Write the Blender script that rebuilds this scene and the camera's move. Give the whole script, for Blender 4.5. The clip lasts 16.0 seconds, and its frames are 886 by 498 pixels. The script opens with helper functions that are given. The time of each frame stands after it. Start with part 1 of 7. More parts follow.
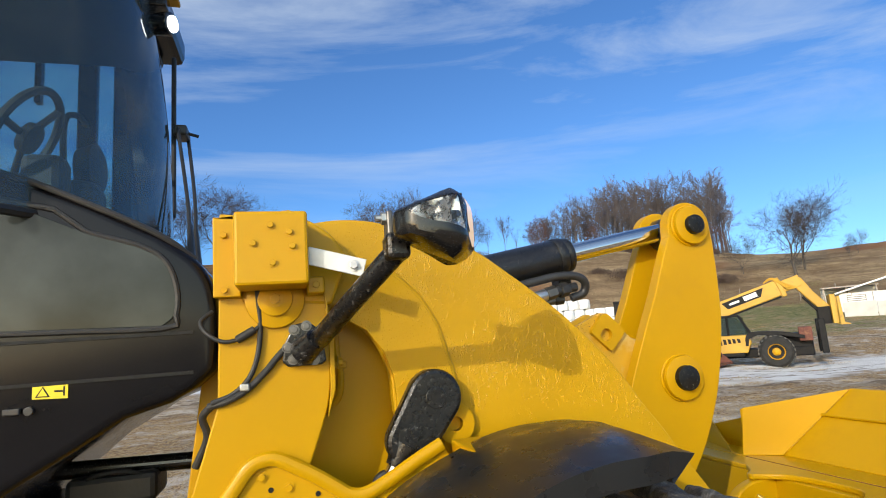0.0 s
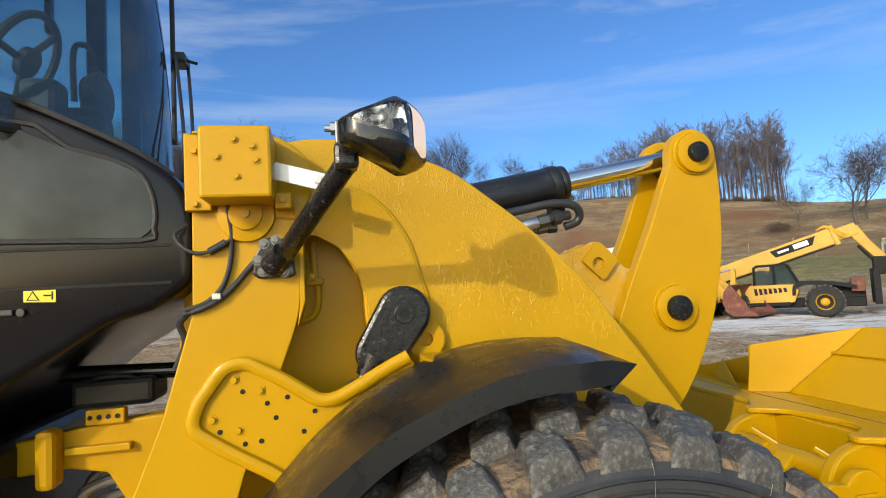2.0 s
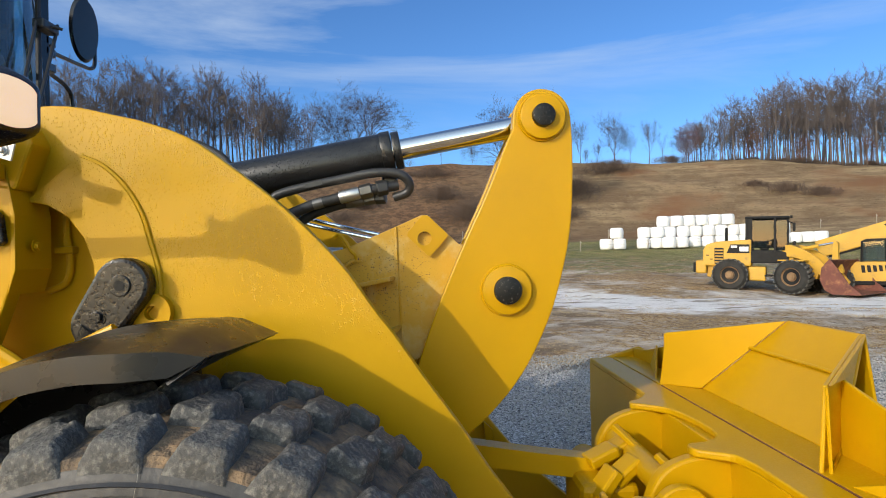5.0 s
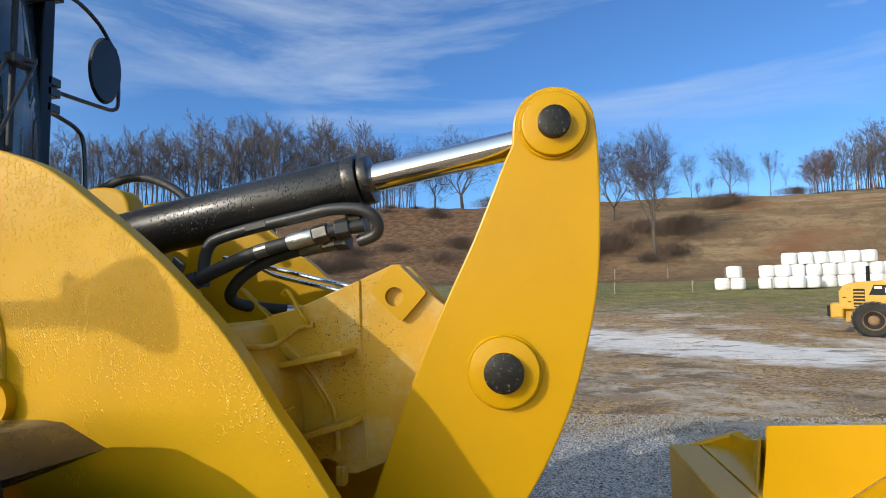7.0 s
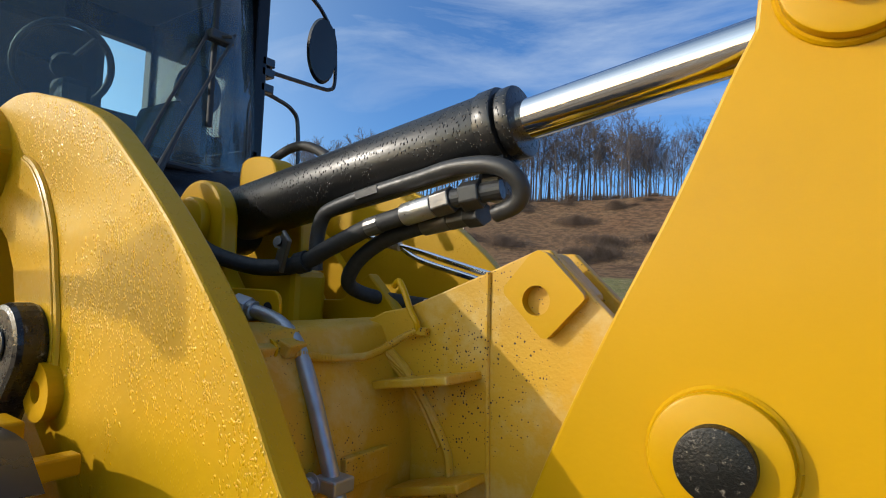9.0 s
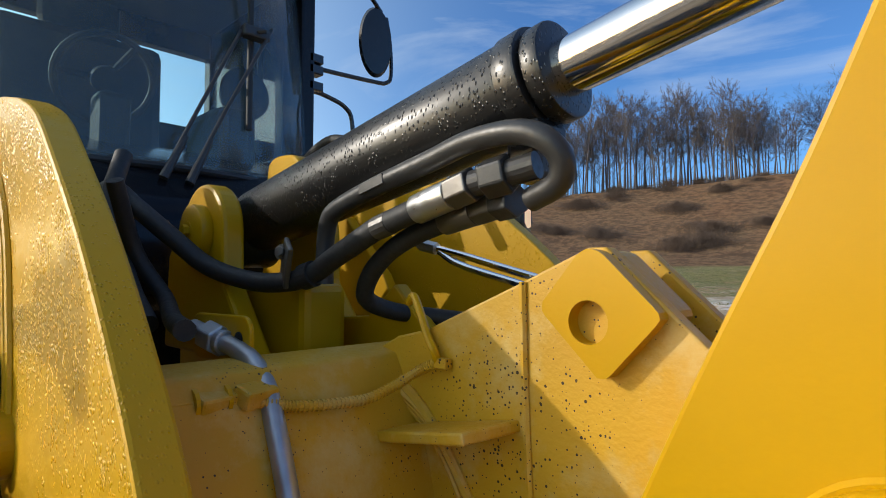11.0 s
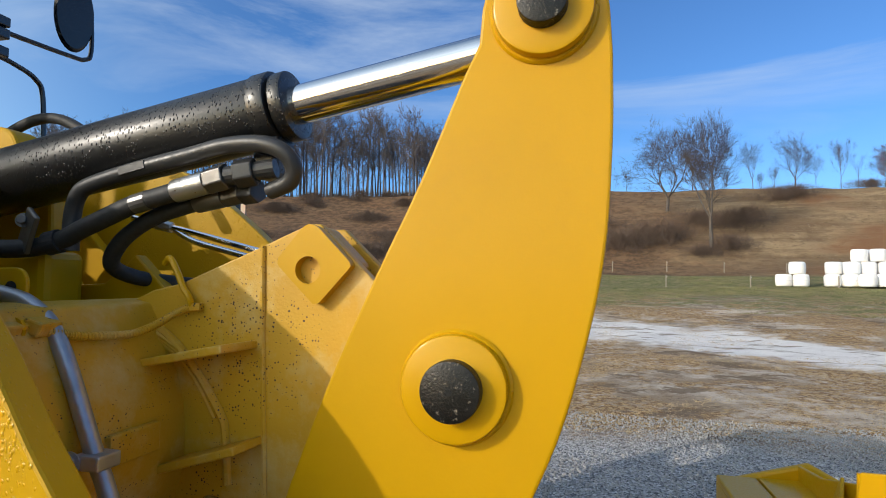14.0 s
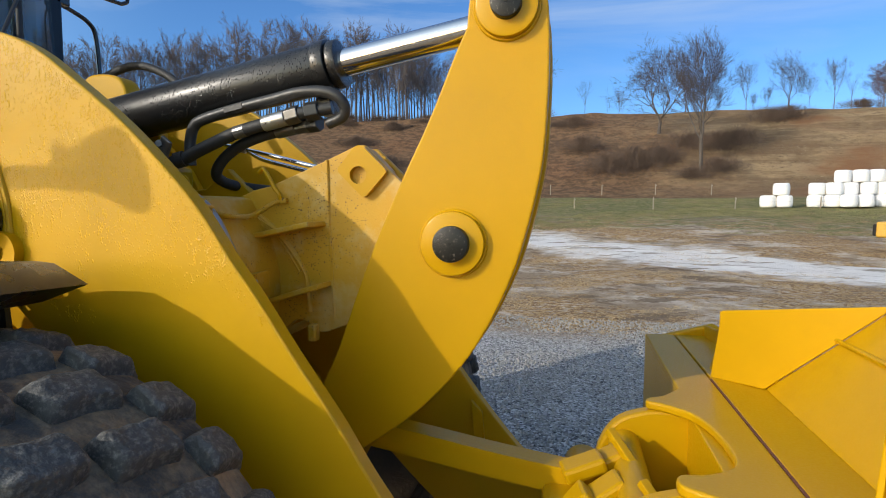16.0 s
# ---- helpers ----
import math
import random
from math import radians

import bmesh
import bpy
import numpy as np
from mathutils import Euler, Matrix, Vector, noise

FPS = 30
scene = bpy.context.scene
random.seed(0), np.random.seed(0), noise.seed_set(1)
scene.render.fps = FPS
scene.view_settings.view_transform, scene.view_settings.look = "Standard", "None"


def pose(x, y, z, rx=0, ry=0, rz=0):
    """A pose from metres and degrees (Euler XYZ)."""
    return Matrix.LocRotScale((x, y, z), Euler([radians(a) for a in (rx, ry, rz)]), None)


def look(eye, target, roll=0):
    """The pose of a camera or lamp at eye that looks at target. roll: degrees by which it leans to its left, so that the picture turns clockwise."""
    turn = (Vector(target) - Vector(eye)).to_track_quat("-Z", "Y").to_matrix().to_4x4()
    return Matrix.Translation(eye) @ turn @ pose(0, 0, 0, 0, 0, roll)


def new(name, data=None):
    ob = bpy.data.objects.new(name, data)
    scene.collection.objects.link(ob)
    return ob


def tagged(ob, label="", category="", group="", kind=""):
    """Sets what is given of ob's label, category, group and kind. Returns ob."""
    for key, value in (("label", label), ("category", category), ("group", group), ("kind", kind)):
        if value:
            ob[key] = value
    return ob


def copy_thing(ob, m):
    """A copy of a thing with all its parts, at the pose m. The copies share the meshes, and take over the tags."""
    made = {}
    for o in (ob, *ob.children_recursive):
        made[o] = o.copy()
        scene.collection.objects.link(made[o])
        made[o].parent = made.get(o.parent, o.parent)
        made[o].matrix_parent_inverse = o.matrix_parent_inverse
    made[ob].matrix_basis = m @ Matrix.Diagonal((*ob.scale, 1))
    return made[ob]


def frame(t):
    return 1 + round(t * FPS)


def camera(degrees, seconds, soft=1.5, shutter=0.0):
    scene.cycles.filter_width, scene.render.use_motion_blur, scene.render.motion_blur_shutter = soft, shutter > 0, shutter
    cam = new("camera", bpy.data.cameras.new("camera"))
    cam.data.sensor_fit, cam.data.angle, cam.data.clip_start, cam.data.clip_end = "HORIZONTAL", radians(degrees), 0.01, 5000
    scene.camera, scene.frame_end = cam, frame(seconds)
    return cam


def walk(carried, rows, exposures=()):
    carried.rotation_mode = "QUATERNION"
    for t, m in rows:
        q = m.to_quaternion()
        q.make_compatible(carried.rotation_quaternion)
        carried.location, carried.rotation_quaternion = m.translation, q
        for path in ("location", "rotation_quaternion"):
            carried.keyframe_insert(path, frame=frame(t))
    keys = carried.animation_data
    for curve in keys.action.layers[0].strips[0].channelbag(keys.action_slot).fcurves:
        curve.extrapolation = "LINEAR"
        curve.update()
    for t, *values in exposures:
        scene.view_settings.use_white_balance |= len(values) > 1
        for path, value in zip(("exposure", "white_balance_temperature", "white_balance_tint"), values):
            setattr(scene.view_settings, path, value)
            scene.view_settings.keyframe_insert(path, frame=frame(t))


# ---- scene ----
cam = camera(76.3, 16.0, 1.0)
PATH = [
    (0, (-1.739, -2.216, 1.967), (-1.194, -0.318, 2.287), -4.3),
    (0.5, (-1.694, -2.229, 1.972), (-1.202, -0.318, 2.298), -4.0),
    (1, (-1.657, -2.225, 1.971), (-1.205, -0.307, 2.312), -3.7),
    (1.5, (-1.624, -2.238, 1.927), (-1.217, -0.302, 2.222), -3.2),
    (2, (-1.518, -2.268, 1.864), (-1.126, -0.311, 2.004), -3.2),
    (2.5, (-1.373, -2.288, 1.853), (-0.985, -0.326, 1.876), -3.2),
    (3, (-1.195, -2.341, 1.848), (-0.802, -0.38, 1.819), -3.3),
    (3.5, (-0.933, -2.443, 1.821), (-0.583, -0.477, 1.719), -3.1),
    (4, (-0.73, -2.488, 1.828), (-0.537, -0.503, 1.69), -3.2),
    (4.5, (-0.558, -2.398, 1.837), (-0.456, -0.403, 1.747), -2.4),
    (4.7, (-0.46, -2.342, 1.852), (-0.376, -0.344, 1.807), -1.7),
    (6.8, (0.1, -1.662, 1.94), (-0.148, 0.316, 2.099), -1.5),
    (7, (0.081, -1.591, 1.942), (-0.223, 0.38, 2.103), -1.0),
    (7.5, (0.102, -1.463, 1.934), (-0.4, 0.467, 2.082), -0.1),
    (8, (0.202, -1.247, 1.927), (-0.647, 0.558, 2.077), 1.8),
    (8.5, (0.242, -1.036, 1.953), (-0.827, 0.649, 2.081), 2.6),
    (9, (0.136, -0.908, 1.97), (-0.997, 0.737, 2.079), 2.6),
    (9.2, (0.093, -0.87, 1.978), (-1.043, 0.772, 2.087), 2.5),
    (11.3, (0.044, -0.562, 2.001), (-1.364, 0.856, 2.092), 0.0),
    (11.5, (0.042, -0.566, 2.002), (-1.371, 0.846, 2.091), -0.0),
    (12, (0.07, -0.571, 1.975), (-1.363, 0.822, 2.056), -0.2),
    (12.5, (0.131, -0.617, 1.928), (-1.239, 0.839, 1.979), -0.5),
    (13, (0.167, -0.714, 1.893), (-0.86, 1.002, 1.921), 0.4),
    (13.5, (0.203, -0.83, 1.898), (-0.437, 1.064, 1.945), 0.9),
    (14, (0.225, -0.995, 1.917), (-0.245, 0.946, 2.033), 0.8),
    (14.5, (0.262, -1.114, 1.892), (-0.17, 0.836, 1.986), 0.4),
    (15, (0.339, -1.327, 1.839), (-0.086, 0.628, 1.812), 0.2),
    (15.5, (0.362, -1.498, 1.843), (-0.058, 0.455, 1.747), 0.4),
    (16, (0.353, -1.672, 1.832), (-0.084, 0.275, 1.685), 0.2),
]
walk(cam, [(t, look(eye, target, roll)) for t, eye, target, roll in PATH], [(0.0, 0.02), (16.0, 0.02)])

# ---- light ----
SUN_DIR = Vector((0.55, 0.57, -0.335)).normalized()      # the way the sunlight travels
world = bpy.data.worlds.new("sky")
scene.world = world
world.use_nodes = True
wn, wl = world.node_tree.nodes, world.node_tree.links
wn.clear()
w_out = wn.new("ShaderNodeOutputWorld")
w_bg = wn.new("ShaderNodeBackground")
w_sky = wn.new("ShaderNodeTexSky")
w_sky.sky_type = "NISHITA"
w_sky.sun_disc = False
w_sky.sun_elevation = math.asin(-SUN_DIR.z)
w_sky.sun_rotation = math.atan2(-SUN_DIR.x, -SUN_DIR.y)
w_sky.air_density, w_sky.dust_density, w_sky.ozone_density = 1.0, 0.4, 2.5
w_coord = wn.new("ShaderNodeTexCoord")
w_map = wn.new("ShaderNodeMapping")
w_map.inputs["Rotation"].default_value = (0.0, radians(-12), radians(28))
w_map.inputs["Scale"].default_value = (0.9, 3.0, 9.0)
w_noise = wn.new("ShaderNodeTexNoise")
w_noise.inputs["Scale"].default_value = 0.9
w_noise.inputs["Detail"].default_value = 8.0
w_noise.inputs["Roughness"].default_value = 0.6
w_noise.inputs["Distortion"].default_value = 0.6
w_ramp = wn.new("ShaderNodeValToRGB")
w_ramp.color_ramp.elements[0].position, w_ramp.color_ramp.elements[1].position = 0.49, 0.88
w_sep = wn.new("ShaderNodeSeparateXYZ")
w_high = wn.new("ShaderNodeMapRange")
w_high.inputs["From Min"].default_value, w_high.inputs["From Max"].default_value = 0.12, 0.42
w_mul = wn.new("ShaderNodeMath")
w_mul.operation = "MULTIPLY"
w_mix = wn.new("ShaderNodeMix")
w_mix.data_type = "RGBA"
w_mix.inputs["B"].default_value = (5.4, 6.3, 7.4, 1)
wl.new(w_coord.outputs["Generated"], w_map.inputs["Vector"])
wl.new(w_map.outputs["Vector"], w_noise.inputs["Vector"])
wl.new(w_noise.outputs["Fac"], w_ramp.inputs["Fac"])
wl.new(w_coord.outputs["Generated"], w_sep.inputs["Vector"])
wl.new(w_sep.outputs["Z"], w_high.inputs["Value"])
wl.new(w_ramp.outputs["Color"], w_mul.inputs[0])
wl.new(w_high.outputs["Result"], w_mul.inputs[1])
wl.new(w_mul.outputs["Value"], w_mix.inputs["Factor"])
w_tint = wn.new("ShaderNodeMix")
w_tint.data_type, w_tint.blend_type = "RGBA", "MULTIPLY"
w_tint.inputs["Factor"].default_value = 1.0
w_dot = wn.new("ShaderNodeVectorMath")
w_dot.operation = "DOT_PRODUCT"
w_dot.inputs[1].default_value = -SUN_DIR
w_side = wn.new("ShaderNodeMapRange")
w_side.interpolation_type = "SMOOTHSTEP"
w_side.inputs["From Min"].default_value, w_side.inputs["From Max"].default_value = -0.05, 0.97
w_tone = wn.new("ShaderNodeMix")                          # deep blue away from the sun, pale haze round it
w_tone.data_type = "RGBA"
w_tone.inputs["A"].default_value = (0.62, 1.0, 1.44, 1)
w_tone.inputs["B"].default_value = (4.7, 3.75, 2.6, 1)
wl.new(w_coord.outputs["Generated"], w_dot.inputs[0])
wl.new(w_dot.outputs["Value"], w_side.inputs["Value"])
wl.new(w_side.outputs["Result"], w_tone.inputs["Factor"])
wl.new(w_tone.outputs["Result"], w_tint.inputs["B"])
wl.new(w_sky.outputs["Color"], w_tint.inputs["A"])
wl.new(w_tint.outputs["Result"], w_mix.inputs["A"])
wl.new(w_mix.outputs["Result"], w_bg.inputs["Color"])
wl.new(w_bg.outputs["Background"], w_out.inputs["Surface"])
w_bg.inputs["Strength"].default_value = 0.122

sun_data = bpy.data.lights.new("sun", "SUN")
sun_data.energy, sun_data.angle, sun_data.color = 2.75, radians(0.6), (1.0, 0.935, 0.83)
sun = new("sun", sun_data)
sun.rotation_mode = "QUATERNION"
sun.rotation_quaternion = SUN_DIR.to_track_quat("-Z", "Y")


# ---- materials ----
def surface(name, colour, rough=0.5, metal=0.0, vary=0.12, scale=6.0, fine=80.0, bump=0.05, dirt=None, dirt_amount=0.0,
            dirt_scale=4.0, coat=0.0, spec=0.5, depth=0.01, drops=0.0, cracks=None, spots=None):
    """A painted, metal, rubber or earthen surface with a coarse and a fine variation, dirt patches and fine relief."""
    m = bpy.data.materials.new(name)
    m.use_nodes = True
    n, l = m.node_tree.nodes, m.node_tree.links
    b = n["Principled BSDF"]
    b.inputs["Metallic"].default_value = metal
    b.inputs["Coat Weight"].default_value = coat
    b.inputs["Coat Roughness"].default_value = 0.22
    b.inputs["Specular IOR Level"].default_value = spec
    co = n.new("ShaderNodeTexCoord")
    big, small = n.new("ShaderNodeTexNoise"), n.new("ShaderNodeTexNoise")
    for tex, sc, det in ((big, scale, 5), (small, fine, 4)):
        tex.inputs["Scale"].default_value, tex.inputs["Detail"].default_value = sc, det
        l.new(co.outputs["Object"], tex.inputs["Vector"])
    ramp = n.new("ShaderNodeMapRange")
    ramp.inputs["From Min"].default_value, ramp.inputs["From Max"].default_value = 0.25, 0.75
    ramp.inputs["To Min"].default_value, ramp.inputs["To Max"].default_value = 1 - vary, 1 + vary
    l.new(big.outputs["Fac"], ramp.inputs["Value"])
    mul = n.new("ShaderNodeMix")
    mul.data_type, mul.blend_type = "RGBA", "MULTIPLY"
    mul.inputs["Factor"].default_value = 1.0
    mul.inputs["A"].default_value = (*colour, 1)
    comb = n.new("ShaderNodeCombineColor")
    for k in range(3):
        l.new(ramp.outputs["Result"], comb.inputs[k])
    l.new(comb.outputs["Color"], mul.inputs["B"])
    out = mul.outputs["Result"]
    rr = n.new("ShaderNodeMapRange")
    rr.inputs["From Min"].default_value, rr.inputs["From Max"].default_value = 0.3, 0.7
    rr.inputs["To Min"].default_value, rr.inputs["To Max"].default_value = max(0.03, rough - 0.08), min(1, rough + 0.08)
    l.new(small.outputs["Fac"], rr.inputs["Value"])
    rough_out = rr.outputs["Result"]
    if dirt:
        dn = n.new("ShaderNodeTexNoise")
        dn.inputs["Scale"].default_value, dn.inputs["Detail"].default_value = dirt_scale, 8
        dn.inputs["Roughness"].default_value = 0.7
        l.new(co.outputs["Object"], dn.inputs["Vector"])
        dr = n.new("ShaderNodeMapRange")
        dr.inputs["From Min"].default_value, dr.inputs["From Max"].default_value = 0.62 - 0.3 * dirt_amount, 0.78 - 0.2 * dirt_amount
        l.new(dn.outputs["Fac"], dr.inputs["Value"])
        dm = n.new("ShaderNodeMix")
        dm.data_type = "RGBA"
        dm.inputs["B"].default_value = (*dirt, 1)
        l.new(dr.outputs["Result"], dm.inputs["Factor"])
        l.new(out, dm.inputs["A"])
        out = dm.outputs["Result"]
    if cracks:
        wob = n.new("ShaderNodeMix")
        wob.data_type, wob.blend_type = "RGBA", "ADD"
        wob.inputs["Factor"].default_value = 0.12
        l.new(co.outputs["Object"], wob.inputs["A"])
        l.new(big.outputs["Color"], wob.inputs["B"])
        vor = n.new("ShaderNodeTexVoronoi")
        vor.feature = "DISTANCE_TO_EDGE"
        vor.inputs["Scale"].default_value = 4.0
        l.new(wob.outputs["Result"], vor.inputs["Vector"])
        cr = n.new("ShaderNodeMapRange")
        cr.inputs["From Min"].default_value, cr.inputs["From Max"].default_value = 0.005, 0.0015
        l.new(vor.outputs["Distance"], cr.inputs["Value"])
        cm = n.new("ShaderNodeMix")
        cm.data_type = "RGBA"
        cm.inputs["B"].default_value = (*cracks, 1)
        l.new(cr.outputs["Result"], cm.inputs["Factor"])
        l.new(out, cm.inputs["A"])
        out = cm.outputs["Result"]
    if spots:                                              # small sharp specks, thick in some places and few in others
        cell = n.new("ShaderNodeTexVoronoi")
        cell.inputs["Scale"].default_value = 140
        l.new(co.outputs["Object"], cell.inputs["Vector"])
        thick = n.new("ShaderNodeTexNoise")
        thick.inputs["Scale"].default_value, thick.inputs["Detail"].default_value = 5.0, 4
        l.new(co.outputs["Object"], thick.inputs["Vector"])
        size = n.new("ShaderNodeMapRange")
        size.inputs["From Min"].default_value, size.inputs["From Max"].default_value = 0.38, 0.66
        size.inputs["To Min"].default_value, size.inputs["To Max"].default_value = 0.0, 0.38
        l.new(thick.outputs["Fac"], size.inputs["Value"])
        pick = n.new("ShaderNodeSeparateColor")
        l.new(cell.outputs["Color"], pick.inputs["Color"])
        reach = n.new("ShaderNodeMath")
        reach.operation = "MULTIPLY"
        l.new(size.outputs["Result"], reach.inputs[0])
        l.new(pick.outputs["Red"], reach.inputs[1])
        dot = n.new("ShaderNodeMath")
        dot.operation = "LESS_THAN"
        l.new(cell.outputs["Distance"], dot.inputs[0])
        l.new(reach.outputs["Value"], dot.inputs[1])
        sm = n.new("ShaderNodeMix")
        sm.data_type = "RGBA"
        sm.inputs["B"].default_value = (*spots, 1)
        l.new(dot.outputs["Value"], sm.inputs["Factor"])
        l.new(out, sm.inputs["A"])
        out = sm.outputs["Result"]
    l.new(out, b.inputs["Base Color"])
    l.new(rough_out, b.inputs["Roughness"])
    normal = None
    if bump:
        bp = n.new("ShaderNodeBump")
        bp.inputs["Strength"].default_value, bp.inputs["Distance"].default_value = bump, depth
        l.new(small.outputs["Fac"], bp.inputs["Height"])
        normal = bp.outputs["Normal"]
    if drops:
        # rain drops: small rounded blobs, some run down into short trails
        mp = n.new("ShaderNodeMapping")
        mp.inputs["Scale"].default_value = (1.0, 1.0, 0.55)
        l.new(co.outputs["Object"], mp.inputs["Vector"])
        blob = n.new("ShaderNodeTexVoronoi")
        blob.inputs["Scale"].default_value = 150
        l.new(mp.outputs["Vector"], blob.inputs["Vector"])
        shape = n.new("ShaderNodeMapRange")
        shape.interpolation_type = "SMOOTHSTEP"
        shape.inputs["From Min"].default_value, shape.inputs["From Max"].default_value = 0.36, 0.08
        l.new(blob.outputs["Distance"], shape.inputs["Value"])
        where = n.new("ShaderNodeTexNoise")
        where.inputs["Scale"].default_value, where.inputs["Detail"].default_value = 7.0, 6
        l.new(co.outputs["Object"], where.inputs["Vector"])
        wet = n.new("ShaderNodeMapRange")
        wet.inputs["From Min"].default_value, wet.inputs["From Max"].default_value = 0.38, 0.54
        l.new(where.outputs["Fac"], wet.inputs["Value"])
        sep = n.new("ShaderNodeSeparateXYZ")              # the lower part has dried
        l.new(co.outputs["Object"], sep.inputs["Vector"])
        high = n.new("ShaderNodeMapRange")
        high.inputs["From Min"].default_value, high.inputs["From Max"].default_value = 1.55, 1.95
        l.new(sep.outputs["Z"], high.inputs["Value"])
        damp = n.new("ShaderNodeMath")
        damp.operation = "MULTIPLY"
        l.new(wet.outputs["Result"], damp.inputs[0])
        l.new(high.outputs["Result"], damp.inputs[1])
        mask = n.new("ShaderNodeMath")
        mask.operation = "MULTIPLY"
        l.new(shape.outputs["Result"], mask.inputs[0])
        l.new(damp.outputs["Value"], mask.inputs[1])
        db = n.new("ShaderNodeBump")
        db.inputs["Strength"].default_value, db.inputs["Distance"].default_value = drops, 0.0035
        l.new(mask.outputs["Value"], db.inputs["Height"])
        if normal:
            l.new(normal, db.inputs["Normal"])
        normal = db.outputs["Normal"]
        gloss = n.new("ShaderNodeMix")
        gloss.inputs["B"].default_value = 0.10
        l.new(mask.outputs["Value"], gloss.inputs["Factor"])
        l.new(rough_out, gloss.inputs["A"])
        l.new(gloss.outputs["Result"], b.inputs["Roughness"])
    if normal:
        l.new(normal, b.inputs["Normal"])
    return m


def lamp_glow(name, colour, strength):
    m = bpy.data.materials.new(name)
    m.use_nodes = True
    b = m.node_tree.nodes["Principled BSDF"]
    b.inputs["Base Color"].default_value = (*colour, 1)
    b.inputs["Emission Color"].default_value = (*colour, 1)
    tex, span = m.node_tree.nodes.new("ShaderNodeTexNoise"), m.node_tree.nodes.new("ShaderNodeMapRange")
    tex.inputs["Scale"].default_value, tex.inputs["Detail"].default_value = 45, 4
    span.inputs["From Min"].default_value, span.inputs["From Max"].default_value = 0.3, 0.7
    span.inputs["To Min"].default_value, span.inputs["To Max"].default_value = strength * 0.65, strength * 1.3
    m.node_tree.links.new(tex.outputs["Fac"], span.inputs["Value"])
    m.node_tree.links.new(span.outputs["Result"], b.inputs["Emission Strength"])
    b.inputs["Roughness"].default_value = 0.2
    return m


def glass(name, colour, film=0.0):
    """A thin tinted pane: what lies behind it, a mirror image of the sky, and a film of dust and painted sky haze."""
    m = bpy.data.materials.new(name)
    m.use_nodes = True
    n, l = m.node_tree.nodes, m.node_tree.links
    n.remove(n["Principled BSDF"])
    clear, shine, dust_haze = n.new("ShaderNodeBsdfTransparent"), n.new("ShaderNodeBsdfGlossy"), n.new("ShaderNodeBsdfDiffuse")
    clear.inputs["Color"].default_value = (*colour, 1)
    shine.inputs["Roughness"].default_value = 0.02
    # dust film coloured blue-grey to paint in the pane's hazy sky reflection
    dust_haze.inputs["Color"].default_value = (0.26, 0.33, 0.37, 1)
    fres, first, second = n.new("ShaderNodeFresnel"), n.new("ShaderNodeMixShader"), n.new("ShaderNodeMixShader")
    fres.inputs["IOR"].default_value = 1.5
    first.inputs["Fac"].default_value = film
    l.new(clear.outputs["BSDF"], first.inputs[1])
    l.new(dust_haze.outputs["BSDF"], first.inputs[2])
    l.new(fres.outputs["Fac"], second.inputs["Fac"])
    l.new(first.outputs["Shader"], second.inputs[1])
    l.new(shine.outputs["BSDF"], second.inputs[2])
    l.new(second.outputs["Shader"], n["Material Output"].inputs["Surface"])
    return m


YELLOW = surface("yellow_paint", (0.50, 0.275, 0.0008), 0.42, vary=0.06, scale=3, fine=120, bump=0.03, coat=0.22, spec=0.15, dirt=(0.46, 0.248, 0.004), dirt_amount=0.2, dirt_scale=1.6)
YELLOW_OLD = surface("faded_yellow_paint", (0.50, 0.285, 0.025), 0.5, vary=0.15, scale=1.5, dirt=(0.24, 0.14, 0.05), dirt_amount=0.15, dirt_scale=2.5)
RUBBER = surface("tyre_rubber", (0.034, 0.034, 0.036), 0.55, vary=0.3, scale=7, fine=60, bump=0.2, dirt=(0.10, 0.095, 0.09), dirt_amount=0.25, dirt_scale=6)
HOSE = surface("hose_rubber", (0.02, 0.02, 0.021), 0.6, bump=0.1)
CHROME = surface("chrome_rod", (0.75, 0.75, 0.76), 0.1, metal=1.0, vary=0.03, bump=0.0)
STEEL = surface("zinc_steel", (0.5, 0.5, 0.5), 0.35, metal=0.9, vary=0.15)
MATT_BLACK = surface("dull_black_paint", (0.009, 0.009, 0.010), 0.55, vary=0.3, scale=5, bump=0.02, spec=0.18)
DULL_TYRE = surface("dusty_far_tyre", (0.030, 0.029, 0.028), 0.8, vary=0.35, scale=4, bump=0.1, spec=0.2)
CAB_PAINT = surface("dark_cab_paint", (0.007, 0.007, 0.009), 0.2, vary=0.2, scale=5, bump=0.02, fine=300, spec=0.25)
GLASS = glass("tinted_glass", (0.62, 0.86, 0.92), film=0.18)
DIM_GLASS = glass("dim_tinted_glass", (0.07, 0.11, 0.12), film=0.03)
WRAP = surface("white_wrap", (0.8, 0.8, 0.8), 0.35, vary=0.05, bump=0.2, fine=12, depth=0.02)
BARK = surface("tree_bark", (0.085, 0.07, 0.06), 0.9, vary=0.3, scale=3, fine=20, bump=0.3)
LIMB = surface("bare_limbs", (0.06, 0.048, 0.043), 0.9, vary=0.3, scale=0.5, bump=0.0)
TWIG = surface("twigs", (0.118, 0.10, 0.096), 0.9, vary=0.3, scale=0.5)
ARM_PAINT = surface("wet_yellow_paint", (0.51, 0.285, 0.0015), 0.45, vary=0.10, scale=2.5, fine=55, bump=0.10, depth=0.003, coat=0.15, spec=0.22, drops=0.5)
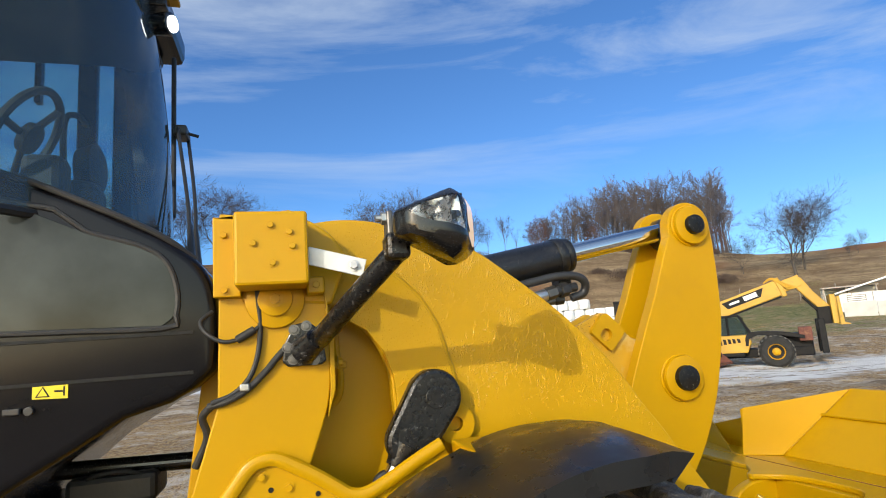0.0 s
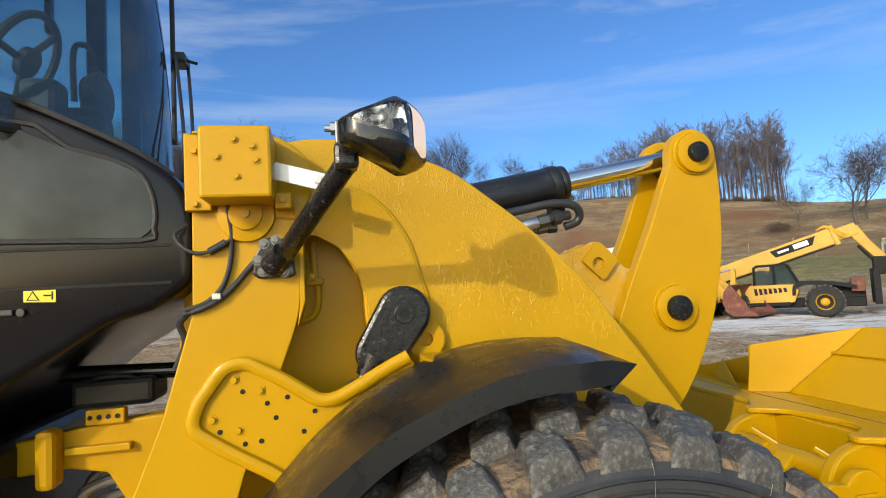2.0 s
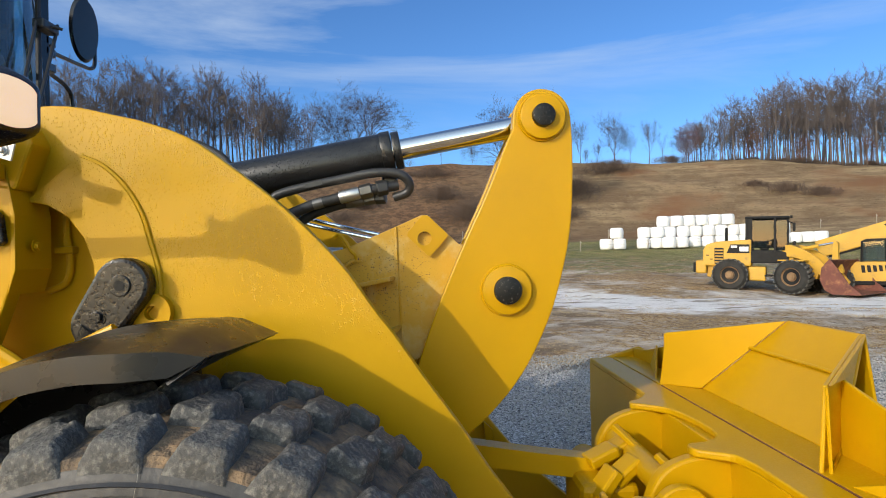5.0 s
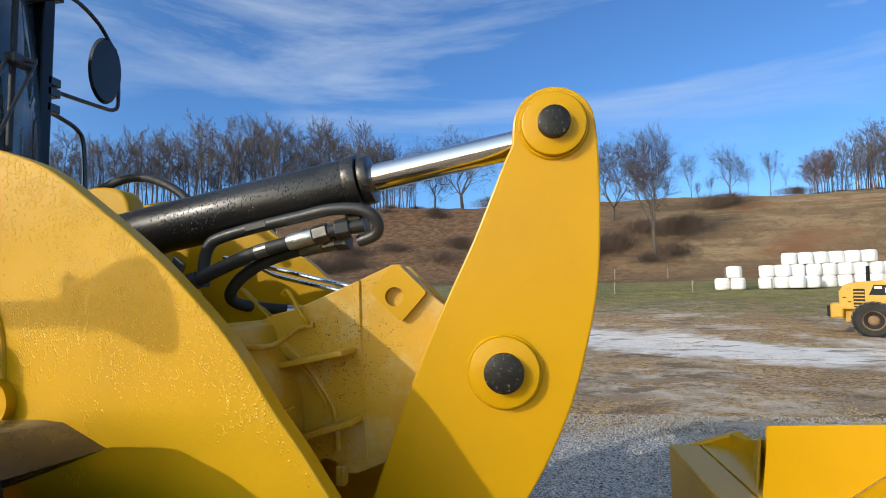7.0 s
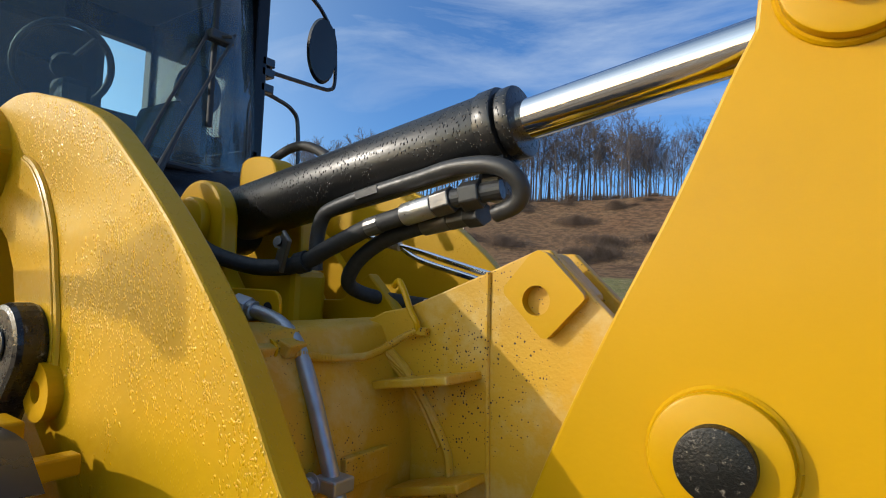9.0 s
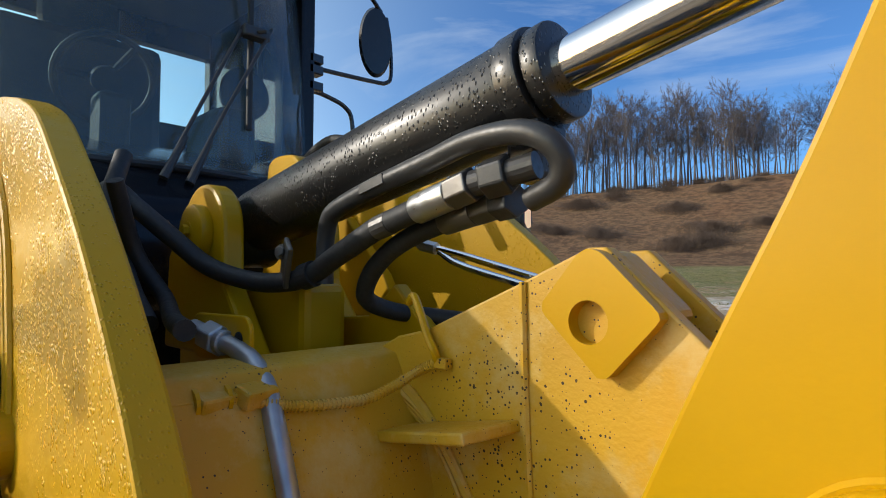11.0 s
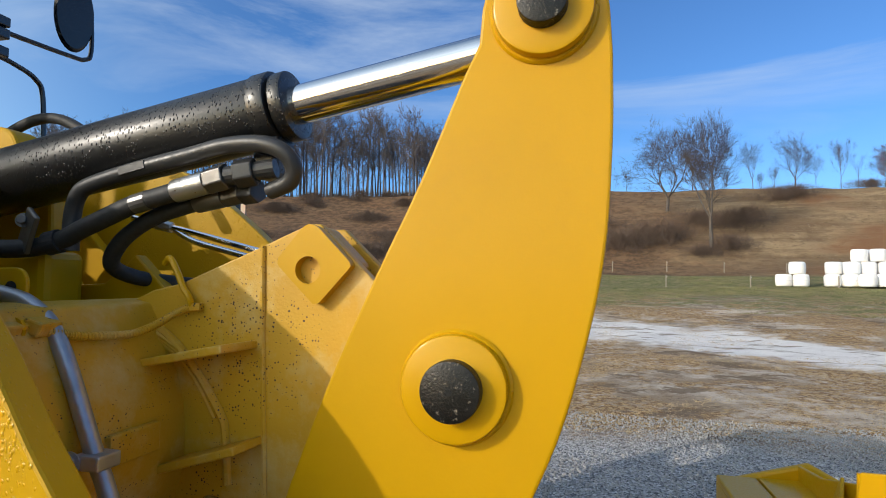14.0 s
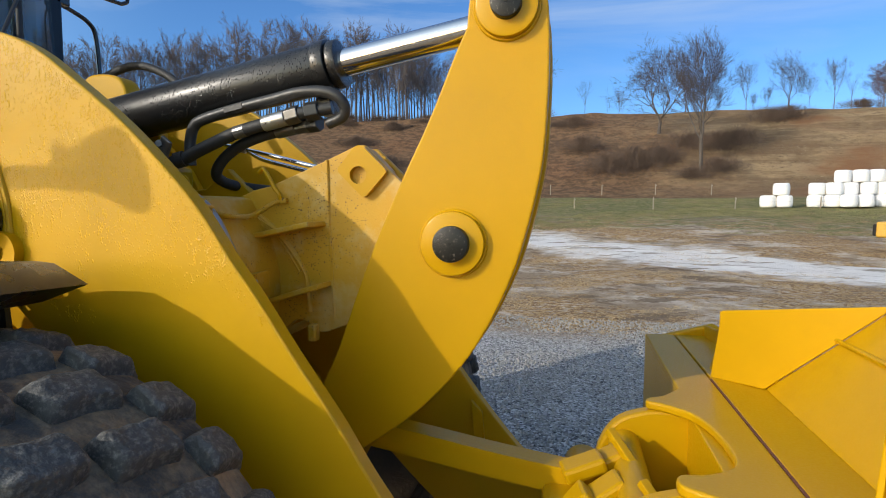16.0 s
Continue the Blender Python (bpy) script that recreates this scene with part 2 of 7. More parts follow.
SPECKLED = surface("speckled_yellow_paint", (0.53, 0.292, 0.010), 0.5, vary=0.12, scale=4, fine=140, bump=0.2, depth=0.004, dirt=(0.56, 0.39, 0.13), dirt_amount=0.42, dirt_scale=6, spots=(0.035, 0.018, 0.008))
WET = surface("rain_drops_on_yellow", (0.53, 0.30, 0.006), 0.2, vary=0.1, scale=60, bump=0.0, spec=0.5)
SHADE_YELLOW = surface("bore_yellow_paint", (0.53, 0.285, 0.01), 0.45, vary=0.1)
BLACK_WORN = surface("chipped_black_paint", (0.007, 0.007, 0.008), 0.3, vary=0.4, scale=20, fine=90, bump=0.15, dirt=(0.30, 0.29, 0.28), dirt_amount=0.10, dirt_scale=48)
PIN_BLACK = surface("pin_black_paint", (0.006, 0.006, 0.006), 0.38, vary=0.5, scale=25, fine=240, bump=0.3, depth=0.004, dirt=(0.36, 0.32, 0.26), dirt_amount=0.1, dirt_scale=110, spec=0.35)
BLACK_SHINY = surface("glossy_black_plastic", (0.011, 0.011, 0.012), 0.22, vary=0.2, scale=10, bump=0.05, fine=200, coat=0.3)
CYL_BLACK = surface("cylinder_black_paint", (0.010, 0.010, 0.011), 0.36, vary=0.3, scale=6, fine=200, bump=0.04, depth=0.002, coat=0.06, spec=0.6, drops=0.6, dirt=(0.05, 0.048, 0.045), dirt_amount=0.12, dirt_scale=7)
PIPE_BLACK = surface("dull_black_metal", (0.03, 0.03, 0.031), 0.42, vary=0.2, scale=12, bump=0.08)
HOLE = surface("deep_black", (0.006, 0.006, 0.006), 0.8, vary=0.1, bump=0.0)
STEEL_DARK = surface("dark_steel", (0.16, 0.155, 0.15), 0.4, metal=0.8, vary=0.25, scale=20)
STEEL_BLUE = surface("grey_steel_tube", (0.40, 0.42, 0.46), 0.42, metal=0.75, vary=0.25, scale=14, fine=60, bump=0.1)
STRIP = surface("pale_steel_strip", (0.62, 0.63, 0.63), 0.4, metal=0.3, vary=0.15, scale=15)
LUG = surface("dusty_lug_rubber", (0.066, 0.064, 0.060), 0.72, vary=0.35, scale=9, fine=75, bump=0.7, depth=0.010, dirt=(0.19, 0.18, 0.16), dirt_amount=0.45, dirt_scale=70)
GROOVE = surface("muddy_tread_groove", (0.07, 0.06, 0.05), 0.85, vary=0.4, scale=9, fine=40, bump=0.8, depth=0.02, dirt=(0.36, 0.235, 0.125), dirt_amount=0.6, dirt_scale=6)
FENDER = surface("scuffed_fender_rubber", (0.011, 0.0112, 0.0125), 0.30, vary=0.2, scale=5, fine=14, bump=0.05, depth=0.004, spec=0.38)
SIDEWALL = surface("dark_inner_sidewall", (0.014, 0.014, 0.012), 0.4, vary=0.5, scale=9, fine=50, bump=0.25, dirt=(0.06, 0.058, 0.045), dirt_amount=0.3, dirt_scale=9)
REFLECTOR = surface("reflector_chrome", (0.92, 0.92, 0.92), 0.28, metal=1.0, vary=0.05, bump=0.0)
AMBER = lamp_glow("lit_signal_lens", (1.0, 0.68, 0.42), 0.6)
CLEAR = glass("clear_lens", (0.97, 0.97, 0.97))
DARK_GLASS = surface("dark_window", (0.034, 0.040, 0.040), 0.05, vary=0.9, scale=3.2, bump=0.0, spec=0.2)
TRIM = surface("cab_trim", (0.022, 0.022, 0.023), 0.6, vary=0.2, scale=8, bump=0.1)
LABEL_YELLOW = surface("label_yellow", (0.75, 0.6, 0.02), 0.4, vary=0.05, bump=0.0)
LIT = lamp_glow("lit_lamp", (1.0, 0.97, 0.9), 6.0)
RED_LEAF = surface("dry_red_leaves", (0.16, 0.06, 0.035), 0.8, vary=0.3, scale=1.0, bump=0.0)
SCRUB = surface("scrub_twigs", (0.115, 0.08, 0.06), 0.9, vary=0.3, scale=0.5, bump=0.0)
POST = surface("post_wood", (0.28, 0.24, 0.19), 0.85, vary=0.2, scale=4)
RIM_BROWN = surface("rusty_rim", (0.21, 0.125, 0.06), 0.7, vary=0.3, scale=6)
RUST = surface("rusty_bucket", (0.125, 0.04, 0.027), 0.75, vary=0.35, scale=2.5, dirt=(0.30, 0.14, 0.06), dirt_amount=0.3, dirt_scale=3)
BARN = surface("barn_siding", (0.62, 0.63, 0.64), 0.5, vary=0.08, scale=0.7)
CONCRETE = surface("pale_concrete", (0.52, 0.51, 0.49), 0.85, vary=0.15, scale=1.2, fine=25, bump=0.2)
GREEN_GLASS = glass("green_glass", (0.46, 0.56, 0.48), film=0.08)
STONE = surface("crushed_stone", (0.30, 0.29, 0.275), 0.85, vary=0.6, scale=40, fine=120, bump=0.2)
STRAW = surface("dry_straw", (0.46, 0.33, 0.17), 0.85, vary=0.35, scale=3, bump=0.0)
GRASS = surface("meadow_grass", (0.185, 0.17, 0.07), 0.85, vary=0.5, scale=0.6, bump=0.0)
DUST = surface("dust_filled_crack", (0.24, 0.23, 0.21), 0.9, vary=0.4, scale=30, bump=0.0)


# ---- building helpers ----
def part(name, bm, material, parent, label="", smooth=False):
    """Links a bmesh as one mesh object under a thing or a part."""
    me = bpy.data.meshes.new(name)
    bm.normal_update()
    if smooth:
        for f in bm.faces:
            f.smooth = True
        for e in bm.edges:
            if len(e.link_faces) == 2 and e.calc_face_angle(0) > 0.6:
                e.smooth = False
    bm.to_mesh(me)
    bm.free()
    me.materials.append(material)
    ob = new(name, me)
    ob.parent = parent
    if label:
        tagged(ob, label)
    return ob


def thing(name, label, category, m=None, group="", kind=""):
    ob = tagged(new(name), label, category, group, kind)
    ob.empty_display_size = 0.2
    if m is not None:
        ob.matrix_basis = m
    return ob


def curve_through(pts, n=6, closed=False):
    """Points of a smooth curve through pts (Catmull-Rom)."""
    P = [Vector(p) for p in pts]
    k = len(P)
    out = []
    for i in range(k if closed else k - 1):
        p0 = P[(i - 1) % k] if closed or i > 0 else P[0] * 2 - P[1]
        p1, p2 = P[i], P[(i + 1) % k]
        p3 = P[(i + 2) % k] if closed or i + 2 < k else P[-1] * 2 - P[-2]
        for j in range(n):
            t = j / n
            out.append(0.5 * (2 * p1 + (p2 - p0) * t + (2 * p0 - 5 * p1 + 4 * p2 - p3) * t * t + (3 * p1 - p0 - 3 * p2 + p3) * t ** 3))
    if not closed:
        out.append(P[-1])
    return out


def bevel_sharp(bm, width, segments=2, angle=0.6):
    if width:
        edges = [e for e in bm.edges if len(e.link_faces) == 2 and e.calc_face_angle(0) > angle]
        bmesh.ops.bevel(bm, geom=edges, offset=width, segments=segments, profile=0.5, affect="EDGES", clamp_overlap=True)


def plate(outline, y0, y1, bevel=0.004, bm=None):
    """A plate cut to an outline of (x, z), from y0 to y1."""
    bm2 = bmesh.new()
    a = [bm2.verts.new((p[0], y0, p[1])) for p in outline]
    b = [bm2.verts.new((p[0], y1, p[1])) for p in outline]
    k = len(a)
    bm2.faces.new(a)
    bm2.faces.new(b[::-1])
    for i in range(k):
        bm2.faces.new((a[i], b[i], b[(i + 1) % k], a[(i + 1) % k]))
    bmesh.ops.recalc_face_normals(bm2, faces=bm2.faces)
    bevel_sharp(bm2, bevel)
    return joined(bm, bm2)


def joined(bm, more):
    """more added to bm (or more itself)."""
    if bm is None:
        return more
    me = bpy.data.meshes.new("joined")
    more.to_mesh(me)
    more.free()
    bm.from_mesh(me)
    bpy.data.meshes.remove(me)
    return bm


def box(lo, hi, bevel=0.004, bm=None, m=None):
    bm2 = bmesh.new()
    bmesh.ops.create_cube(bm2, size=1.0)
    for v in bm2.verts:
        v.co = Vector([(lo[i] + hi[i]) / 2 + v.co[i] * (hi[i] - lo[i]) for i in range(3)])
    bevel_sharp(bm2, bevel)
    if m is not None:
        bmesh.ops.transform(bm2, matrix=m, verts=bm2.verts)
    return joined(bm, bm2)


def rod(a, b, r, r2=None, seg=24, bevel=0.0, bm=None):
    """A round bar from a to b."""
    a, b = Vector(a), Vector(b)
    bm2 = bmesh.new()
    bmesh.ops.create_cone(bm2, cap_ends=True, segments=seg, radius1=r, radius2=r if r2 is None else r2, depth=(b - a).length)
    bevel_sharp(bm2, bevel, angle=1.0)
    q = (b - a).to_track_quat("Z", "Y").to_matrix().to_4x4()
    bmesh.ops.transform(bm2, matrix=Matrix.Translation((a + b) / 2) @ q, verts=bm2.verts)
    return joined(bm, bm2)


def tube(pts, r, seg=12, n=6, smooth_path=True, bm=None, taper=None):
    """A bent round tube through pts."""
    P = curve_through(pts, n) if smooth_path else [Vector(p) for p in pts]
    bm2 = bmesh.new()
    rings, side = [], None
    for i, p in enumerate(P):
        d = (P[min(i + 1, len(P) - 1)] - P[max(i - 1, 0)]).normalized()
        if side is None:
            side = d.orthogonal().normalized()
        side = (side - d * side.dot(d)).normalized()
        up = d.cross(side)
        rr = r if taper is None else r + (taper - r) * i / (len(P) - 1)
        rings.append([bm2.verts.new(p + (side * math.cos(2 * math.pi * k / seg) + up * math.sin(2 * math.pi * k / seg)) * rr) for k in range(seg)])
    for ra, rb in zip(rings, rings[1:]):
        for k in range(seg):
            bm2.faces.new((ra[k], ra[(k + 1) % seg], rb[(k + 1) % seg], rb[k]))
    bm2.faces.new(rings[0][::-1])
    bm2.faces.new(rings[-1])
    return joined(bm, bm2)


def lathe(profile, centre, axis="y", seg=48, bm=None, caps=True):
    """Turns a profile of (distance along the axis, radius) round an axis through centre."""
    bm2 = bmesh.new()
    rings = []
    for s, r in profile:
        ring = []
        for k in range(seg):
            c, d = r * math.cos(2 * math.pi * k / seg), r * math.sin(2 * math.pi * k / seg)
            v = {"y": (c, s, d), "x": (s, c, d), "z": (c, d, s)}[axis]
            ring.append(bm2.verts.new(Vector(centre) + Vector(v)))
        rings.append(ring)
    for ra, rb in zip(rings, rings[1:]):
        for k in range(seg):
            bm2.faces.new((ra[k], ra[(k + 1) % seg], rb[(k + 1) % seg], rb[k]))
    if caps and profile[0][1] > 0.001:
        bm2.faces.new(rings[0][::-1])
    if caps and profile[-1][1] > 0.001:
        bm2.faces.new(rings[-1])
    bmesh.ops.recalc_face_normals(bm2, faces=bm2.faces)
    return joined(bm, bm2)


def arc(cx, cz, r, a0, a1, n=16):
    return [(cx + r * math.cos(radians(a0 + (a1 - a0) * i / n)), cz + r * math.sin(radians(a0 + (a1 - a0) * i / n))) for i in range(n + 1)]


def flat(pts, n=5):
    """A smooth open outline of (x, z) through pts."""
    return [(p.x, p.y) for p in curve_through([(a, b, 0) for a, b in pts], n)]


MID = 0.20          # the machine's middle plane, y
TYRE_C = Vector((-0.928, -0.86, 0.75))


def smooth_step(a, b, v):
    t = min(max((v - a) / (b - a), 0.0), 1.0)
    return t * t * (3 - 2 * t)


SKYLINE = ((-60, 7.0), (-45, 7.4), (-25, 7.95), (-16, 8.35), (2, 8.85), (14, 8.5), (24, 8.0), (31, 7.6), (38, 6.5), (44, 5.75), (48, 5.45), (54, 5.1), (90, 4.6))


def ridge_at(x, y):
    """Height of the hill's brow in the direction of a place, from how high the brow stands there, in degrees."""
    a = min(max(math.degrees(math.atan2(x, y)), -60), 90)
    for (a0, e0), (a1, e1) in zip(SKYLINE, SKYLINE[1:]):
        if a <= a1:
            el = e0 + (e1 - e0) * (a - a0) / (a1 - a0)
            break
    away = math.hypot(y, max(0, x - 15), min(0, x + 10))
    return 1.95 + math.tan(radians(el)) * math.hypot(x, y) * 126 / max(away, 1)


def ground_z(x, y):
    """Height of the land: a yard that falls gently to the east, and a meadow that rises to the foot of a long hill."""
    away = math.hypot(y, max(0, x - 15), min(0, x + 10)) if y > 0 else y
    fall = -0.032 * min(max(x - 11, 0), 25) * smooth_step(8, 16, y) * (1 - smooth_step(28, 50, y))
    if away <= 20:
        return fall
    ridge = ridge_at(x, y)
    prof = ((20, 0.0), (50, 1.9), (66, 3.2), (76, 5.2), (114, ridge - 1.2), (126, ridge), (150, ridge + 0.4), (6000, ridge + 0.5))
    for (a, za), (b, zb) in zip(prof, prof[1:]):
        if away <= b:
            return za + (zb - za) * (away - a) / (b - a) + fall
    return ridge


# ---- the land ----
def ground_material():
    m = bpy.data.materials.new("yard_and_meadow")
    m.use_nodes = True
    n, l = m.node_tree.nodes, m.node_tree.links
    b = n["Principled BSDF"]
    b.inputs["Roughness"].default_value = 0.95
    b.inputs["Specular IOR Level"].default_value = 0.15
    geo = n.new("ShaderNodeNewGeometry")
    sep = n.new("ShaderNodeSeparateXYZ")
    l.new(geo.outputs["Position"], sep.inputs["Vector"])

    def noise_tex(scale, detail=6, rough=0.6, stretch=None):
        t = n.new("ShaderNodeTexNoise")
        t.inputs["Scale"].default_value, t.inputs["Detail"].default_value, t.inputs["Roughness"].default_value = scale, detail, rough
        if stretch:
            mp = n.new("ShaderNodeMapping")
            mp.inputs["Scale"].default_value = stretch
            mp.inputs["Rotation"].default_value = (0, 0, radians(35))
            l.new(geo.outputs["Position"], mp.inputs["Vector"])
            l.new(mp.outputs["Vector"], t.inputs["Vector"])
        else:
            l.new(geo.outputs["Position"], t.inputs["Vector"])
        return t.outputs["Fac"]

    def calc(op, a, c=None, d=None):
        k = n.new("ShaderNodeMath")
        k.operation = op
        for i, v in enumerate((a, c, d)):
            if v is None:
                continue
            if isinstance(v, (int, float)):
                k.inputs[i].default_value = v
            else:
                l.new(v, k.inputs[i])
        return k.outputs["Value"]

    def span(v, a, c):
        r = n.new("ShaderNodeMapRange")
        r.interpolation_type = "SMOOTHSTEP"
        r.inputs["From Min"].default_value, r.inputs["From Max"].default_value = a, c
        l.new(v, r.inputs["Value"])
        return r.outputs["Result"]

    def mix(f, a, c):
        k = n.new("ShaderNodeMix")
        k.data_type = "RGBA"
        for s, v in (("Factor", f), ("A", a), ("B", c)):
            if isinstance(v, tuple):
                k.inputs[s].default_value = (*v, 1)
            elif isinstance(v, (int, float)):
                k.inputs[s].default_value = v
            else:
                l.new(v, k.inputs[s])
        return k.outputs["Result"]

    X, Y = sep.outputs["X"], sep.outputs["Y"]
    wob = calc("MULTIPLY_ADD", noise_tex(0.25, 4), 9.0, -4.5)
    wob2 = calc("MULTIPLY_ADD", noise_tex(1.1, 5), 3.0, -1.5)
    yw = calc("ADD", calc("ADD", Y, wob), wob2)
    fine = noise_tex(28, 5, 0.7)
    mid = noise_tex(3.5, 6, 0.65)
    streak = noise_tex(0.9, 8, 0.7, (0.85, 1.25, 1))
    stone = n.new("ShaderNodeTexVoronoi")
    stone.inputs["Scale"].default_value = 48
    l.new(geo.outputs["Position"], stone.inputs["Vector"])
    sc = n.new("ShaderNodeSeparateColor")
    l.new(stone.outputs["Color"], sc.inputs["Color"])
    gravel = mix(sc.outputs["Red"], (0.06, 0.059, 0.061), (0.62, 0.61, 0.60))
    gravel = mix(span(mid, 0.56, 0.72), gravel, (0.17, 0.155, 0.14))
    grit = noise_tex(9.0, 8, 0.75)
    patch = noise_tex(0.42, 9, 0.72)
    mud = mix(span(patch, 0.42, 0.58), (0.30, 0.225, 0.15), (0.55, 0.47, 0.38))
    mud = mix(calc("MULTIPLY", span(streak, 0.52, 0.58), 0.85), mud, (0.16, 0.11, 0.07))
    straw = calc("MULTIPLY", span(noise_tex(0.2, 9, 0.75), 0.46, 0.52), span(noise_tex(5.0, 8, 0.75), 0.40, 0.50))
    mud = mix(straw, mud, mix(span(grit, 0.46, 0.56), (0.20, 0.115, 0.055), (0.56, 0.385, 0.19)))
    mud = mix(calc("MULTIPLY", span(grit, 0.55, 0.62), 0.8), mud, (0.11, 0.08, 0.055))
    mud = mix(span(noise_tex(16.0, 5, 0.8), 0.64, 0.70), mud, (0.72, 0.66, 0.58))
    track = mix(streak, (0.56, 0.53, 0.50), (0.92, 0.90, 0.87))
    track = mix(span(noise_tex(1.2, 8, 0.7, (0.35, 1.7, 1)), 0.53, 0.60), track, (0.30, 0.26, 0.21))
    track = mix(calc("MULTIPLY", span(grit, 0.56, 0.68), 0.5), track, (0.3, 0.26, 0.21))
    grass = mix(span(mid, 0.4, 0.6), (0.125, 0.13, 0.045), (0.25, 0.225, 0.10))
    grass = mix(span(streak, 0.50, 0.62), grass, (0.29, 0.235, 0.125))
    grass = mix(span(grit, 0.5, 0.62), grass, (0.075, 0.09, 0.03))
    grass = mix(span(noise_tex(0.35, 8, 0.7), 0.57, 0.63), grass, mix(grit, (0.16, 0.11, 0.06), (0.38, 0.28, 0.15)))
    shelf = n.new("ShaderNodeMapping")                     # narrow trodden shelves along the slope
    shelf.inputs["Scale"].default_value = (0.07, 0.07, 1.6)
    l.new(geo.outputs["Position"], shelf.inputs["Vector"])
    terrace = n.new("ShaderNodeTexNoise")
    terrace.inputs["Scale"].default_value, terrace.inputs["Detail"].default_value, terrace.inputs["Roughness"].default_value = 1.0, 8, 0.65
    l.new(shelf.outputs["Vector"], terrace.inputs["Vector"])
    hill = mix(span(noise_tex(0.12, 8, 0.7), 0.38, 0.62), (0.19, 0.125, 0.068), (0.36, 0.265, 0.15))
    hill = mix(calc("MULTIPLY", span(terrace.outputs["Fac"], 0.47, 0.60), 0.7), hill, (0.165, 0.105, 0.058))
    hill = mix(calc("MULTIPLY", span(noise_tex(0.6, 9, 0.8), 0.52, 0.62), 0.85), hill, (0.15, 0.098, 0.055))
    hill = mix(span(noise_tex(1.7, 8, 0.8), 0.55, 0.63), hill, (0.105, 0.075, 0.042))
    hill = mix(calc("MULTIPLY", span(noise_tex(2.4, 8, 0.8), 0.56, 0.66), 0.8), hill, (0.46, 0.36, 0.22))
    hill = mix(span(noise_tex(0.06, 6, 0.6), 0.5, 0.66), hill, (0.20, 0.105, 0.052))
    hill = mix(calc("MULTIPLY", calc("SUBTRACT", 1.0, span(X, 0.0, 34.0)), 0.85), hill, mix(span(noise_tex(0.8, 9, 0.8), 0.42, 0.58), (0.075, 0.043, 0.026), (0.20, 0.115, 0.062)))
    line = calc("ADD", yw, calc("MULTIPLY", calc("MINIMUM", X, 9.0), 0.85))
    near = calc("ADD", Y, calc("MULTIPLY", calc("ADD", wob, wob2), 0.28))
    bare = calc("MAXIMUM", calc("SUBTRACT", 1.0, span(calc("ADD", X, calc("MULTIPLY", wob2, 0.5)), -2.4, -1.0)), calc("SUBTRACT", 1.0, span(Y, -2.0, 0.3)))
    c = mix(calc("MAXIMUM", span(near, 5.9, 7.4), bare), gravel, mud)
    band = calc("MULTIPLY", span(line, 19.5, 21.5), calc("SUBTRACT", 1.0, span(line, 26.5, 28.5)))
    c = mix(band, c, track)
    c = mix(span(yw, 29.0, 33.0), c, mix(span(streak, 0.42, 0.6), grass, mud))
    c = mix(span(yw, 36.0, 44.0), c, grass)
    far = calc("SQRT", calc("ADD", calc("MULTIPLY", Y, Y), calc("POWER", calc("MAXIMUM", calc("SUBTRACT", X, 15.0), 0.0), 2.0)))
    side = calc("SQRT", calc("ADD", calc("MULTIPLY", far, far), calc("POWER", calc("MINIMUM", calc("ADD", X, 10.0), 0.0), 2.0)))
    c = mix(span(calc("ADD", side, calc("MULTIPLY", wob, 0.6)), 62.0, 66.0), c, hill)
    l.new(c, b.inputs["Base Color"])
    hgt = calc("ADD", calc("MULTIPLY", fine, 0.5), calc("ADD", mid, calc("MULTIPLY", stone.outputs["Distance"], -0.6)))
    bp = n.new("ShaderNodeBump")
    bp.inputs["Strength"].default_value, bp.inputs["Distance"].default_value = 0.9, 0.035
    l.new(hgt, bp.inputs["Height"])
    l.new(bp.outputs["Normal"], b.inputs["Normal"])
    return m


def land():
    def steps(stretches):
        vals, v = [0.0], 0.0
        for far, s, grow in stretches:
            while v < far:
                v += s
                s *= grow
                vals.append(v)
        return vals
    east = steps(((45, 0.45, 1.0), (120, 1.4, 1.0), (3000, 2.0, 1.3)))
    south = steps(((6, 0.6, 1.0), (3000, 1.2, 1.35)))
    north = steps(((45, 0.40, 1.0), (150, 1.3, 1.0), (3000, 2.0, 1.3)))
    xs = [-v for v in east[:0:-1]] + east
    ys = [-v for v in south[:0:-1]] + north
    def bumps(x, y):
        d = math.hypot(x, y)
        if d > 400:
            return 0.0
        rough = 0.0 if d < 4 else min(1, (d - 4) / 20)
        z = rough * 0.12 * noise.noise((x * 0.25, y * 0.25, 0))
        if 3 < y < 46:
            z += min(1, d / 12) * (0.035 * noise.noise((x * 0.9, y * 0.9, 5)) + 0.022 * noise.noise((x * 2.3, y * 2.3, 9)))
            lane = y + 0.85 * min(x, 9.0)
            if 18 < lane < 30:                             # wheel ruts along the pale track
                z += 0.035 * math.sin(lane * 3.4 + 1.5 * noise.noise((x * 0.2, y * 0.2, 2)))
        if y > 62:
            z += rough * min(1, (y - 62) / 8) * (0.9 * noise.noise((x * 0.05, y * 0.05, 3)) + 0.22 * noise.noise((x * 0.3, y * 0.3, 6)))
        return z
    V = [(x, y, ground_z(x, y) + bumps(x, y)) for y in ys for x in xs]
    w = len(xs)
    F = [(j * w + k, j * w + k + 1, (j + 1) * w + k + 1, (j + 1) * w + k) for j in range(len(ys) - 1) for k in range(w - 1)]
    me = bpy.data.meshes.new("ground")
    me.from_pydata(V, [], F)
    me.materials.append(ground_material())
    me.polygons.foreach_set("use_smooth", [True] * len(F))
    tagged(new("ground", me), "gravel yard with pale tyre tracks, worn meadow and brown hillside", "ground", kind="structure")


land()

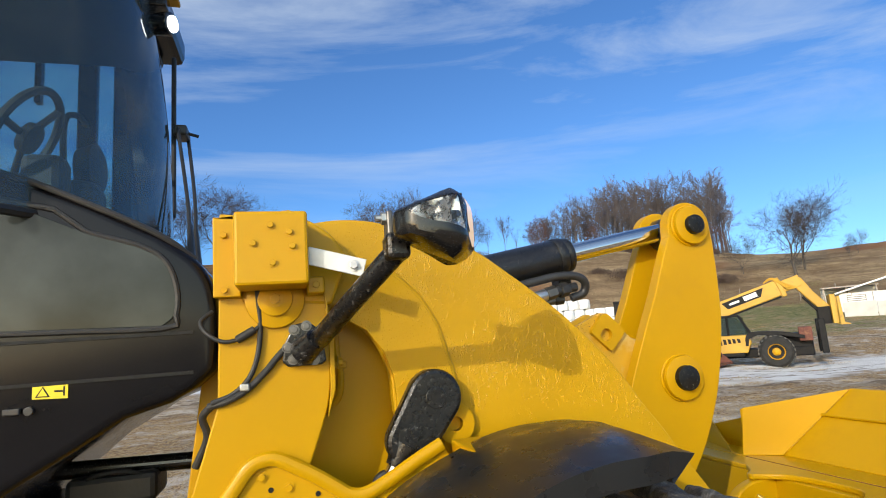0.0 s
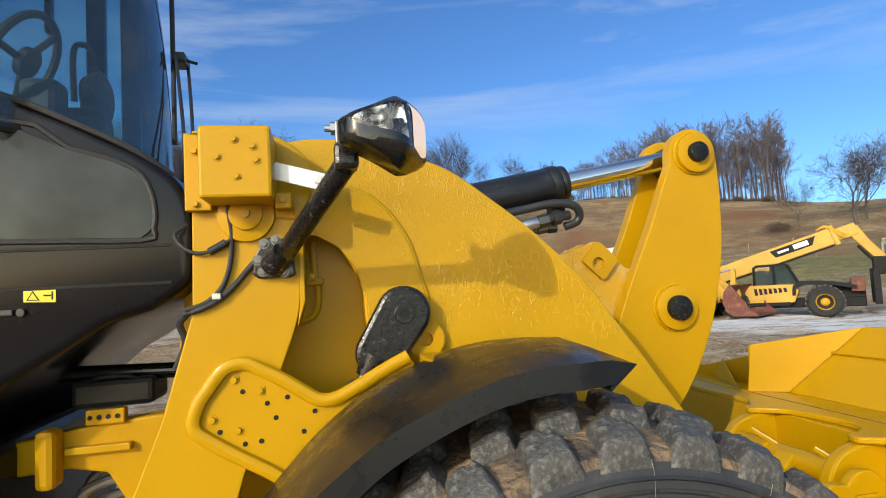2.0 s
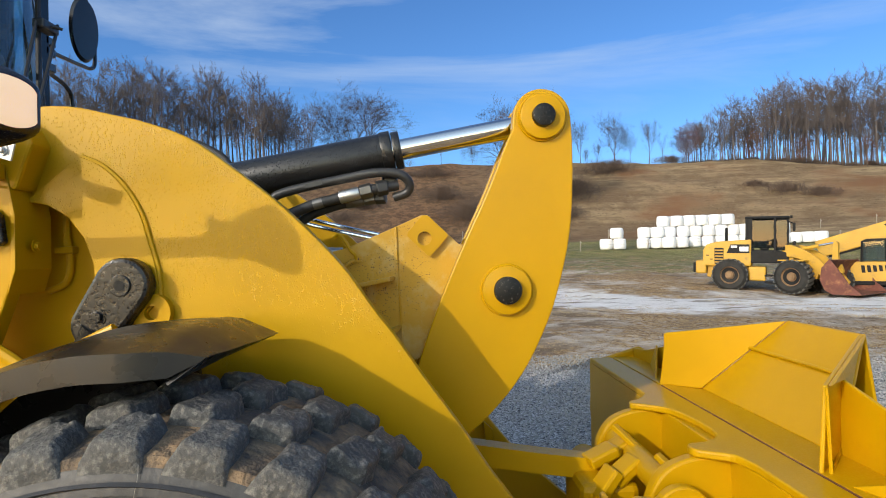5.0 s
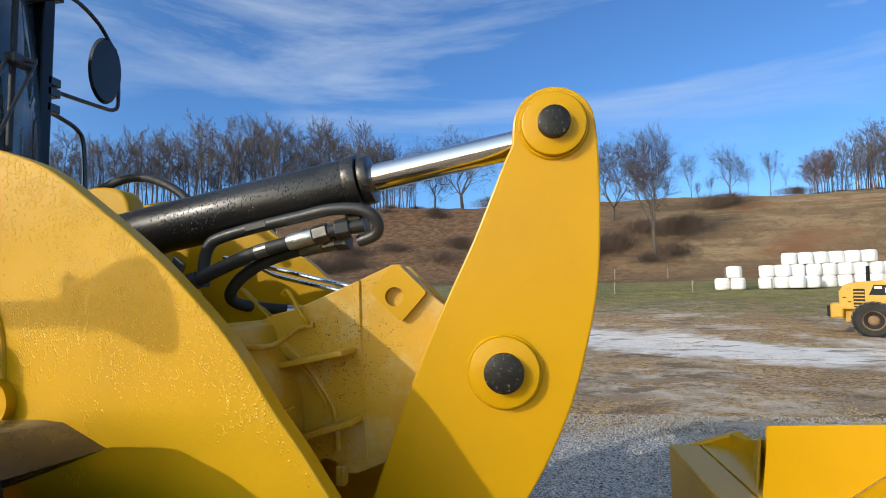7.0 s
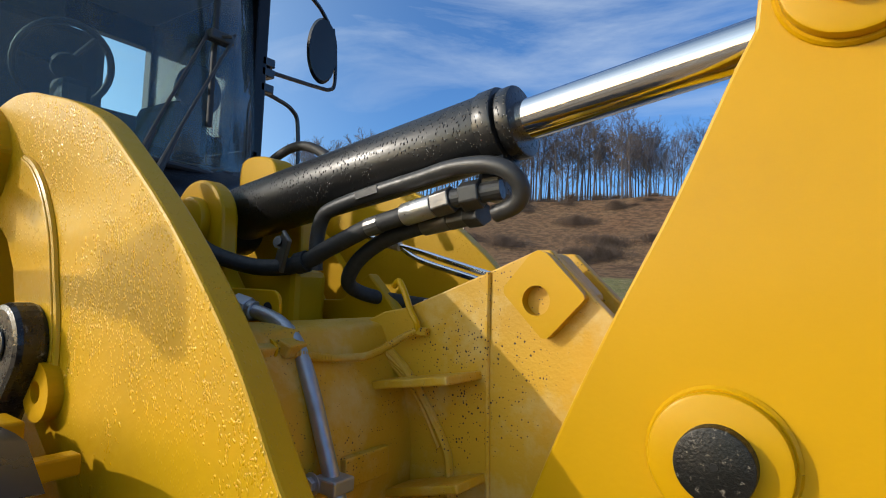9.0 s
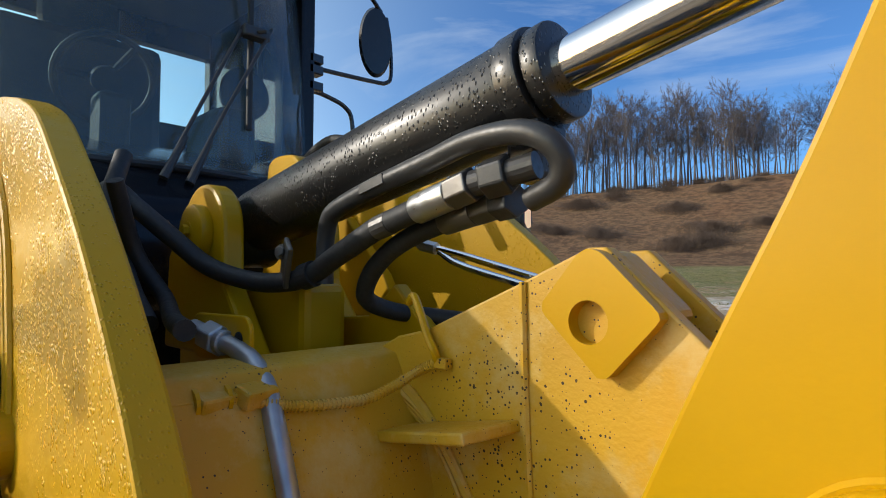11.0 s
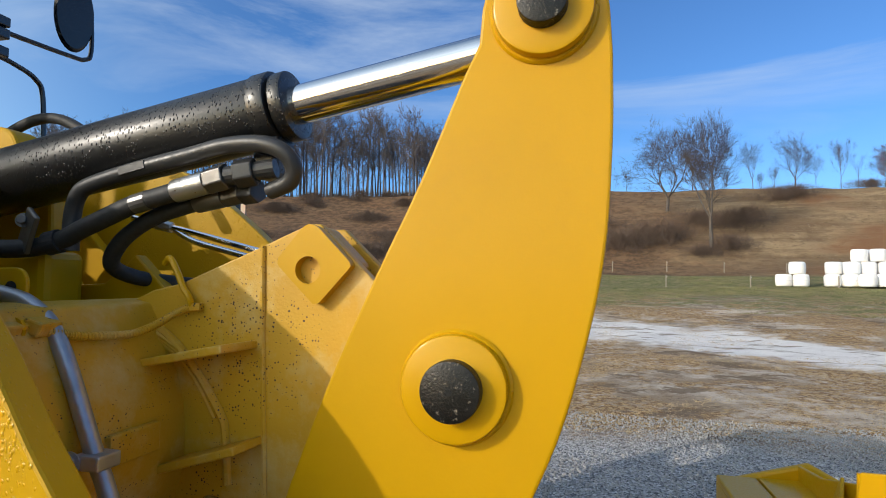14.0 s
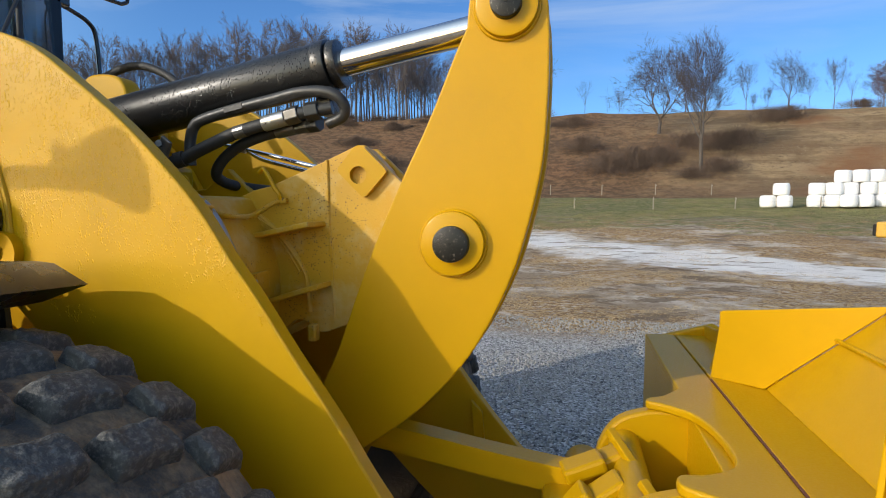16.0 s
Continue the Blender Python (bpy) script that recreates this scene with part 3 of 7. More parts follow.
# ---- the wheel loader ----
loader = thing("wheel_loader", "freshly painted yellow wheel loader with black tilt cylinder, on gravel", "wheel loader")
FAR = Matrix.Translation((0, 2 * MID, 0)) @ Matrix.Diagonal((1, -1, 1, 1))      # mirrors onto the machine's other side


def mirrored(bm):
    bmesh.ops.transform(bm, matrix=FAR, verts=bm.verts)
    bmesh.ops.reverse_faces(bm, faces=bm.faces)
    return bm


def holed_plate(outline, c, r, y0, y1, n=40, bevel=0.003):
    """A plate with one round hole through it; the outline is seen whole from c."""
    bm = bmesh.new()
    C = Vector((c[0], c[1]))
    out = []
    k = len(outline)
    for j in range(n):
        a = 2 * math.pi * j / n
        d = Vector((math.cos(a), math.sin(a)))
        best = None
        for i in range(k):
            p, q = Vector(outline[i]), Vector(outline[(i + 1) % k])
            e = q - p
            den = d.x * e.y - d.y * e.x
            if abs(den) < 1e-9:
                continue
            w = p - C
            t, u = (w.x * e.y - w.y * e.x) / den, (w.x * d.y - w.y * d.x) / den
            if t > 0 and -1e-6 <= u <= 1 + 1e-6 and (best is None or t > best):
                best = t
        out.append((C + d * best, C + d * r))
    rings = [[bm.verts.new((p.x, y, p.y)) for p in pts] for y in (y0, y1) for pts in ([o[0] for o in out], [o[1] for o in out])]
    for i in range(n):
        j = (i + 1) % n
        bm.faces.new((rings[0][i], rings[0][j], rings[1][j], rings[1][i]))
        bm.faces.new((rings[2][j], rings[2][i], rings[3][i], rings[3][j]))
        bm.faces.new((rings[1][i], rings[1][j], rings[3][j], rings[3][i]))
        bm.faces.new((rings[0][j], rings[0][i], rings[2][i], rings[2][j]))
    bmesh.ops.recalc_face_normals(bm, faces=bm.faces)
    return bm


def hexbolt(p, r=0.011, h=0.008, d=(0, -1, 0), bm=None):
    """A hexagon bolt head with its washer, standing out along d."""
    p, d = Vector(p), Vector(d)
    b2 = rod(p, p + d * 0.002, r * 1.45, seg=16)
    return joined(bm, rod(p + d * 0.002, p + d * (h + 0.002), r, seg=6, bevel=0.0015, bm=b2))


ARM_TOP = [(-1.90, 2.12), (-1.83, 2.26), (-1.72, 2.35), (-1.60, 2.382), (-1.48, 2.382), (-1.365, 2.358), (-1.237, 2.326), (-1.10, 2.272), (-0.96, 2.172),
           (-0.82, 2.06), (-0.69, 1.935), (-0.59, 1.822), (-0.50, 1.69), (-0.432, 1.60), (-0.33, 1.45), (-0.215, 1.29), (-0.09, 1.10), (0.15, 0.80), (0.42, 0.55), (0.55, 0.42)]
ARM_LOW = [(0.55, 0.25), (0.42, 0.18), (0.2, 0.22), (-0.2, 0.5), (-0.6, 0.9), (-0.9, 1.2), (-1.15, 1.50), (-1.30, 1.62), (-1.40, 1.72), (-1.418, 1.866), (-1.448, 1.955),
           (-1.498, 2.024), (-1.557, 2.065), (-1.627, 2.077), (-1.75, 1.98), (-1.86, 2.0)]
WELD = [(-1.45, 2.215), (-1.385, 2.185), (-1.316, 2.12), (-1.262, 2.03), (-1.232, 1.93), (-1.208, 1.84), (-1.20, 1.74)]


def lift_arm(far=False):
    turn = mirrored if far else (lambda b: b)
    a = part("lift_arm", turn(plate(flat(ARM_TOP) + flat(ARM_LOW), -0.375, -0.320, 0.006)), ARM_PAINT, loader)
    rein = flat(WELD) + [(-1.28, 1.66), (-1.40, 1.74), (-1.41, 1.866), (-1.44, 1.95), (-1.49, 2.018), (-1.557, 2.058), (-1.627, 2.07)]
    part("reinforcing_plate", turn(plate(rein, -0.389, -0.3735, 0.003)), ARM_PAINT, a)
    part("weld_bead", turn(tube([(x + 0.003, -0.377, z) for x, z in WELD], 0.009, 8)), ARM_PAINT, a, smooth=True)
    return a


arm = lift_arm()
lift_arm(True)


def rain_drops():
    """Flat beads of rain on the arm's outer face, thick in patches, some run together into short crooked trails."""
    rnd = random.Random(31)
    top, weld = [Vector(p) for p in flat(ARM_TOP)], [Vector(p) for p in flat(WELD)]
    verts, faces = [], []

    def height_at(line, x):
        for p, q in zip(line, line[1:]):
            if p.x <= x <= q.x:
                return p.y + (q.y - p.y) * (x - p.x) / (q.x - p.x)
        return None

    def bead(x, z, a, b, tilt, y=-0.3752):
        base = len(verts)
        c, s = math.cos(tilt), math.sin(tilt)
        for size, rise in ((1.0, 0.0), (0.78, 0.55), (0.35, 0.95)):
            for k in range(7):
                t = k * 2 * math.pi / 7
                u, v = a * size * math.cos(t), b * size * math.sin(t)
                verts.append((x + u * c - v * s, y - rise * 0.34 * a, z + u * s + v * c))
        for ring in (0, 7):
            for k in range(7):
                faces.append((base + ring + k, base + ring + (k + 1) % 7, base + ring + 7 + (k + 1) % 7, base + ring + 7 + k))
        faces.append(tuple(range(base + 14, base + 21)))

    count = 0
    while count < 2000:
        x, z = rnd.uniform(-1.5, -0.3), rnd.uniform(1.45, 2.37)
        edge, seam = height_at(top, x), height_at(weld, x)
        if edge is None or z > edge - 0.012 or x < -1.21 and (seam is None or z < seam + 0.02) or z < 1.45 + 0.25 * abs(x + 0.75):
            continue
        patch = noise.noise(Vector((x * 4.5, z * 4.5, 3.0))) + 0.5 * noise.noise(Vector((x * 13, z * 13, 8.0)))
        near_edge = max(0.0, 1 - (edge - z) / 0.16)
        if rnd.random() > 0.28 + 0.9 * patch + 0.35 * near_edge - 0.5 * smooth_step(1.8, 1.5, z):
            continue
        count += 1
        if rnd.random() < 0.16:                            # a run-down trail
            for k in range(rnd.randint(2, 4)):
                bead(x, z, rnd.uniform(0.0018, 0.003), rnd.uniform(0.004, 0.007), rnd.uniform(-0.5, 0.5))
                x, z = x + rnd.uniform(-0.003, 0.003), z - rnd.uniform(0.006, 0.010)
        else:
            a = rnd.uniform(0.0012, 0.0030)
            bead(x, z, a, a * rnd.uniform(0.9, 1.9), rnd.uniform(-0.6, 0.6))
    me = bpy.data.meshes.new("rain_film")
    me.from_pydata(verts, [], faces)
    me.materials.append(WET)
    for f in me.polygons:
        f.use_smooth = True
    ob = tagged(new("rain_film", me), "clear rain drops on the yellow arm", kind="stuff")
    ob.parent = arm


rain_drops()
# tab with a hole on the arm
part("lifting_tab", holed_plate(arc(-1.218, 1.70, 0.062, 0, 360, 32)[:-1], (-1.218, 1.70), 0.023, -0.405, -0.37), YELLOW, arm)

# lift cylinder rod end, a black forged block on the arm
U = Vector((-0.08, 0, -0.12)).normalized()
def stadium(c, d, r1, r2, length, n=14):
    """An outline round two circles, from c along d."""
    a0 = math.degrees(math.atan2(d.z, d.x))
    return arc(c[0], c[1], r1, a0 + 90, a0 + 270, n) + arc(c[0] + d.x * length, c[1] + d.z * length, r2, a0 - 90, a0 + 90, n)
lift_cyl = part("lift_cylinder", plate(stadium((-1.292, 1.793), U, 0.088, 0.078, 0.15), -0.450, -0.385, 0.014), BLACK_WORN, loader, "black chipped rod end block")
part("collar", rod((-1.292, -0.449, 1.793), (-1.292, -0.456, 1.793), 0.034, seg=32, bevel=0.003), BLACK_WORN, lift_cyl)
part("pin_bore", rod((-1.292, -0.452, 1.793), (-1.292, -0.4575, 1.793), 0.017, seg=24), HOLE, lift_cyl)
part("bolt", hexbolt((-1.365, -0.45, 1.695), 0.02, 0.012), BLACK_WORN, lift_cyl)
part("neck", rod((-1.385, -0.417, 1.655), (-1.425, -0.417, 1.594), 0.05, 0.034, seg=28), BLACK_WORN, lift_cyl, smooth=True)
part("rod", rod((-1.42, -0.417, 1.60), (-1.60, -0.417, 1.33), 0.027, seg=28), CHROME, lift_cyl, "bright chrome rod", smooth=True)
part("boot", lathe([(-0.02, 0.03), (-0.012, 0.045), (0.012, 0.045), (0.02, 0.03)], (-1.455, -0.417, 1.545), seg=24), HOSE, lift_cyl, smooth=True)

# bell crank
CRANK = ([(0.278, 2.42)] + arc(0.16, 2.42, 0.118, 8, 172, 16)[1:] +
         flat([(0.038, 2.37), (0.003, 2.295), (-0.076, 2.106), (-0.161, 1.928), (-0.247, 1.734), (-0.316, 1.558), (-0.385, 1.366), (-0.47, 1.17), (-0.46, 1.05), (-0.38, 1.01),
               (-0.29, 1.045), (-0.10, 1.195), (0.056, 1.375), (0.168, 1.59), (0.229, 1.78), (0.268, 1.97), (0.282, 2.174), (0.283, 2.33)]))
CRANK = [(0.1 + 1.012 * (x - 0.1), 1.87 + 1.012 * (z - 1.87)) for x, z in CRANK]
crank = part("bell_crank", plate(CRANK, 0.052, 0.115, 0.006), YELLOW, loader)
part("crank_plate", plate(CRANK, 2 * MID - 0.115, 2 * MID - 0.052, 0.006), YELLOW, crank)
for px, pz, r, rb in ((0.16, 2.427, 0.046, 0.093), (0.0, 1.72, 0.056, 0.100)):
    part("boss", rod((px, 0.058, pz), (px, 0.022, pz), rb, seg=56, bevel=0.006), YELLOW, crank, smooth=True)
    part("weld_bead", tube([(px + (rb + 0.002) * math.cos(a), 0.050, pz + (rb + 0.002) * math.sin(a)) for a in [k * math.pi / 18 for k in range(37)]], 0.007, 6, 1, False), YELLOW, crank, smooth=True)
    part("pin", rod((px, 0.36, pz), (px, -0.006, pz), r, seg=44, bevel=0.004), PIN_BLACK, crank, "black chipped pin end", smooth=True)
    part("grease_port", rod((px, -0.004, pz), (px, -0.0085, pz), 0.006, seg=10), HOLE, crank)
part("spacer_tube", rod((-0.0, 0.10, 1.72), (0.0, 0.26, 1.72), 0.11, seg=36), YELLOW, crank)
part("link_bar", tube([(-0.36, MID, 1.045), (-0.1, MID, 1.005), (0.15, MID, 0.965), (0.5, MID, 0.92)], 0.062, 4, 2), YELLOW, loader)

# tilt cylinder
CA, CB = Vector((-1.45, MID, 2.140)), Vector((0.16, MID, 2.437))
ax = (CB - CA).normalized()
def along(x):
    return CA + ax * ((x - CA.x) / ax.x)
G = along(-0.475)
cyl = part("tilt_cylinder", rod(along(-1.40), G, 0.086, seg=56, bevel=0.008), CYL_BLACK, loader, "glossy black hydraulic cylinder with water drops", smooth=True)
part("rod", rod(G, CB, 0.0455, seg=48), CHROME, cyl, "polished chrome piston rod", smooth=True)
part("gland", rod(G - ax * 0.035, G + ax * 0.012, 0.0905, seg=56, bevel=0.005), CYL_BLACK, cyl, smooth=True)
part("gland", rod(G + ax * 0.016, G + ax * 0.05, 0.082, seg=56, bevel=0.005), CYL_BLACK, cyl, smooth=True)
part("rod_eye", rod((0.16, MID - 0.07, 2.42), (0.16, MID + 0.07, 2.42), 0.085, seg=40, bevel=0.006), CYL_BLACK, cyl, smooth=True)
part("base_eye", rod((-1.46, MID - 0.06, 2.115), (-1.46, MID + 0.06, 2.115), 0.095, seg=36, bevel=0.006), CYL_BLACK, cyl, smooth=True)
part("port_block", box((-0.51, 0.15, 2.15), (-0.445, 0.24, 2.25), 0.012), CYL_BLACK, cyl)
for far in (False, True):
    ear_bm = plate([(-1.62, 1.80), (-1.60, 2.05)] + arc(-1.385, 2.105, 0.125, 150, 0, 16) + [(-1.255, 1.98), (-1.1, 1.80)], 0.03, 0.085, 0.01)
    ear = part("cylinder_ear", mirrored(ear_bm) if far else ear_bm, YELLOW, loader)
    if not far:
        part("pin", rod((-1.385, 0.032, 2.105), (-1.385, 0.0, 2.105), 0.072, seg=32, bevel=0.006), YELLOW, ear, smooth=True)
        part("bolt", hexbolt((-1.395, 0.0, 2.11), 0.016, 0.012), YELLOW, ear)

part("pivot_cover", plate(flat([(-1.66, 2.15), (-1.665, 2.33), (-1.64, 2.375), (-1.58, 2.385), (-1.50, 2.372), (-1.46, 2.33), (-1.44, 2.25), (-1.43, 2.15)], 4), 0.36, 0.46, 0.01), YELLOW, loader)

# oil lines under the cylinder
pipe = part("oil_pipe", tube([(-0.985, 0.13, 1.98), (-0.985, 0.13, 2.06), (-0.965, 0.125, 2.115), (-0.925, 0.122, 2.14), (-0.80, 0.118, 2.170), (-0.64, 0.115, 2.2), (-0.55, 0.11, 2.216), (-0.464, 0.11, 2.217),
                              (-0.412, 0.115, 2.20), (-0.391, 0.13, 2.167), (-0.405, 0.14, 2.135), (-0.459, 0.15, 2.117)], 0.0195, 16), PIPE_BLACK, loader, "dull black bent steel oil pipe", smooth=True)
part("label", box((-0.036, -0.002, -0.010), (0.036, 0.002, 0.010), 0.001, m=pose(-0.79, 0.0985, 2.172, 0, -12, 0)), PIPE_BLACK, pipe)
hose = part("hydraulic_hose", tube([(-0.665, 0.12, 2.121), (-0.73, 0.12, 2.106), (-0.797, 0.12, 2.089), (-0.87, 0.118, 2.06), (-0.94, 0.114, 2.03), (-0.994, 0.11, 2.004), (-1.07, 0.095, 1.985), (-1.17, 0.06, 1.985),
                                    (-1.27, 0.0, 2.02), (-1.34, -0.06, 2.09), (-1.42, -0.11, 2.16), (-1.55, -0.13, 2.22), (-1.75, -0.12, 2.2)], 0.0225, 14), HOSE, loader, "black rubber hydraulic hose", smooth=True)
part("ferrule", rod((-0.60, 0.12, 2.137), (-0.685, 0.12, 2.117), 0.027, seg=20, bevel=0.003), STEEL, hose, "zinc plated crimped ferrule", smooth=True)
part("nut", rod((-0.55, 0.12, 2.149), (-0.598, 0.12, 2.1375), 0.031, seg=6, bevel=0.003), STEEL_DARK, hose)
part("fitting", rod((-0.44, 0.14, 2.168), (-0.552, 0.12, 2.1485), 0.022, seg=18), PIPE_BLACK, hose)
part("hex_adapter", rod((-0.485, 0.132, 2.16), (-0.53, 0.124, 2.152), 0.034, seg=6, bevel=0.004), PIPE_BLACK, hose)
part("label_band", rod((-0.755, 0.12, 2.0995), (-0.795, 0.12, 2.0895), 0.0232, seg=16), STEEL_DARK, hose)
hose = part("hydraulic_hose", tube([(-0.58, 0.17, 2.112), (-0.66, 0.17, 2.098), (-0.75, 0.17, 2.075), (-0.823, 0.172, 2.045), (-0.89, 0.18, 2.0), (-0.93, 0.20, 1.95), (-0.93, 0.27, 1.92), (-0.88, 0.35, 1.905), (-0.80, 0.40, 1.895)], 0.020, 12), HOSE, loader, "black rubber hydraulic hose", smooth=True)
part("ferrule", rod((-0.59, 0.17, 2.1105), (-0.665, 0.17, 2.097), 0.025, seg=18, bevel=0.003), STEEL_DARK, hose, smooth=True)
part("nut", rod((-0.54, 0.168, 2.119), (-0.588, 0.17, 2.1108), 0.027, seg=6, bevel=0.003), STEEL_DARK, hose)
part("hex_adapter", rod((-0.495, 0.16, 2.122), (-0.538, 0.168, 2.119), 0.031, seg=6, bevel=0.003), PIPE_BLACK, hose)
part("ferrule", rod((-0.80, 0.37, 1.893), (-0.72, 0.40, 1.89), 0.021, seg=16), STEEL, hose)
for pts, r in (([(-1.28, -0.2, 2.2), (-1.33, -0.14, 2.05), (-1.26, -0.1, 1.95), (-1.08, -0.15, 1.915), (-0.88, -0.205, 1.91)], 0.018),
               ([(-1.5, -0.12, 2.3), (-1.42, -0.17, 2.15), (-1.3, -0.16, 1.98), (-1.15, -0.17, 1.9)], 0.021),
               ([(-1.9, 0.55, 2.3), (-1.7, 0.55, 2.43), (-1.5, 0.52, 2.45), (-1.3, 0.48, 2.36), (-1.22, 0.45, 2.24)], 0.018)):
    part("hydraulic_hose", tube(pts, r, 12), HOSE, loader, smooth=True)
clamp = part("hose_clamp", box((-0.05, -0.006, -0.03), (0.05, 0.006, 0.03), 0.004, m=pose(-1.055, 0.078, 2.025, 0, -60, -20)), STEEL_DARK, loader, "plain steel hose clamp")
part("strap", rod((-0.995, 0.11, 2.003), (-1.025, 0.104, 1.995), 0.029, seg=20), HOSE, clamp)
part("bolt", hexbolt((-1.066, 0.073, 2.05), 0.012, 0.01, (0.4, -0.9, 0.15)), STEEL_DARK, clamp)

# support plates between the arms, with tab, ribs and cross tube
SUP = [(-0.80, 1.858), (-0.735, 1.888), (-0.66, 1.905), (-0.455, 1.99), (-0.345, 2.038), (-0.318, 2.038), (-0.30, 2.02), (-0.19, 1.915), (0.02, 1.85), (0.1, 1.6), (0.0, 1.5), (-0.37, 1.435), (-0.46, 1.40)] + flat([(-0.50, 1.40), (-0.53, 1.43), (-0.57, 1.44), (-0.61, 1.41)], 4) + [(-0.72, 1.36), (-0.8, 1.4)]
for far in (False, True):
    bm2 = plate(SUP, 0.12, 0.15, 0.004)
    sup = part("crank_support", mirrored(bm2) if far else bm2, SPECKLED, loader, "yellow plate with dark rust speckles")
    if not far:
        part("tab_block", holed_plate([(-0.345, 2.030), (-0.33, 2.036), (-0.312, 2.030), (-0.238, 1.956), (-0.235, 1.945), (-0.305, 1.868), (-0.318, 1.866), (-0.403, 1.948), (-0.403, 1.962)], (-0.332, 1.938), 0.029, 0.095, 0.20, 72), YELLOW, sup)
        part("tab_hole", rod((-0.332, 0.14, 1.938), (-0.332, 0.13, 1.938), 0.029, seg=32), SHADE_YELLOW, sup)
        part("rib", plate([(0, 0), (0.235, 0.0), (0.235, 0.018), (0.0, 0.018)], 0.0, 0.12, 0.004), SPECKLED, sup).matrix_basis = pose(-0.70, 0.030, 1.722, 0, -11, -6)
        part("rib", plate([(0, 0), (0.21, 0.0), (0.21, 0.018), (0.0, 0.018)], 0.0, 0.11, 0.004), SPECKLED, sup).matrix_basis = pose(-0.645, 0.04, 1.502, 0, -17, -5)
        part("rib", box((-0.52, 0.09, 1.37), (-0.49, 0.13, 1.43), 0.006), SPECKLED, sup)
        part("weld_bead", tube([(-0.452, 0.118, 1.99), (-0.447, 0.118, 1.8), (-0.43, 0.118, 1.45)], 0.006, 6), SPECKLED, sup, smooth=True)
CROSS = [(-1.02, 1.80), (-0.86, 1.862), (-0.755, 1.862), (-0.73, 1.84), (-0.70, 1.78), (-0.66, 1.70), (-0.635, 1.60), (-0.64, 1.48), (-0.68, 1.38), (-0.78, 1.30), (-0.95, 1.32), (-1.05, 1.45)]
cross = part("cross_tube", plate(flat(CROSS + CROSS[:1], 4)[:-1], -0.302, 2 * MID + 0.302, 0.0), SPECKLED, loader, "dusty yellow cross tube", smooth=True)
part("weld_bead", tube([(-0.775, 0.112, 1.845), (-0.72, 0.114, 1.81), (-0.657, 0.116, 1.764), (-0.598, 0.117, 1.698), (-0.543, 0.117, 1.618), (-0.53, 0.117, 1.58), (-0.52, 0.117, 1.47)], 0.010, 8), SPECKLED, cross, smooth=True)
for k in range(3):
    part("weld_bead", tube([(-0.80 + 0.012 * k, 0.10, 1.83), (-0.67 + 0.012 * k, 0.113, 1.752), (-0.61 + 0.012 * k, 0.116, 1.69), (-0.558 + 0.012 * k, 0.116, 1.61)], 0.006, 6), SPECKLED, cross, smooth=True)
part("stop_pad", box((-0.66, -0.10, 1.56), (-0.622, 0.03, 1.62), 0.004), SPECKLED, cross)
# wiring on the cross tube
loom_line = [(-0.80, -0.26, 1.85), (-0.735, -0.198, 1.826), (-0.708, -0.15, 1.813), (-0.698, -0.109, 1.804), (-0.688, -0.05, 1.80), (-0.68, 0.007, 1.80), (-0.672, 0.06, 1.815), (-0.655, 0.095, 1.836), (-0.622, 0.106, 1.853)]
wire = part("wire_loom", tube(loom_line, 0.0075, 8), SPECKLED, loader, "overpainted ribbed wiring loom", smooth=True)
loom_pts = curve_through([Vector(p) for p in loom_line], 8)
for k in range(6, len(loom_pts) - 1):
    part("rib", rod(tuple(loom_pts[k]), tuple(loom_pts[k].lerp(loom_pts[k + 1], 0.45)), 0.0092, seg=10), SPECKLED, wire)
part("loom", tube([(-0.62, 0.108, 1.852), (-0.622, 0.10, 1.875), (-0.64, 0.105, 1.893), (-0.665, 0.11, 1.935), (-0.69, 0.118, 1.962), (-0.71, 0.125, 1.95)], 0.0075, 8), YELLOW, wire, smooth=True)
part("clip", box((-0.625, 0.10, 1.845), (-0.595, 0.117, 1.862), 0.002), SPECKLED, wire)
for k in range(3):
    part("connector", box((-0.018, -0.03, -0.014), (0.018, 0.03, 0.014), 0.005, m=pose(-0.742 + 0.010 * k, -0.275 + 0.055 * k, 1.822 + 0.002 * k, 0, 20, 8 * k)), SPECKLED, wire)
for y in (-0.25, -0.205):
    part("cable_tie", lathe([(-0.003, 0.019), (-0.003, 0.022), (0.003, 0.022), (0.003, 0.019)], (-0.735, y, 1.823), "y", 14), YELLOW, wire)
# steel grease tube with its bracket
tubeob = part("steel_tube", tube([(-0.98, -0.15, 1.905), (-0.90, -0.147, 1.892), (-0.83, -0.143, 1.88), (-0.785, -0.14, 1.866), (-0.742, -0.14, 1.838), (-0.705, -0.147, 1.80), (-0.67, -0.153, 1.75), (-0.635, -0.156, 1.68), (-0.595, -0.16, 1.60), (-0.57, -0.16, 1.55), (-0.50, -0.16, 1.38), (-0.42, -0.16, 1.2)], 0.0155, 14), STEEL_BLUE, loader, "bare grey steel tube", smooth=True)
part("nut", rod((-0.925, -0.148, 1.896), (-0.878, -0.146, 1.888), 0.027, seg=6, bevel=0.003), STEEL_BLUE, tubeob)
part("collar", rod((-0.878, -0.146, 1.888), (-0.862, -0.145, 1.886), 0.021, seg=18, bevel=0.003), STEEL_BLUE, tubeob)
part("clamp", box((-0.62, -0.187, 1.585), (-0.565, -0.135, 1.612), 0.004), STEEL_BLUE, tubeob)
part("bolt", hexbolt((-0.62, -0.187, 1.598), 0.014, 0.01), STEEL_BLUE, tubeob)
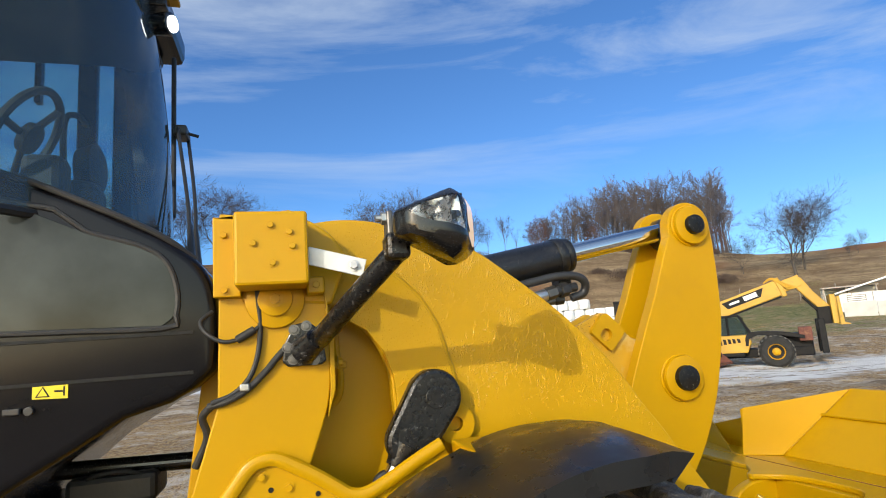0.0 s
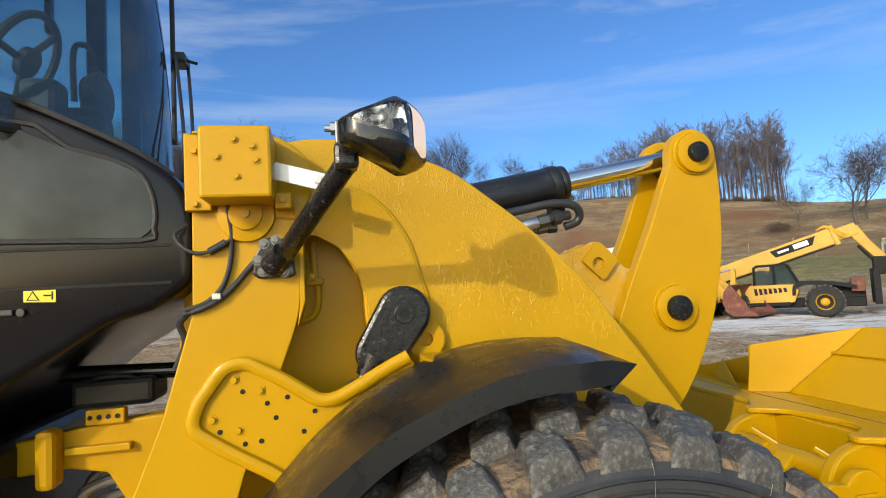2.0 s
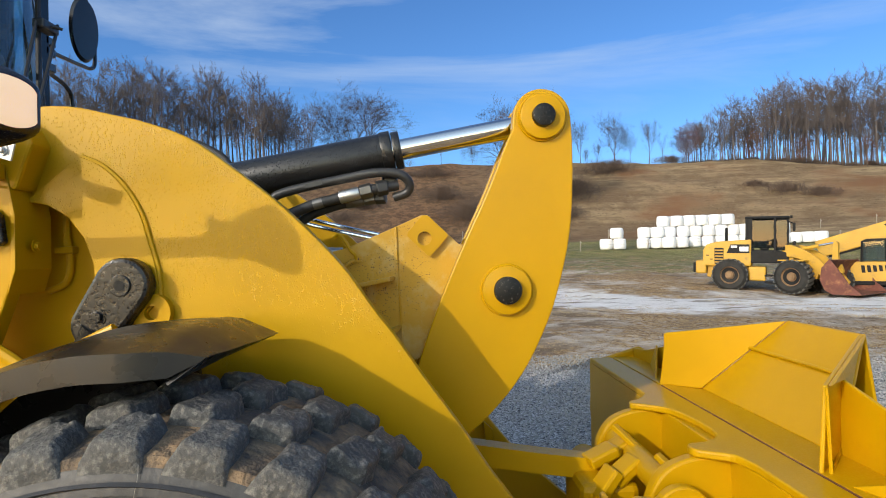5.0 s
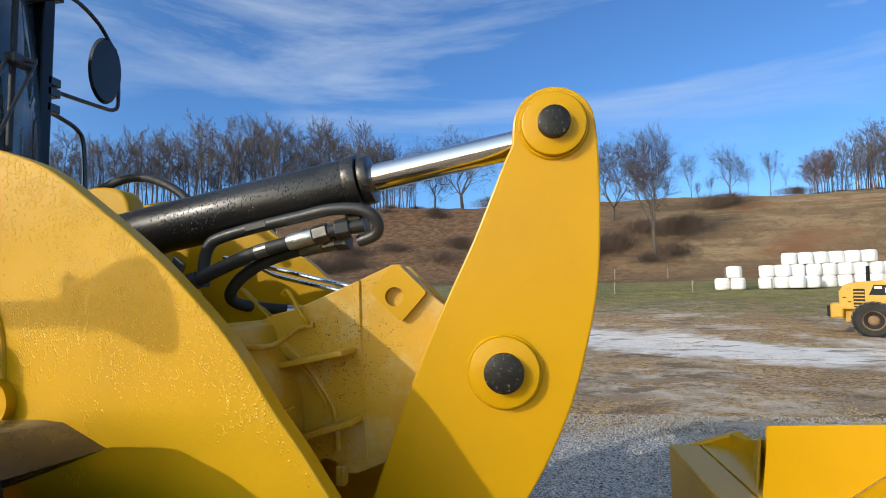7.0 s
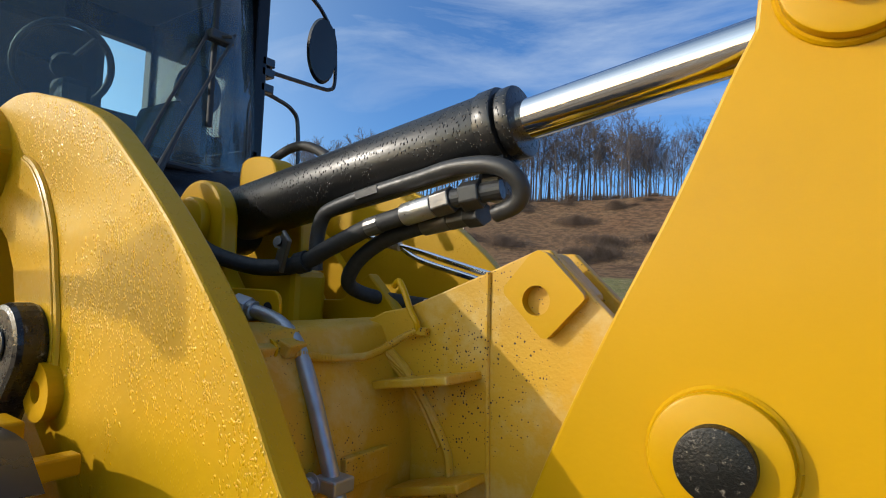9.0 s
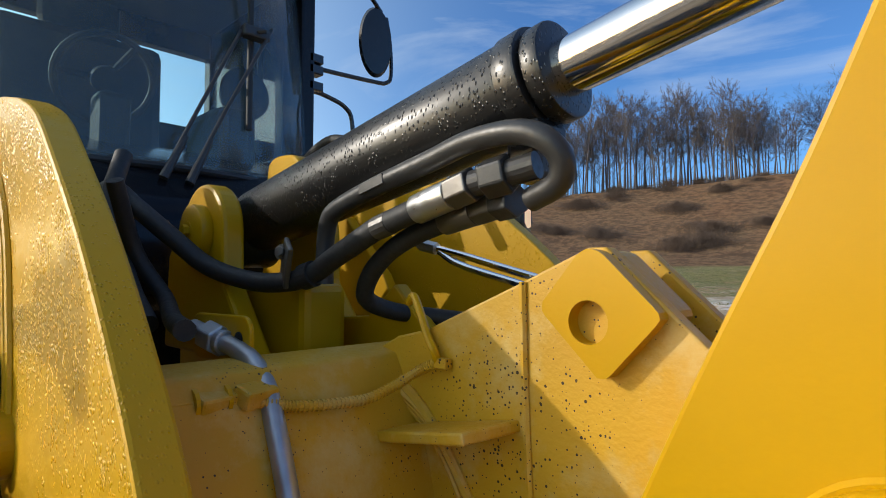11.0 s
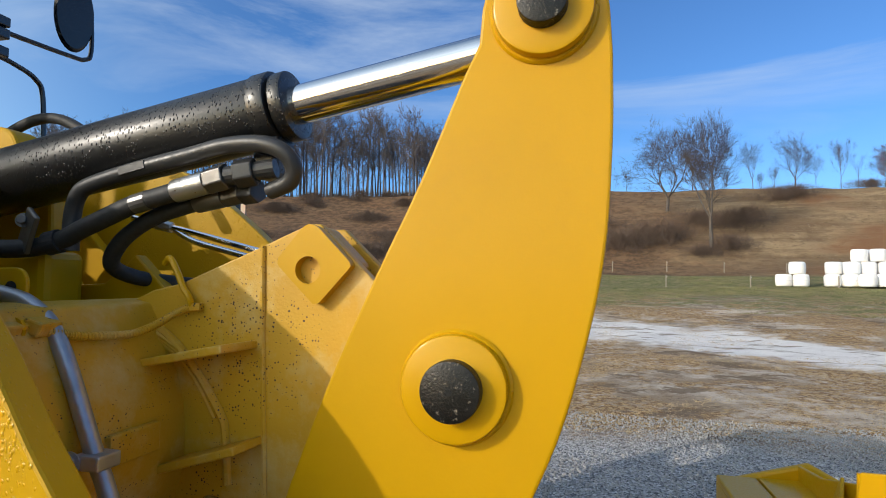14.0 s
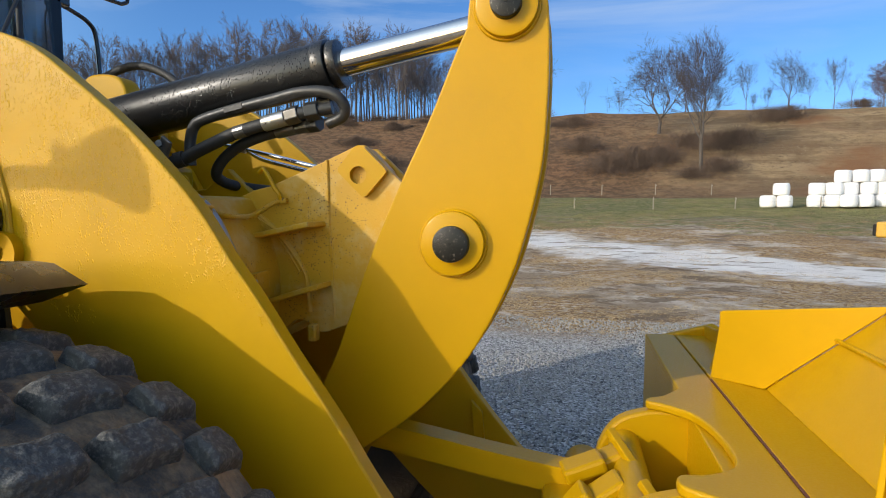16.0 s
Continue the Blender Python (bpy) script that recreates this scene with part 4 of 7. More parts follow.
brk = part("bracket", plate(arc(-0.99, 1.878, 0.028, 180, 270, 5) + arc(-0.825, 1.88, 0.028, 270, 360, 5) + arc(-0.825, 1.905, 0.028, 0, 90, 5) + arc(-0.99, 1.903, 0.028, 90, 180, 5), -0.137, -0.128, 0.003), YELLOW, loader)
for x in (-0.985, -0.832):
    part("bracket_hole", rod((x, -0.1375, 1.894), (x, -0.1395, 1.894), 0.013, seg=16), HOLE, brk)
grease_line = part("grease_line", tube([(-1.10, 0.45, 2.10), (-1.00, 0.45, 2.075), (-0.90, 0.45, 2.055), (-0.70, 0.45, 2.005), (-0.55, 0.45, 1.97)], 0.009, 10), CHROME, loader, "bright steel grease line", smooth=True)
part("line", tube([(-0.95, 0.45, 2.06), (-0.88, 0.45, 2.025), (-0.72, 0.45, 1.985), (-0.55, 0.45, 1.945)], 0.009, 10), CHROME, grease_line, smooth=True)
part("union", rod((-1.02, 0.45, 2.08), (-0.96, 0.45, 2.067), 0.016, seg=6), STEEL, grease_line)
part("inner_frame", box((-1.75, 0.12, 1.25), (-1.05, 0.24, 1.98), 0.02), YELLOW, loader)
part("inner_frame", plate([(-1.35, 1.88), (-1.05, 1.9), (-0.95, 1.98), (-0.82, 1.86), (-0.78, 1.6), (-1.2, 1.4), (-1.35, 1.6)], 0.30, 0.34, 0.006), YELLOW, loader)

# ---- front frame, lamp, cover and wheel ----
TOWER = [(-1.92, 2.39), (-1.66, 2.36), (-1.626, 2.181)] + flat([(-1.61, 2.05), (-1.611, 1.95), (-1.619, 1.83), (-1.64, 1.75), (-1.677, 1.651)], 4) + [(-1.798, 1.337), (-1.9, 1.0), (-1.9, 0.5), (-2.3, 0.5), (-2.19, 1.1), (-2.143, 1.214), (-2.024, 1.513), (-1.945, 1.78), (-1.93, 1.83)]
tower = part("frame_tower", plate(TOWER, -0.46, -0.40, 0.005), YELLOW, loader)
bm2 = plate(TOWER, -0.46, -0.40, 0.005)
part("frame_tower", mirrored(bm2), YELLOW, loader)
INNER = [(-1.95, 2.3), (-1.55, 2.2), (-1.35, 2.0), (-1.05, 1.5), (-0.8, 1.0), (-0.9, 0.5), (-2.2, 0.5), (-2.05, 1.5)]
inner = part("frame_plate", plate(INNER, -0.24, -0.20, 0.005), YELLOW, loader)
part("frame_plate", mirrored(plate(INNER, -0.24, -0.20, 0.005)), YELLOW, loader)
part("frame_floor", box((-2.2, -0.2, 0.5), (-0.7, 2 * MID + 0.2, 1.1), 0.02), YELLOW, loader)
part("pipe", tube([(-1.578, -0.255, 2.05), (-1.575, -0.257, 1.95), (-1.565, -0.257, 1.87), (-1.58, -0.257, 1.80), (-1.64, -0.257, 1.77)], 0.012, 10), YELLOW, inner, smooth=True)
part("pipe_clip", box((-1.61, -0.275, 1.90), (-1.545, -0.24, 1.925), 0.004), YELLOW, inner)
part("pivot_boss", rod((-1.766, -0.46, 2.124), (-1.766, -0.478, 2.124), 0.085, seg=36, bevel=0.004), YELLOW, tower, smooth=True)
part("pivot_boss", rod((-1.766, -0.478, 2.124), (-1.766, -0.492, 2.124), 0.05, seg=36, bevel=0.004), YELLOW, tower, smooth=True)
part("bolt", hexbolt((-1.766, -0.492, 2.124), 0.016, 0.012), YELLOW, tower)
part("pivot_tube", rod((-1.75, -0.41, 2.15), (-1.75, -0.24, 2.15), 0.12, seg=32), YELLOW, tower)
part("stiffener", plate([(-1.628, 2.17), (-1.60, 2.02), (-1.60, 1.85), (-1.625, 1.77), (-1.615, 1.85), (-1.614, 2.02)], -0.47, -0.30, 0.002), YELLOW, tower)
part("bolt", hexbolt((-1.585, -0.40, 1.925), 0.014, 0.012, (1, 0, 0)), YELLOW, tower)

# pressed pocket low on the tower
RIM = [(-1.65, 1.285), (-1.696, 1.335), (-1.82, 1.413), (-1.888, 1.459), (-1.922, 1.487), (-1.929, 1.523), (-1.913, 1.569), (-1.88, 1.616), (-1.847, 1.657), (-1.815, 1.673), (-1.776, 1.673), (-1.721, 1.645), (-1.666, 1.613), (-1.611, 1.575), (-1.574, 1.551), (-1.529, 1.547), (-1.469, 1.57), (-1.363, 1.625), (-1.291, 1.659)]
pocket = part("pocket_plate", plate([(x, z) for x, z in RIM] + [(-1.22, 1.55), (-1.35, 1.2)], -0.474, -0.455, 0.003), YELLOW, tower)
rim_bm = tube([(x, -0.482, z) for x, z in RIM], 0.021, 10)
for v in rim_bm.verts:
    v.co.y = -0.482 + (v.co.y + 0.482) * 0.8
part("rim", rim_bm, YELLOW, pocket, smooth=True)
for x, z in ((-1.815, 1.628), (-1.742, 1.591), (-1.879, 1.516), (-1.807, 1.479)):
    part("bolt", hexbolt((x, -0.474, z), 0.011, 0.008), YELLOW, pocket)
for x, z in ((-1.791, 1.591), (-1.722, 1.551), (-1.663, 1.564), (-1.698, 1.506), (-1.584, 1.515), (-1.618, 1.458), (-1.742, 1.442), (-1.788, 1.438), (-1.858, 1.479)):
    part("hole", rod((x, -0.4745, z), (x, -0.4765, z), 0.0075, seg=12), HOLE, pocket)

# cover box on the tower
cover = part("valve_cover", box((-1.868, -0.632, 2.15), (-1.672, -0.47, 2.356), 0.009), YELLOW, loader)
part("flange", plate([(-1.935, 2.135), (-1.86, 2.135), (-1.86, 2.37), (-1.72, 2.385), (-1.70, 2.36), (-1.935, 2.37)], -0.50, -0.462, 0.004), YELLOW, cover)
for x, z in ((-1.772, 2.315), (-1.722, 2.295), (-1.818, 2.265), (-1.714, 2.255), (-1.767, 2.21)):
    part("bolt", hexbolt((x, -0.632, z), 0.0095, 0.007), YELLOW, cover)
for x, z in ((-1.905, 2.315), (-1.905, 2.155)):
    part("bolt", hexbolt((x, -0.50, z), 0.0105, 0.008), YELLOW, cover)
part("bracket", box((-1.675, -0.54, 2.13), (-1.625, -0.47, 2.18), 0.006), YELLOW, cover)
part("bolt", hexbolt((-1.65, -0.54, 2.155), 0.011, 0.008), YELLOW, cover)
strip = part("steel_strip", box((0, -0.003, -0.026), (0.17, 0.003, 0.026), 0.002, m=pose(-1.675, -0.57, 2.238, 0, 16, -8)), STRIP, loader, "unpainted pale steel strip")
part("bolt", hexbolt((-1.545, -0.595, 2.2), 0.012, 0.012), STRIP, strip)
part("arm_cap", plate(arc(-1.75, 2.17, 0.215, 20, 130, 14) + [(-1.86, 2.12), (-1.6, 2.1)], -0.465, -0.36, 0.01), YELLOW, loader)

# cables on the tower
for pts, r in (([(-1.816, -0.49, 2.16), (-1.812, -0.475, 2.10), (-1.81, -0.472, 2.04), (-1.82, -0.472, 1.96), (-1.845, -0.472, 1.90), (-1.89, -0.472, 1.86), (-1.945, -0.472, 1.842)], 0.0075),
               ([(-1.735, -0.485, 1.985), (-1.765, -0.475, 1.955), (-1.80, -0.473, 1.915), (-1.85, -0.473, 1.87), (-1.905, -0.473, 1.843), (-1.955, -0.46, 1.832)], 0.0095),
               ([(-1.814, -0.475, 2.046), (-1.858, -0.477, 2.018), (-1.911, -0.48, 2.010), (-1.956, -0.47, 2.036), (-1.975, -0.45, 2.072), (-1.945, -0.43, 2.102)], 0.006),
               ([(-1.95, -0.44, 1.83), (-1.975, -0.42, 1.80), (-1.965, -0.40, 1.74), (-2.0, -0.38, 1.66)], 0.011)):
    part("cable", tube(pts, r, 10), HOSE, loader, smooth=True)
part("connector", rod((-1.825, -0.476, 2.04), (-1.875, -0.478, 2.012), 0.012, seg=12, bevel=0.003), HOSE, loader)
part("cable_clip", box((-1.868, -0.49, 1.868), (-1.842, -0.468, 1.888), 0.003), STEEL, loader)


# work lamp on its stalk
def work_lamp(far=False):
    turn = mirrored if far else (lambda b: b)
    lamp = part("work_lamp", turn(rod((-1.668, -0.50, 1.975), (-1.462, -0.86, 2.20), 0.029, seg=28, bevel=0.003)), BLACK_WORN, loader, "black work lamp on a stalk", smooth=True)
    foot = [(-1.745, 1.99), (-1.715, 2.045), (-1.675, 2.055), (-1.635, 2.02), (-1.625, 1.935), (-1.64, 1.925), (-1.735, 1.925), (-1.75, 1.94)]
    part("foot_plate", turn(plate(foot, -0.488, -0.461, 0.005)), BLACK_WORN, lamp)
    part("foot_cup", turn(rod((-1.69, -0.488, 1.965), (-1.655, -0.54, 2.0), 0.042, 0.031, seg=24)), BLACK_WORN, lamp, smooth=True)
    for x, z in ((-1.72, 1.945), (-1.66, 1.94), (-1.735, 1.98), (-1.715, 2.03), (-1.68, 2.04)):
        part("bolt", turn(hexbolt((x, -0.488, z), 0.011, 0.008)), STEEL_DARK, lamp)
    part("knuckle", turn(box((-1.50, -0.90, 2.17), (-1.44, -0.83, 2.235), 0.012)), BLACK_WORN, lamp)
    part("lug", turn(box((-1.495, -0.895, 2.23), (-1.48, -0.84, 2.29), 0.004)), STEEL_DARK, lamp)
    part("bolt", turn(rod((-1.52, -0.87, 2.275), (-1.445, -0.87, 2.275), 0.009, seg=10)), STEEL, lamp)
    part("nut", turn(rod((-1.505, -0.87, 2.275), (-1.49, -0.87, 2.275), 0.017, seg=6)), STEEL, lamp)
    # housing: a pod whose lens wraps from its outer side round to the front
    plan = [(-1.478, -0.975), (-1.455, -1.003), (-1.385, -1.013), (-1.340, -1.004), (-1.318, -0.978), (-1.290, -0.917), (-1.266, -0.862), (-1.272, -0.838), (-1.33, -0.822), (-1.42, -0.85), (-1.475, -0.90), (-1.490, -0.945)]
    def along(pts, n):
        q = len(pts)
        out = []
        for k in range(q):
            p0, p1, p2, p3 = (Vector(pts[(k + s) % q]) for s in (-1, 0, 1, 2))
            for s in range(n):
                t = s / n
                out.append(0.5 * (2 * p1 + (p2 - p0) * t + (2 * p0 - 5 * p1 + 4 * p2 - p3) * t * t + (3 * p1 - p0 - 3 * p2 + p3) * t ** 3))
        return out
    outline = along(plan, 5)
    heart = Vector((-1.385, -0.925))
    first, bend, last = 4, 20, 31                          # columns where the lens begins, bends and ends
    def point(k, v, sink=0.0):
        """A point of the pod: column k of its outline, v from its floor (0) to its top (1)."""
        p = outline[k % len(outline)]
        low, high = 2.196 - 0.28 * max(0, min(0.16, p.x + 1.47)), 2.292 + 0.24 * max(0, min(0.20, p.x + 1.47))
        w = 1 - 0.50 * max(0, 1 - v / 0.30) ** 2.4 - 0.42 * max(0, (v - 0.70) / 0.30) ** 2.4
        q = heart + (p - heart) * (w - sink)
        return Vector((q.x, q.y, low + (high - low) * v))
    def levels_of(k):
        u = min(1, max(0, (k - first) / (last - first)))
        vb = 0.50 - 0.18 * min(1, u * 1.6) - 0.20 * max(0, u - 0.55) / 0.45
        tip = max(0, (u - 0.75) / 0.25, (0.18 - u) / 0.18) ** 2
        vb, vt = vb + 0.20 * tip, 0.90 - 0.20 * tip
        return [vb * (1 - (1 - s / 5) ** 1.3) for s in range(6)] + [vb + (vt - vb) * s / 8 for s in range(1, 9)] + [vt + (1 - vt) * s / 4 for s in (1, 2, 3, 4)]
    n_col = len(outline)
    bm = bmesh.new()
    grid = [[bm.verts.new(point(k, v)) for v in levels_of(k)] for k in range(n_col)]
    for k in range(n_col):
        a, b = grid[k], grid[(k + 1) % n_col]
        for s in range(len(a) - 1):
            if not (first <= k < last and 5 <= s < 13):
                bm.faces.new((a[s], b[s], b[s + 1], a[s + 1]))
    bm.faces.new([g[-1] for g in grid])
    bm.faces.new([g[0] for g in grid][::-1])
    bmesh.ops.recalc_face_normals(bm, faces=bm.faces)
    bmesh.ops.solidify(bm, geom=bm.faces[:], thickness=0.005)
    part("housing", turn(bm), BLACK_SHINY, lamp, "glossy black plastic housing", smooth=True)
    def patch(k0, k1, depth=0.0, sink=0.0):
        """The part of the pod's skin between two columns, pushed in like a bowl."""
        d = bmesh.new()
        rows = []
        for k in range(k0, k1 + 1):
            lv = levels_of(k)[5:14]
            a = (k - k0) / (k1 - k0)
            rows.append([d.verts.new(point(k, v, sink + depth * (4 * a * (1 - a)) ** 0.6 * (4 * s / 8 * (1 - s / 8)) ** 0.6)) for s, v in enumerate(lv)])
        for a, b in zip(rows, rows[1:]):
            for s in range(8):
                d.faces.new((a[s], b[s], b[s + 1], a[s + 1]))
        bmesh.ops.recalc_face_normals(d, faces=d.faces)
        return turn(d)
    part("reflector", patch(first, 12, 0.45, 0.05), REFLECTOR, lamp, "chrome reflector bowl", smooth=True)
    part("reflector", patch(12, bend, 0.40, 0.05), REFLECTOR, lamp, "chrome reflector bowl", smooth=True)
    part("bulb", turn(rod(tuple(point(8, 0.66, 0.42)), tuple(point(8, 0.66, 0.16)), 0.012, 0.008, seg=14)), PIPE_BLACK, lamp, smooth=True)
    part("bulb", turn(rod(tuple(point(16, 0.6, 0.40)), tuple(point(16, 0.6, 0.16)), 0.012, 0.008, seg=14)), STEEL_DARK, lamp, smooth=True)
    cover_lens = part("lens", patch(first, bend), CLEAR, lamp, "clear wraparound plastic lens", smooth=True)
    cover_lens.visible_shadow = False
    part("signal_lens", patch(bend + 1, last, -0.03, 0.01), AMBER, lamp, "pale amber signal lens", smooth=True)
    part("divider", turn(rod(tuple(point(bend, 0.35, 0.01)), tuple(point(bend, 0.9, 0.01)), 0.005, seg=8)), BLACK_SHINY, lamp)


work_lamp()
work_lamp(True)


# wheels
def wheel(c, out, lugs=28):
    """A wheel whose outer face looks along -out*y."""
    w = part("wheel", lathe([(-0.20 * out, 0.05), (-0.20 * out, 0.24), (-0.12 * out, 0.28), (-0.27 * out, 0.31), (-0.27 * out, 0.345), (0.25 * out, 0.345), (0.25 * out, 0.1)], c, seg=48), YELLOW, loader, "yellow wheel rim", smooth=True)
    half = [(-0.285, 0.34), (-0.302, 0.45), (-0.304, 0.585), (-0.314, 0.60), (-0.316, 0.640), (-0.310, 0.642), (-0.310, 0.648), (-0.316, 0.650), (-0.313, 0.668), (-0.307, 0.670), (-0.307, 0.677), (-0.312, 0.679), (-0.302, 0.725), (-0.296, 0.735)]
    prof = [(s * out, r) for s, r in half] + [(-s * out, r) for s, r in half[::-1]]
    tyre = part("tyre", lathe(prof, c, seg=96, caps=False), RUBBER, w, "worn black earthmover tyre with dusty lugs", smooth=True)
    part("tread_base", lathe([(-0.300 * out, 0.730), (-0.288 * out, 0.748), (-0.2 * out, 0.768), (0.2 * out, 0.768), (0.288 * out, 0.748), (0.300 * out, 0.730)], c, seg=112, caps=False), GROOVE, tyre, "mud between the tread lugs", smooth=True)
    part("inner_sidewall", lathe([(-0.290 * out, 0.36), (-0.306 * out, 0.45), (-0.308 * out, 0.583), (-0.312 * out, 0.596)], c, seg=96, caps=False), SIDEWALL, tyre, "darker inner sidewall", smooth=True)
    for r in (0.628, 0.700):
        part("sidewall_ring", lathe([(-0.311 * out, r - 0.005), (-0.319 * out, r), (-0.311 * out, r + 0.005)], c, seg=96, caps=False), RUBBER, tyre, smooth=True)
    for a, r0, r1 in ((4, 0.60, 0.735), (27, 0.61, 0.73), (38, 0.645, 0.735), (-22, 0.60, 0.70), (-40, 0.62, 0.735), (58, 0.60, 0.735), (-61, 0.6, 0.72), (16, 0.40, 0.58), (-9, 0.45, 0.58), (33, 0.42, 0.56)):
        pts = []
        for k in range(7):
            r = r0 + (r1 - r0) * k / 6
            t = radians(a + 0.12 * math.sin(k * 2.1 + a))
            depth = 0.3085 if r < 0.6 else 0.3165 if r < 0.68 else 0.3165 - 0.24 * (r - 0.68)
            pts.append((c[0] + r * math.sin(t), c[1] - depth * out, c[2] + r * math.cos(t)))
        part("crack", tube(pts, 0.0006, 5, 1), DUST if r0 > 0.5 else RUBBER, tyre)
    for k in range(6):
        mark = part("sidewall_mark", box((-0.016, -0.003, -0.022), (0.016, 0.003, 0.022), 0.003), SIDEWALL, tyre)
        mark.matrix_basis = Matrix.Translation(Vector(c) + Vector((0, -0.309 * out, 0))) @ Matrix.Rotation(radians(22 + 5.5 * k), 4, "Y") @ Matrix.Translation((0, 0, 0.535))
    # raised marks on the sidewall, too worn to read
    for k in range(9):
        a = radians(62 + 2.6 * k + (2.4 if k > 4 else 0))
        bm = box((-0.006, -0.0035, -0.011), (0.006, 0.0035, 0.011), 0.002)
        mark = part("sidewall_mark", bm, RUBBER, tyre)
        mark.matrix_basis = Matrix.Translation(Vector(c) + Vector((0, -0.316 * out, 0))) @ Matrix.Rotation(a, 4, "Y") @ Matrix.Translation((0, 0, 0.662))
    meshes = []
    for variant in range(4):                               # blocks on the shoulder, and beside the middle of the tread
        rnd = random.Random(60 + variant)
        y0, y1, low = (-0.3035, -0.185, 0.716) if variant < 2 else (-0.165, -0.015, 0.742)
        lean = 0.010 if variant < 2 else 0.022
        rings = []
        for width, inset, z0, z1 in ((0.062, 0.0, low, 0.742), (0.055, 0.0, 0.752, 0.786), (0.046, 0.011, 0.786 if variant < 2 else 0.812, 0.808 if variant < 2 else 0.815)):
            ym = (y0 + y1) / 2
            rings.append([(-width, y0 + inset, z0), (0.1 * width, y0 + inset * 0.7, z0), (width, y0 + inset, z0), (width * 0.95 + lean, ym, (z0 + z1) / 2),
                          (width * 0.9 + lean, y1 - inset, z1), (0.1 * width + lean, y1 - inset * 0.6, z1), (-width * 0.8 + lean, y1 - inset, z1), (-width * 0.95 + lean, ym, (z0 + z1) / 2)])
        foot, waist, crest = rings
        bm = bmesh.new()
        A, M, B = [[bm.verts.new(p) for p in ring] for ring in (foot, waist, crest)]
        for q in range(8):
            bm.faces.new((A[q], A[(q + 1) % 8], M[(q + 1) % 8], M[q]))
            bm.faces.new((M[q], M[(q + 1) % 8], B[(q + 1) % 8], B[q]))
        for q in ((0, 1, 3, 7), (1, 2, 3), (7, 3, 5, 6), (3, 4, 5)):
            bm.faces.new([B[i] for i in q])
        bmesh.ops.recalc_face_normals(bm, faces=bm.faces)
        bmesh.ops.bevel(bm, geom=[e for e in bm.edges if e.calc_face_angle(0) > 0.35 and max(v.co.z for v in e.verts) > 0.775], offset=0.011, segments=2, profile=0.5, affect="EDGES", clamp_overlap=True)
        bmesh.ops.subdivide_edges(bm, edges=[e for e in bm.edges if e.calc_length() > 0.026], cuts=2, use_grid_fill=True)
        bmesh.ops.triangulate(bm, faces=[f for f in bm.faces if len(f.verts) > 4])
        off = Vector((rnd.uniform(0, 9), rnd.uniform(0, 9), variant * 3.1))
        for v in bm.verts:                                 # chipped and worn on top
            worn = smooth_step(0.745, 0.80, v.co.z)
            v.co += Vector((0.8 * noise.noise(v.co * 20 + off), 0.6 * noise.noise(v.co * 22 - off), noise.noise(v.co * 26 + 2 * off) + 0.6 * noise.noise(v.co * 60 - off) - 0.25)) * 0.0095 * worn
        me = bpy.data.meshes.new("tread_lug")
        bm.to_mesh(me)
        bm.free()
        me.materials.append(LUG)
        for f in me.polygons:
            f.use_smooth = True
        meshes.append(me)
    rnd = random.Random(8)
    for side in (-1, 1):
        for row in (0, 1):
            for k in range(lugs):
                a = 2 * math.pi * (k + 0.5 * row + (0.5 if side * out > 0 else 0)) / lugs + rnd.uniform(-0.012, 0.012)
                lug = new("tread_lug", meshes[2 * row + rnd.randrange(2)])
                lug.parent = tyre
                flip = Matrix.Identity(4) if side <= 0 else Matrix.Rotation(math.pi, 4, "Z")
                lug.matrix_basis = Matrix.Translation(c) @ Matrix.Rotation(a, 4, "Y") @ flip
    return w


wheel(TYRE_C, 1)
wheel(Vector((TYRE_C.x, 2 * MID - TYRE_C.y, TYRE_C.z)), -1)


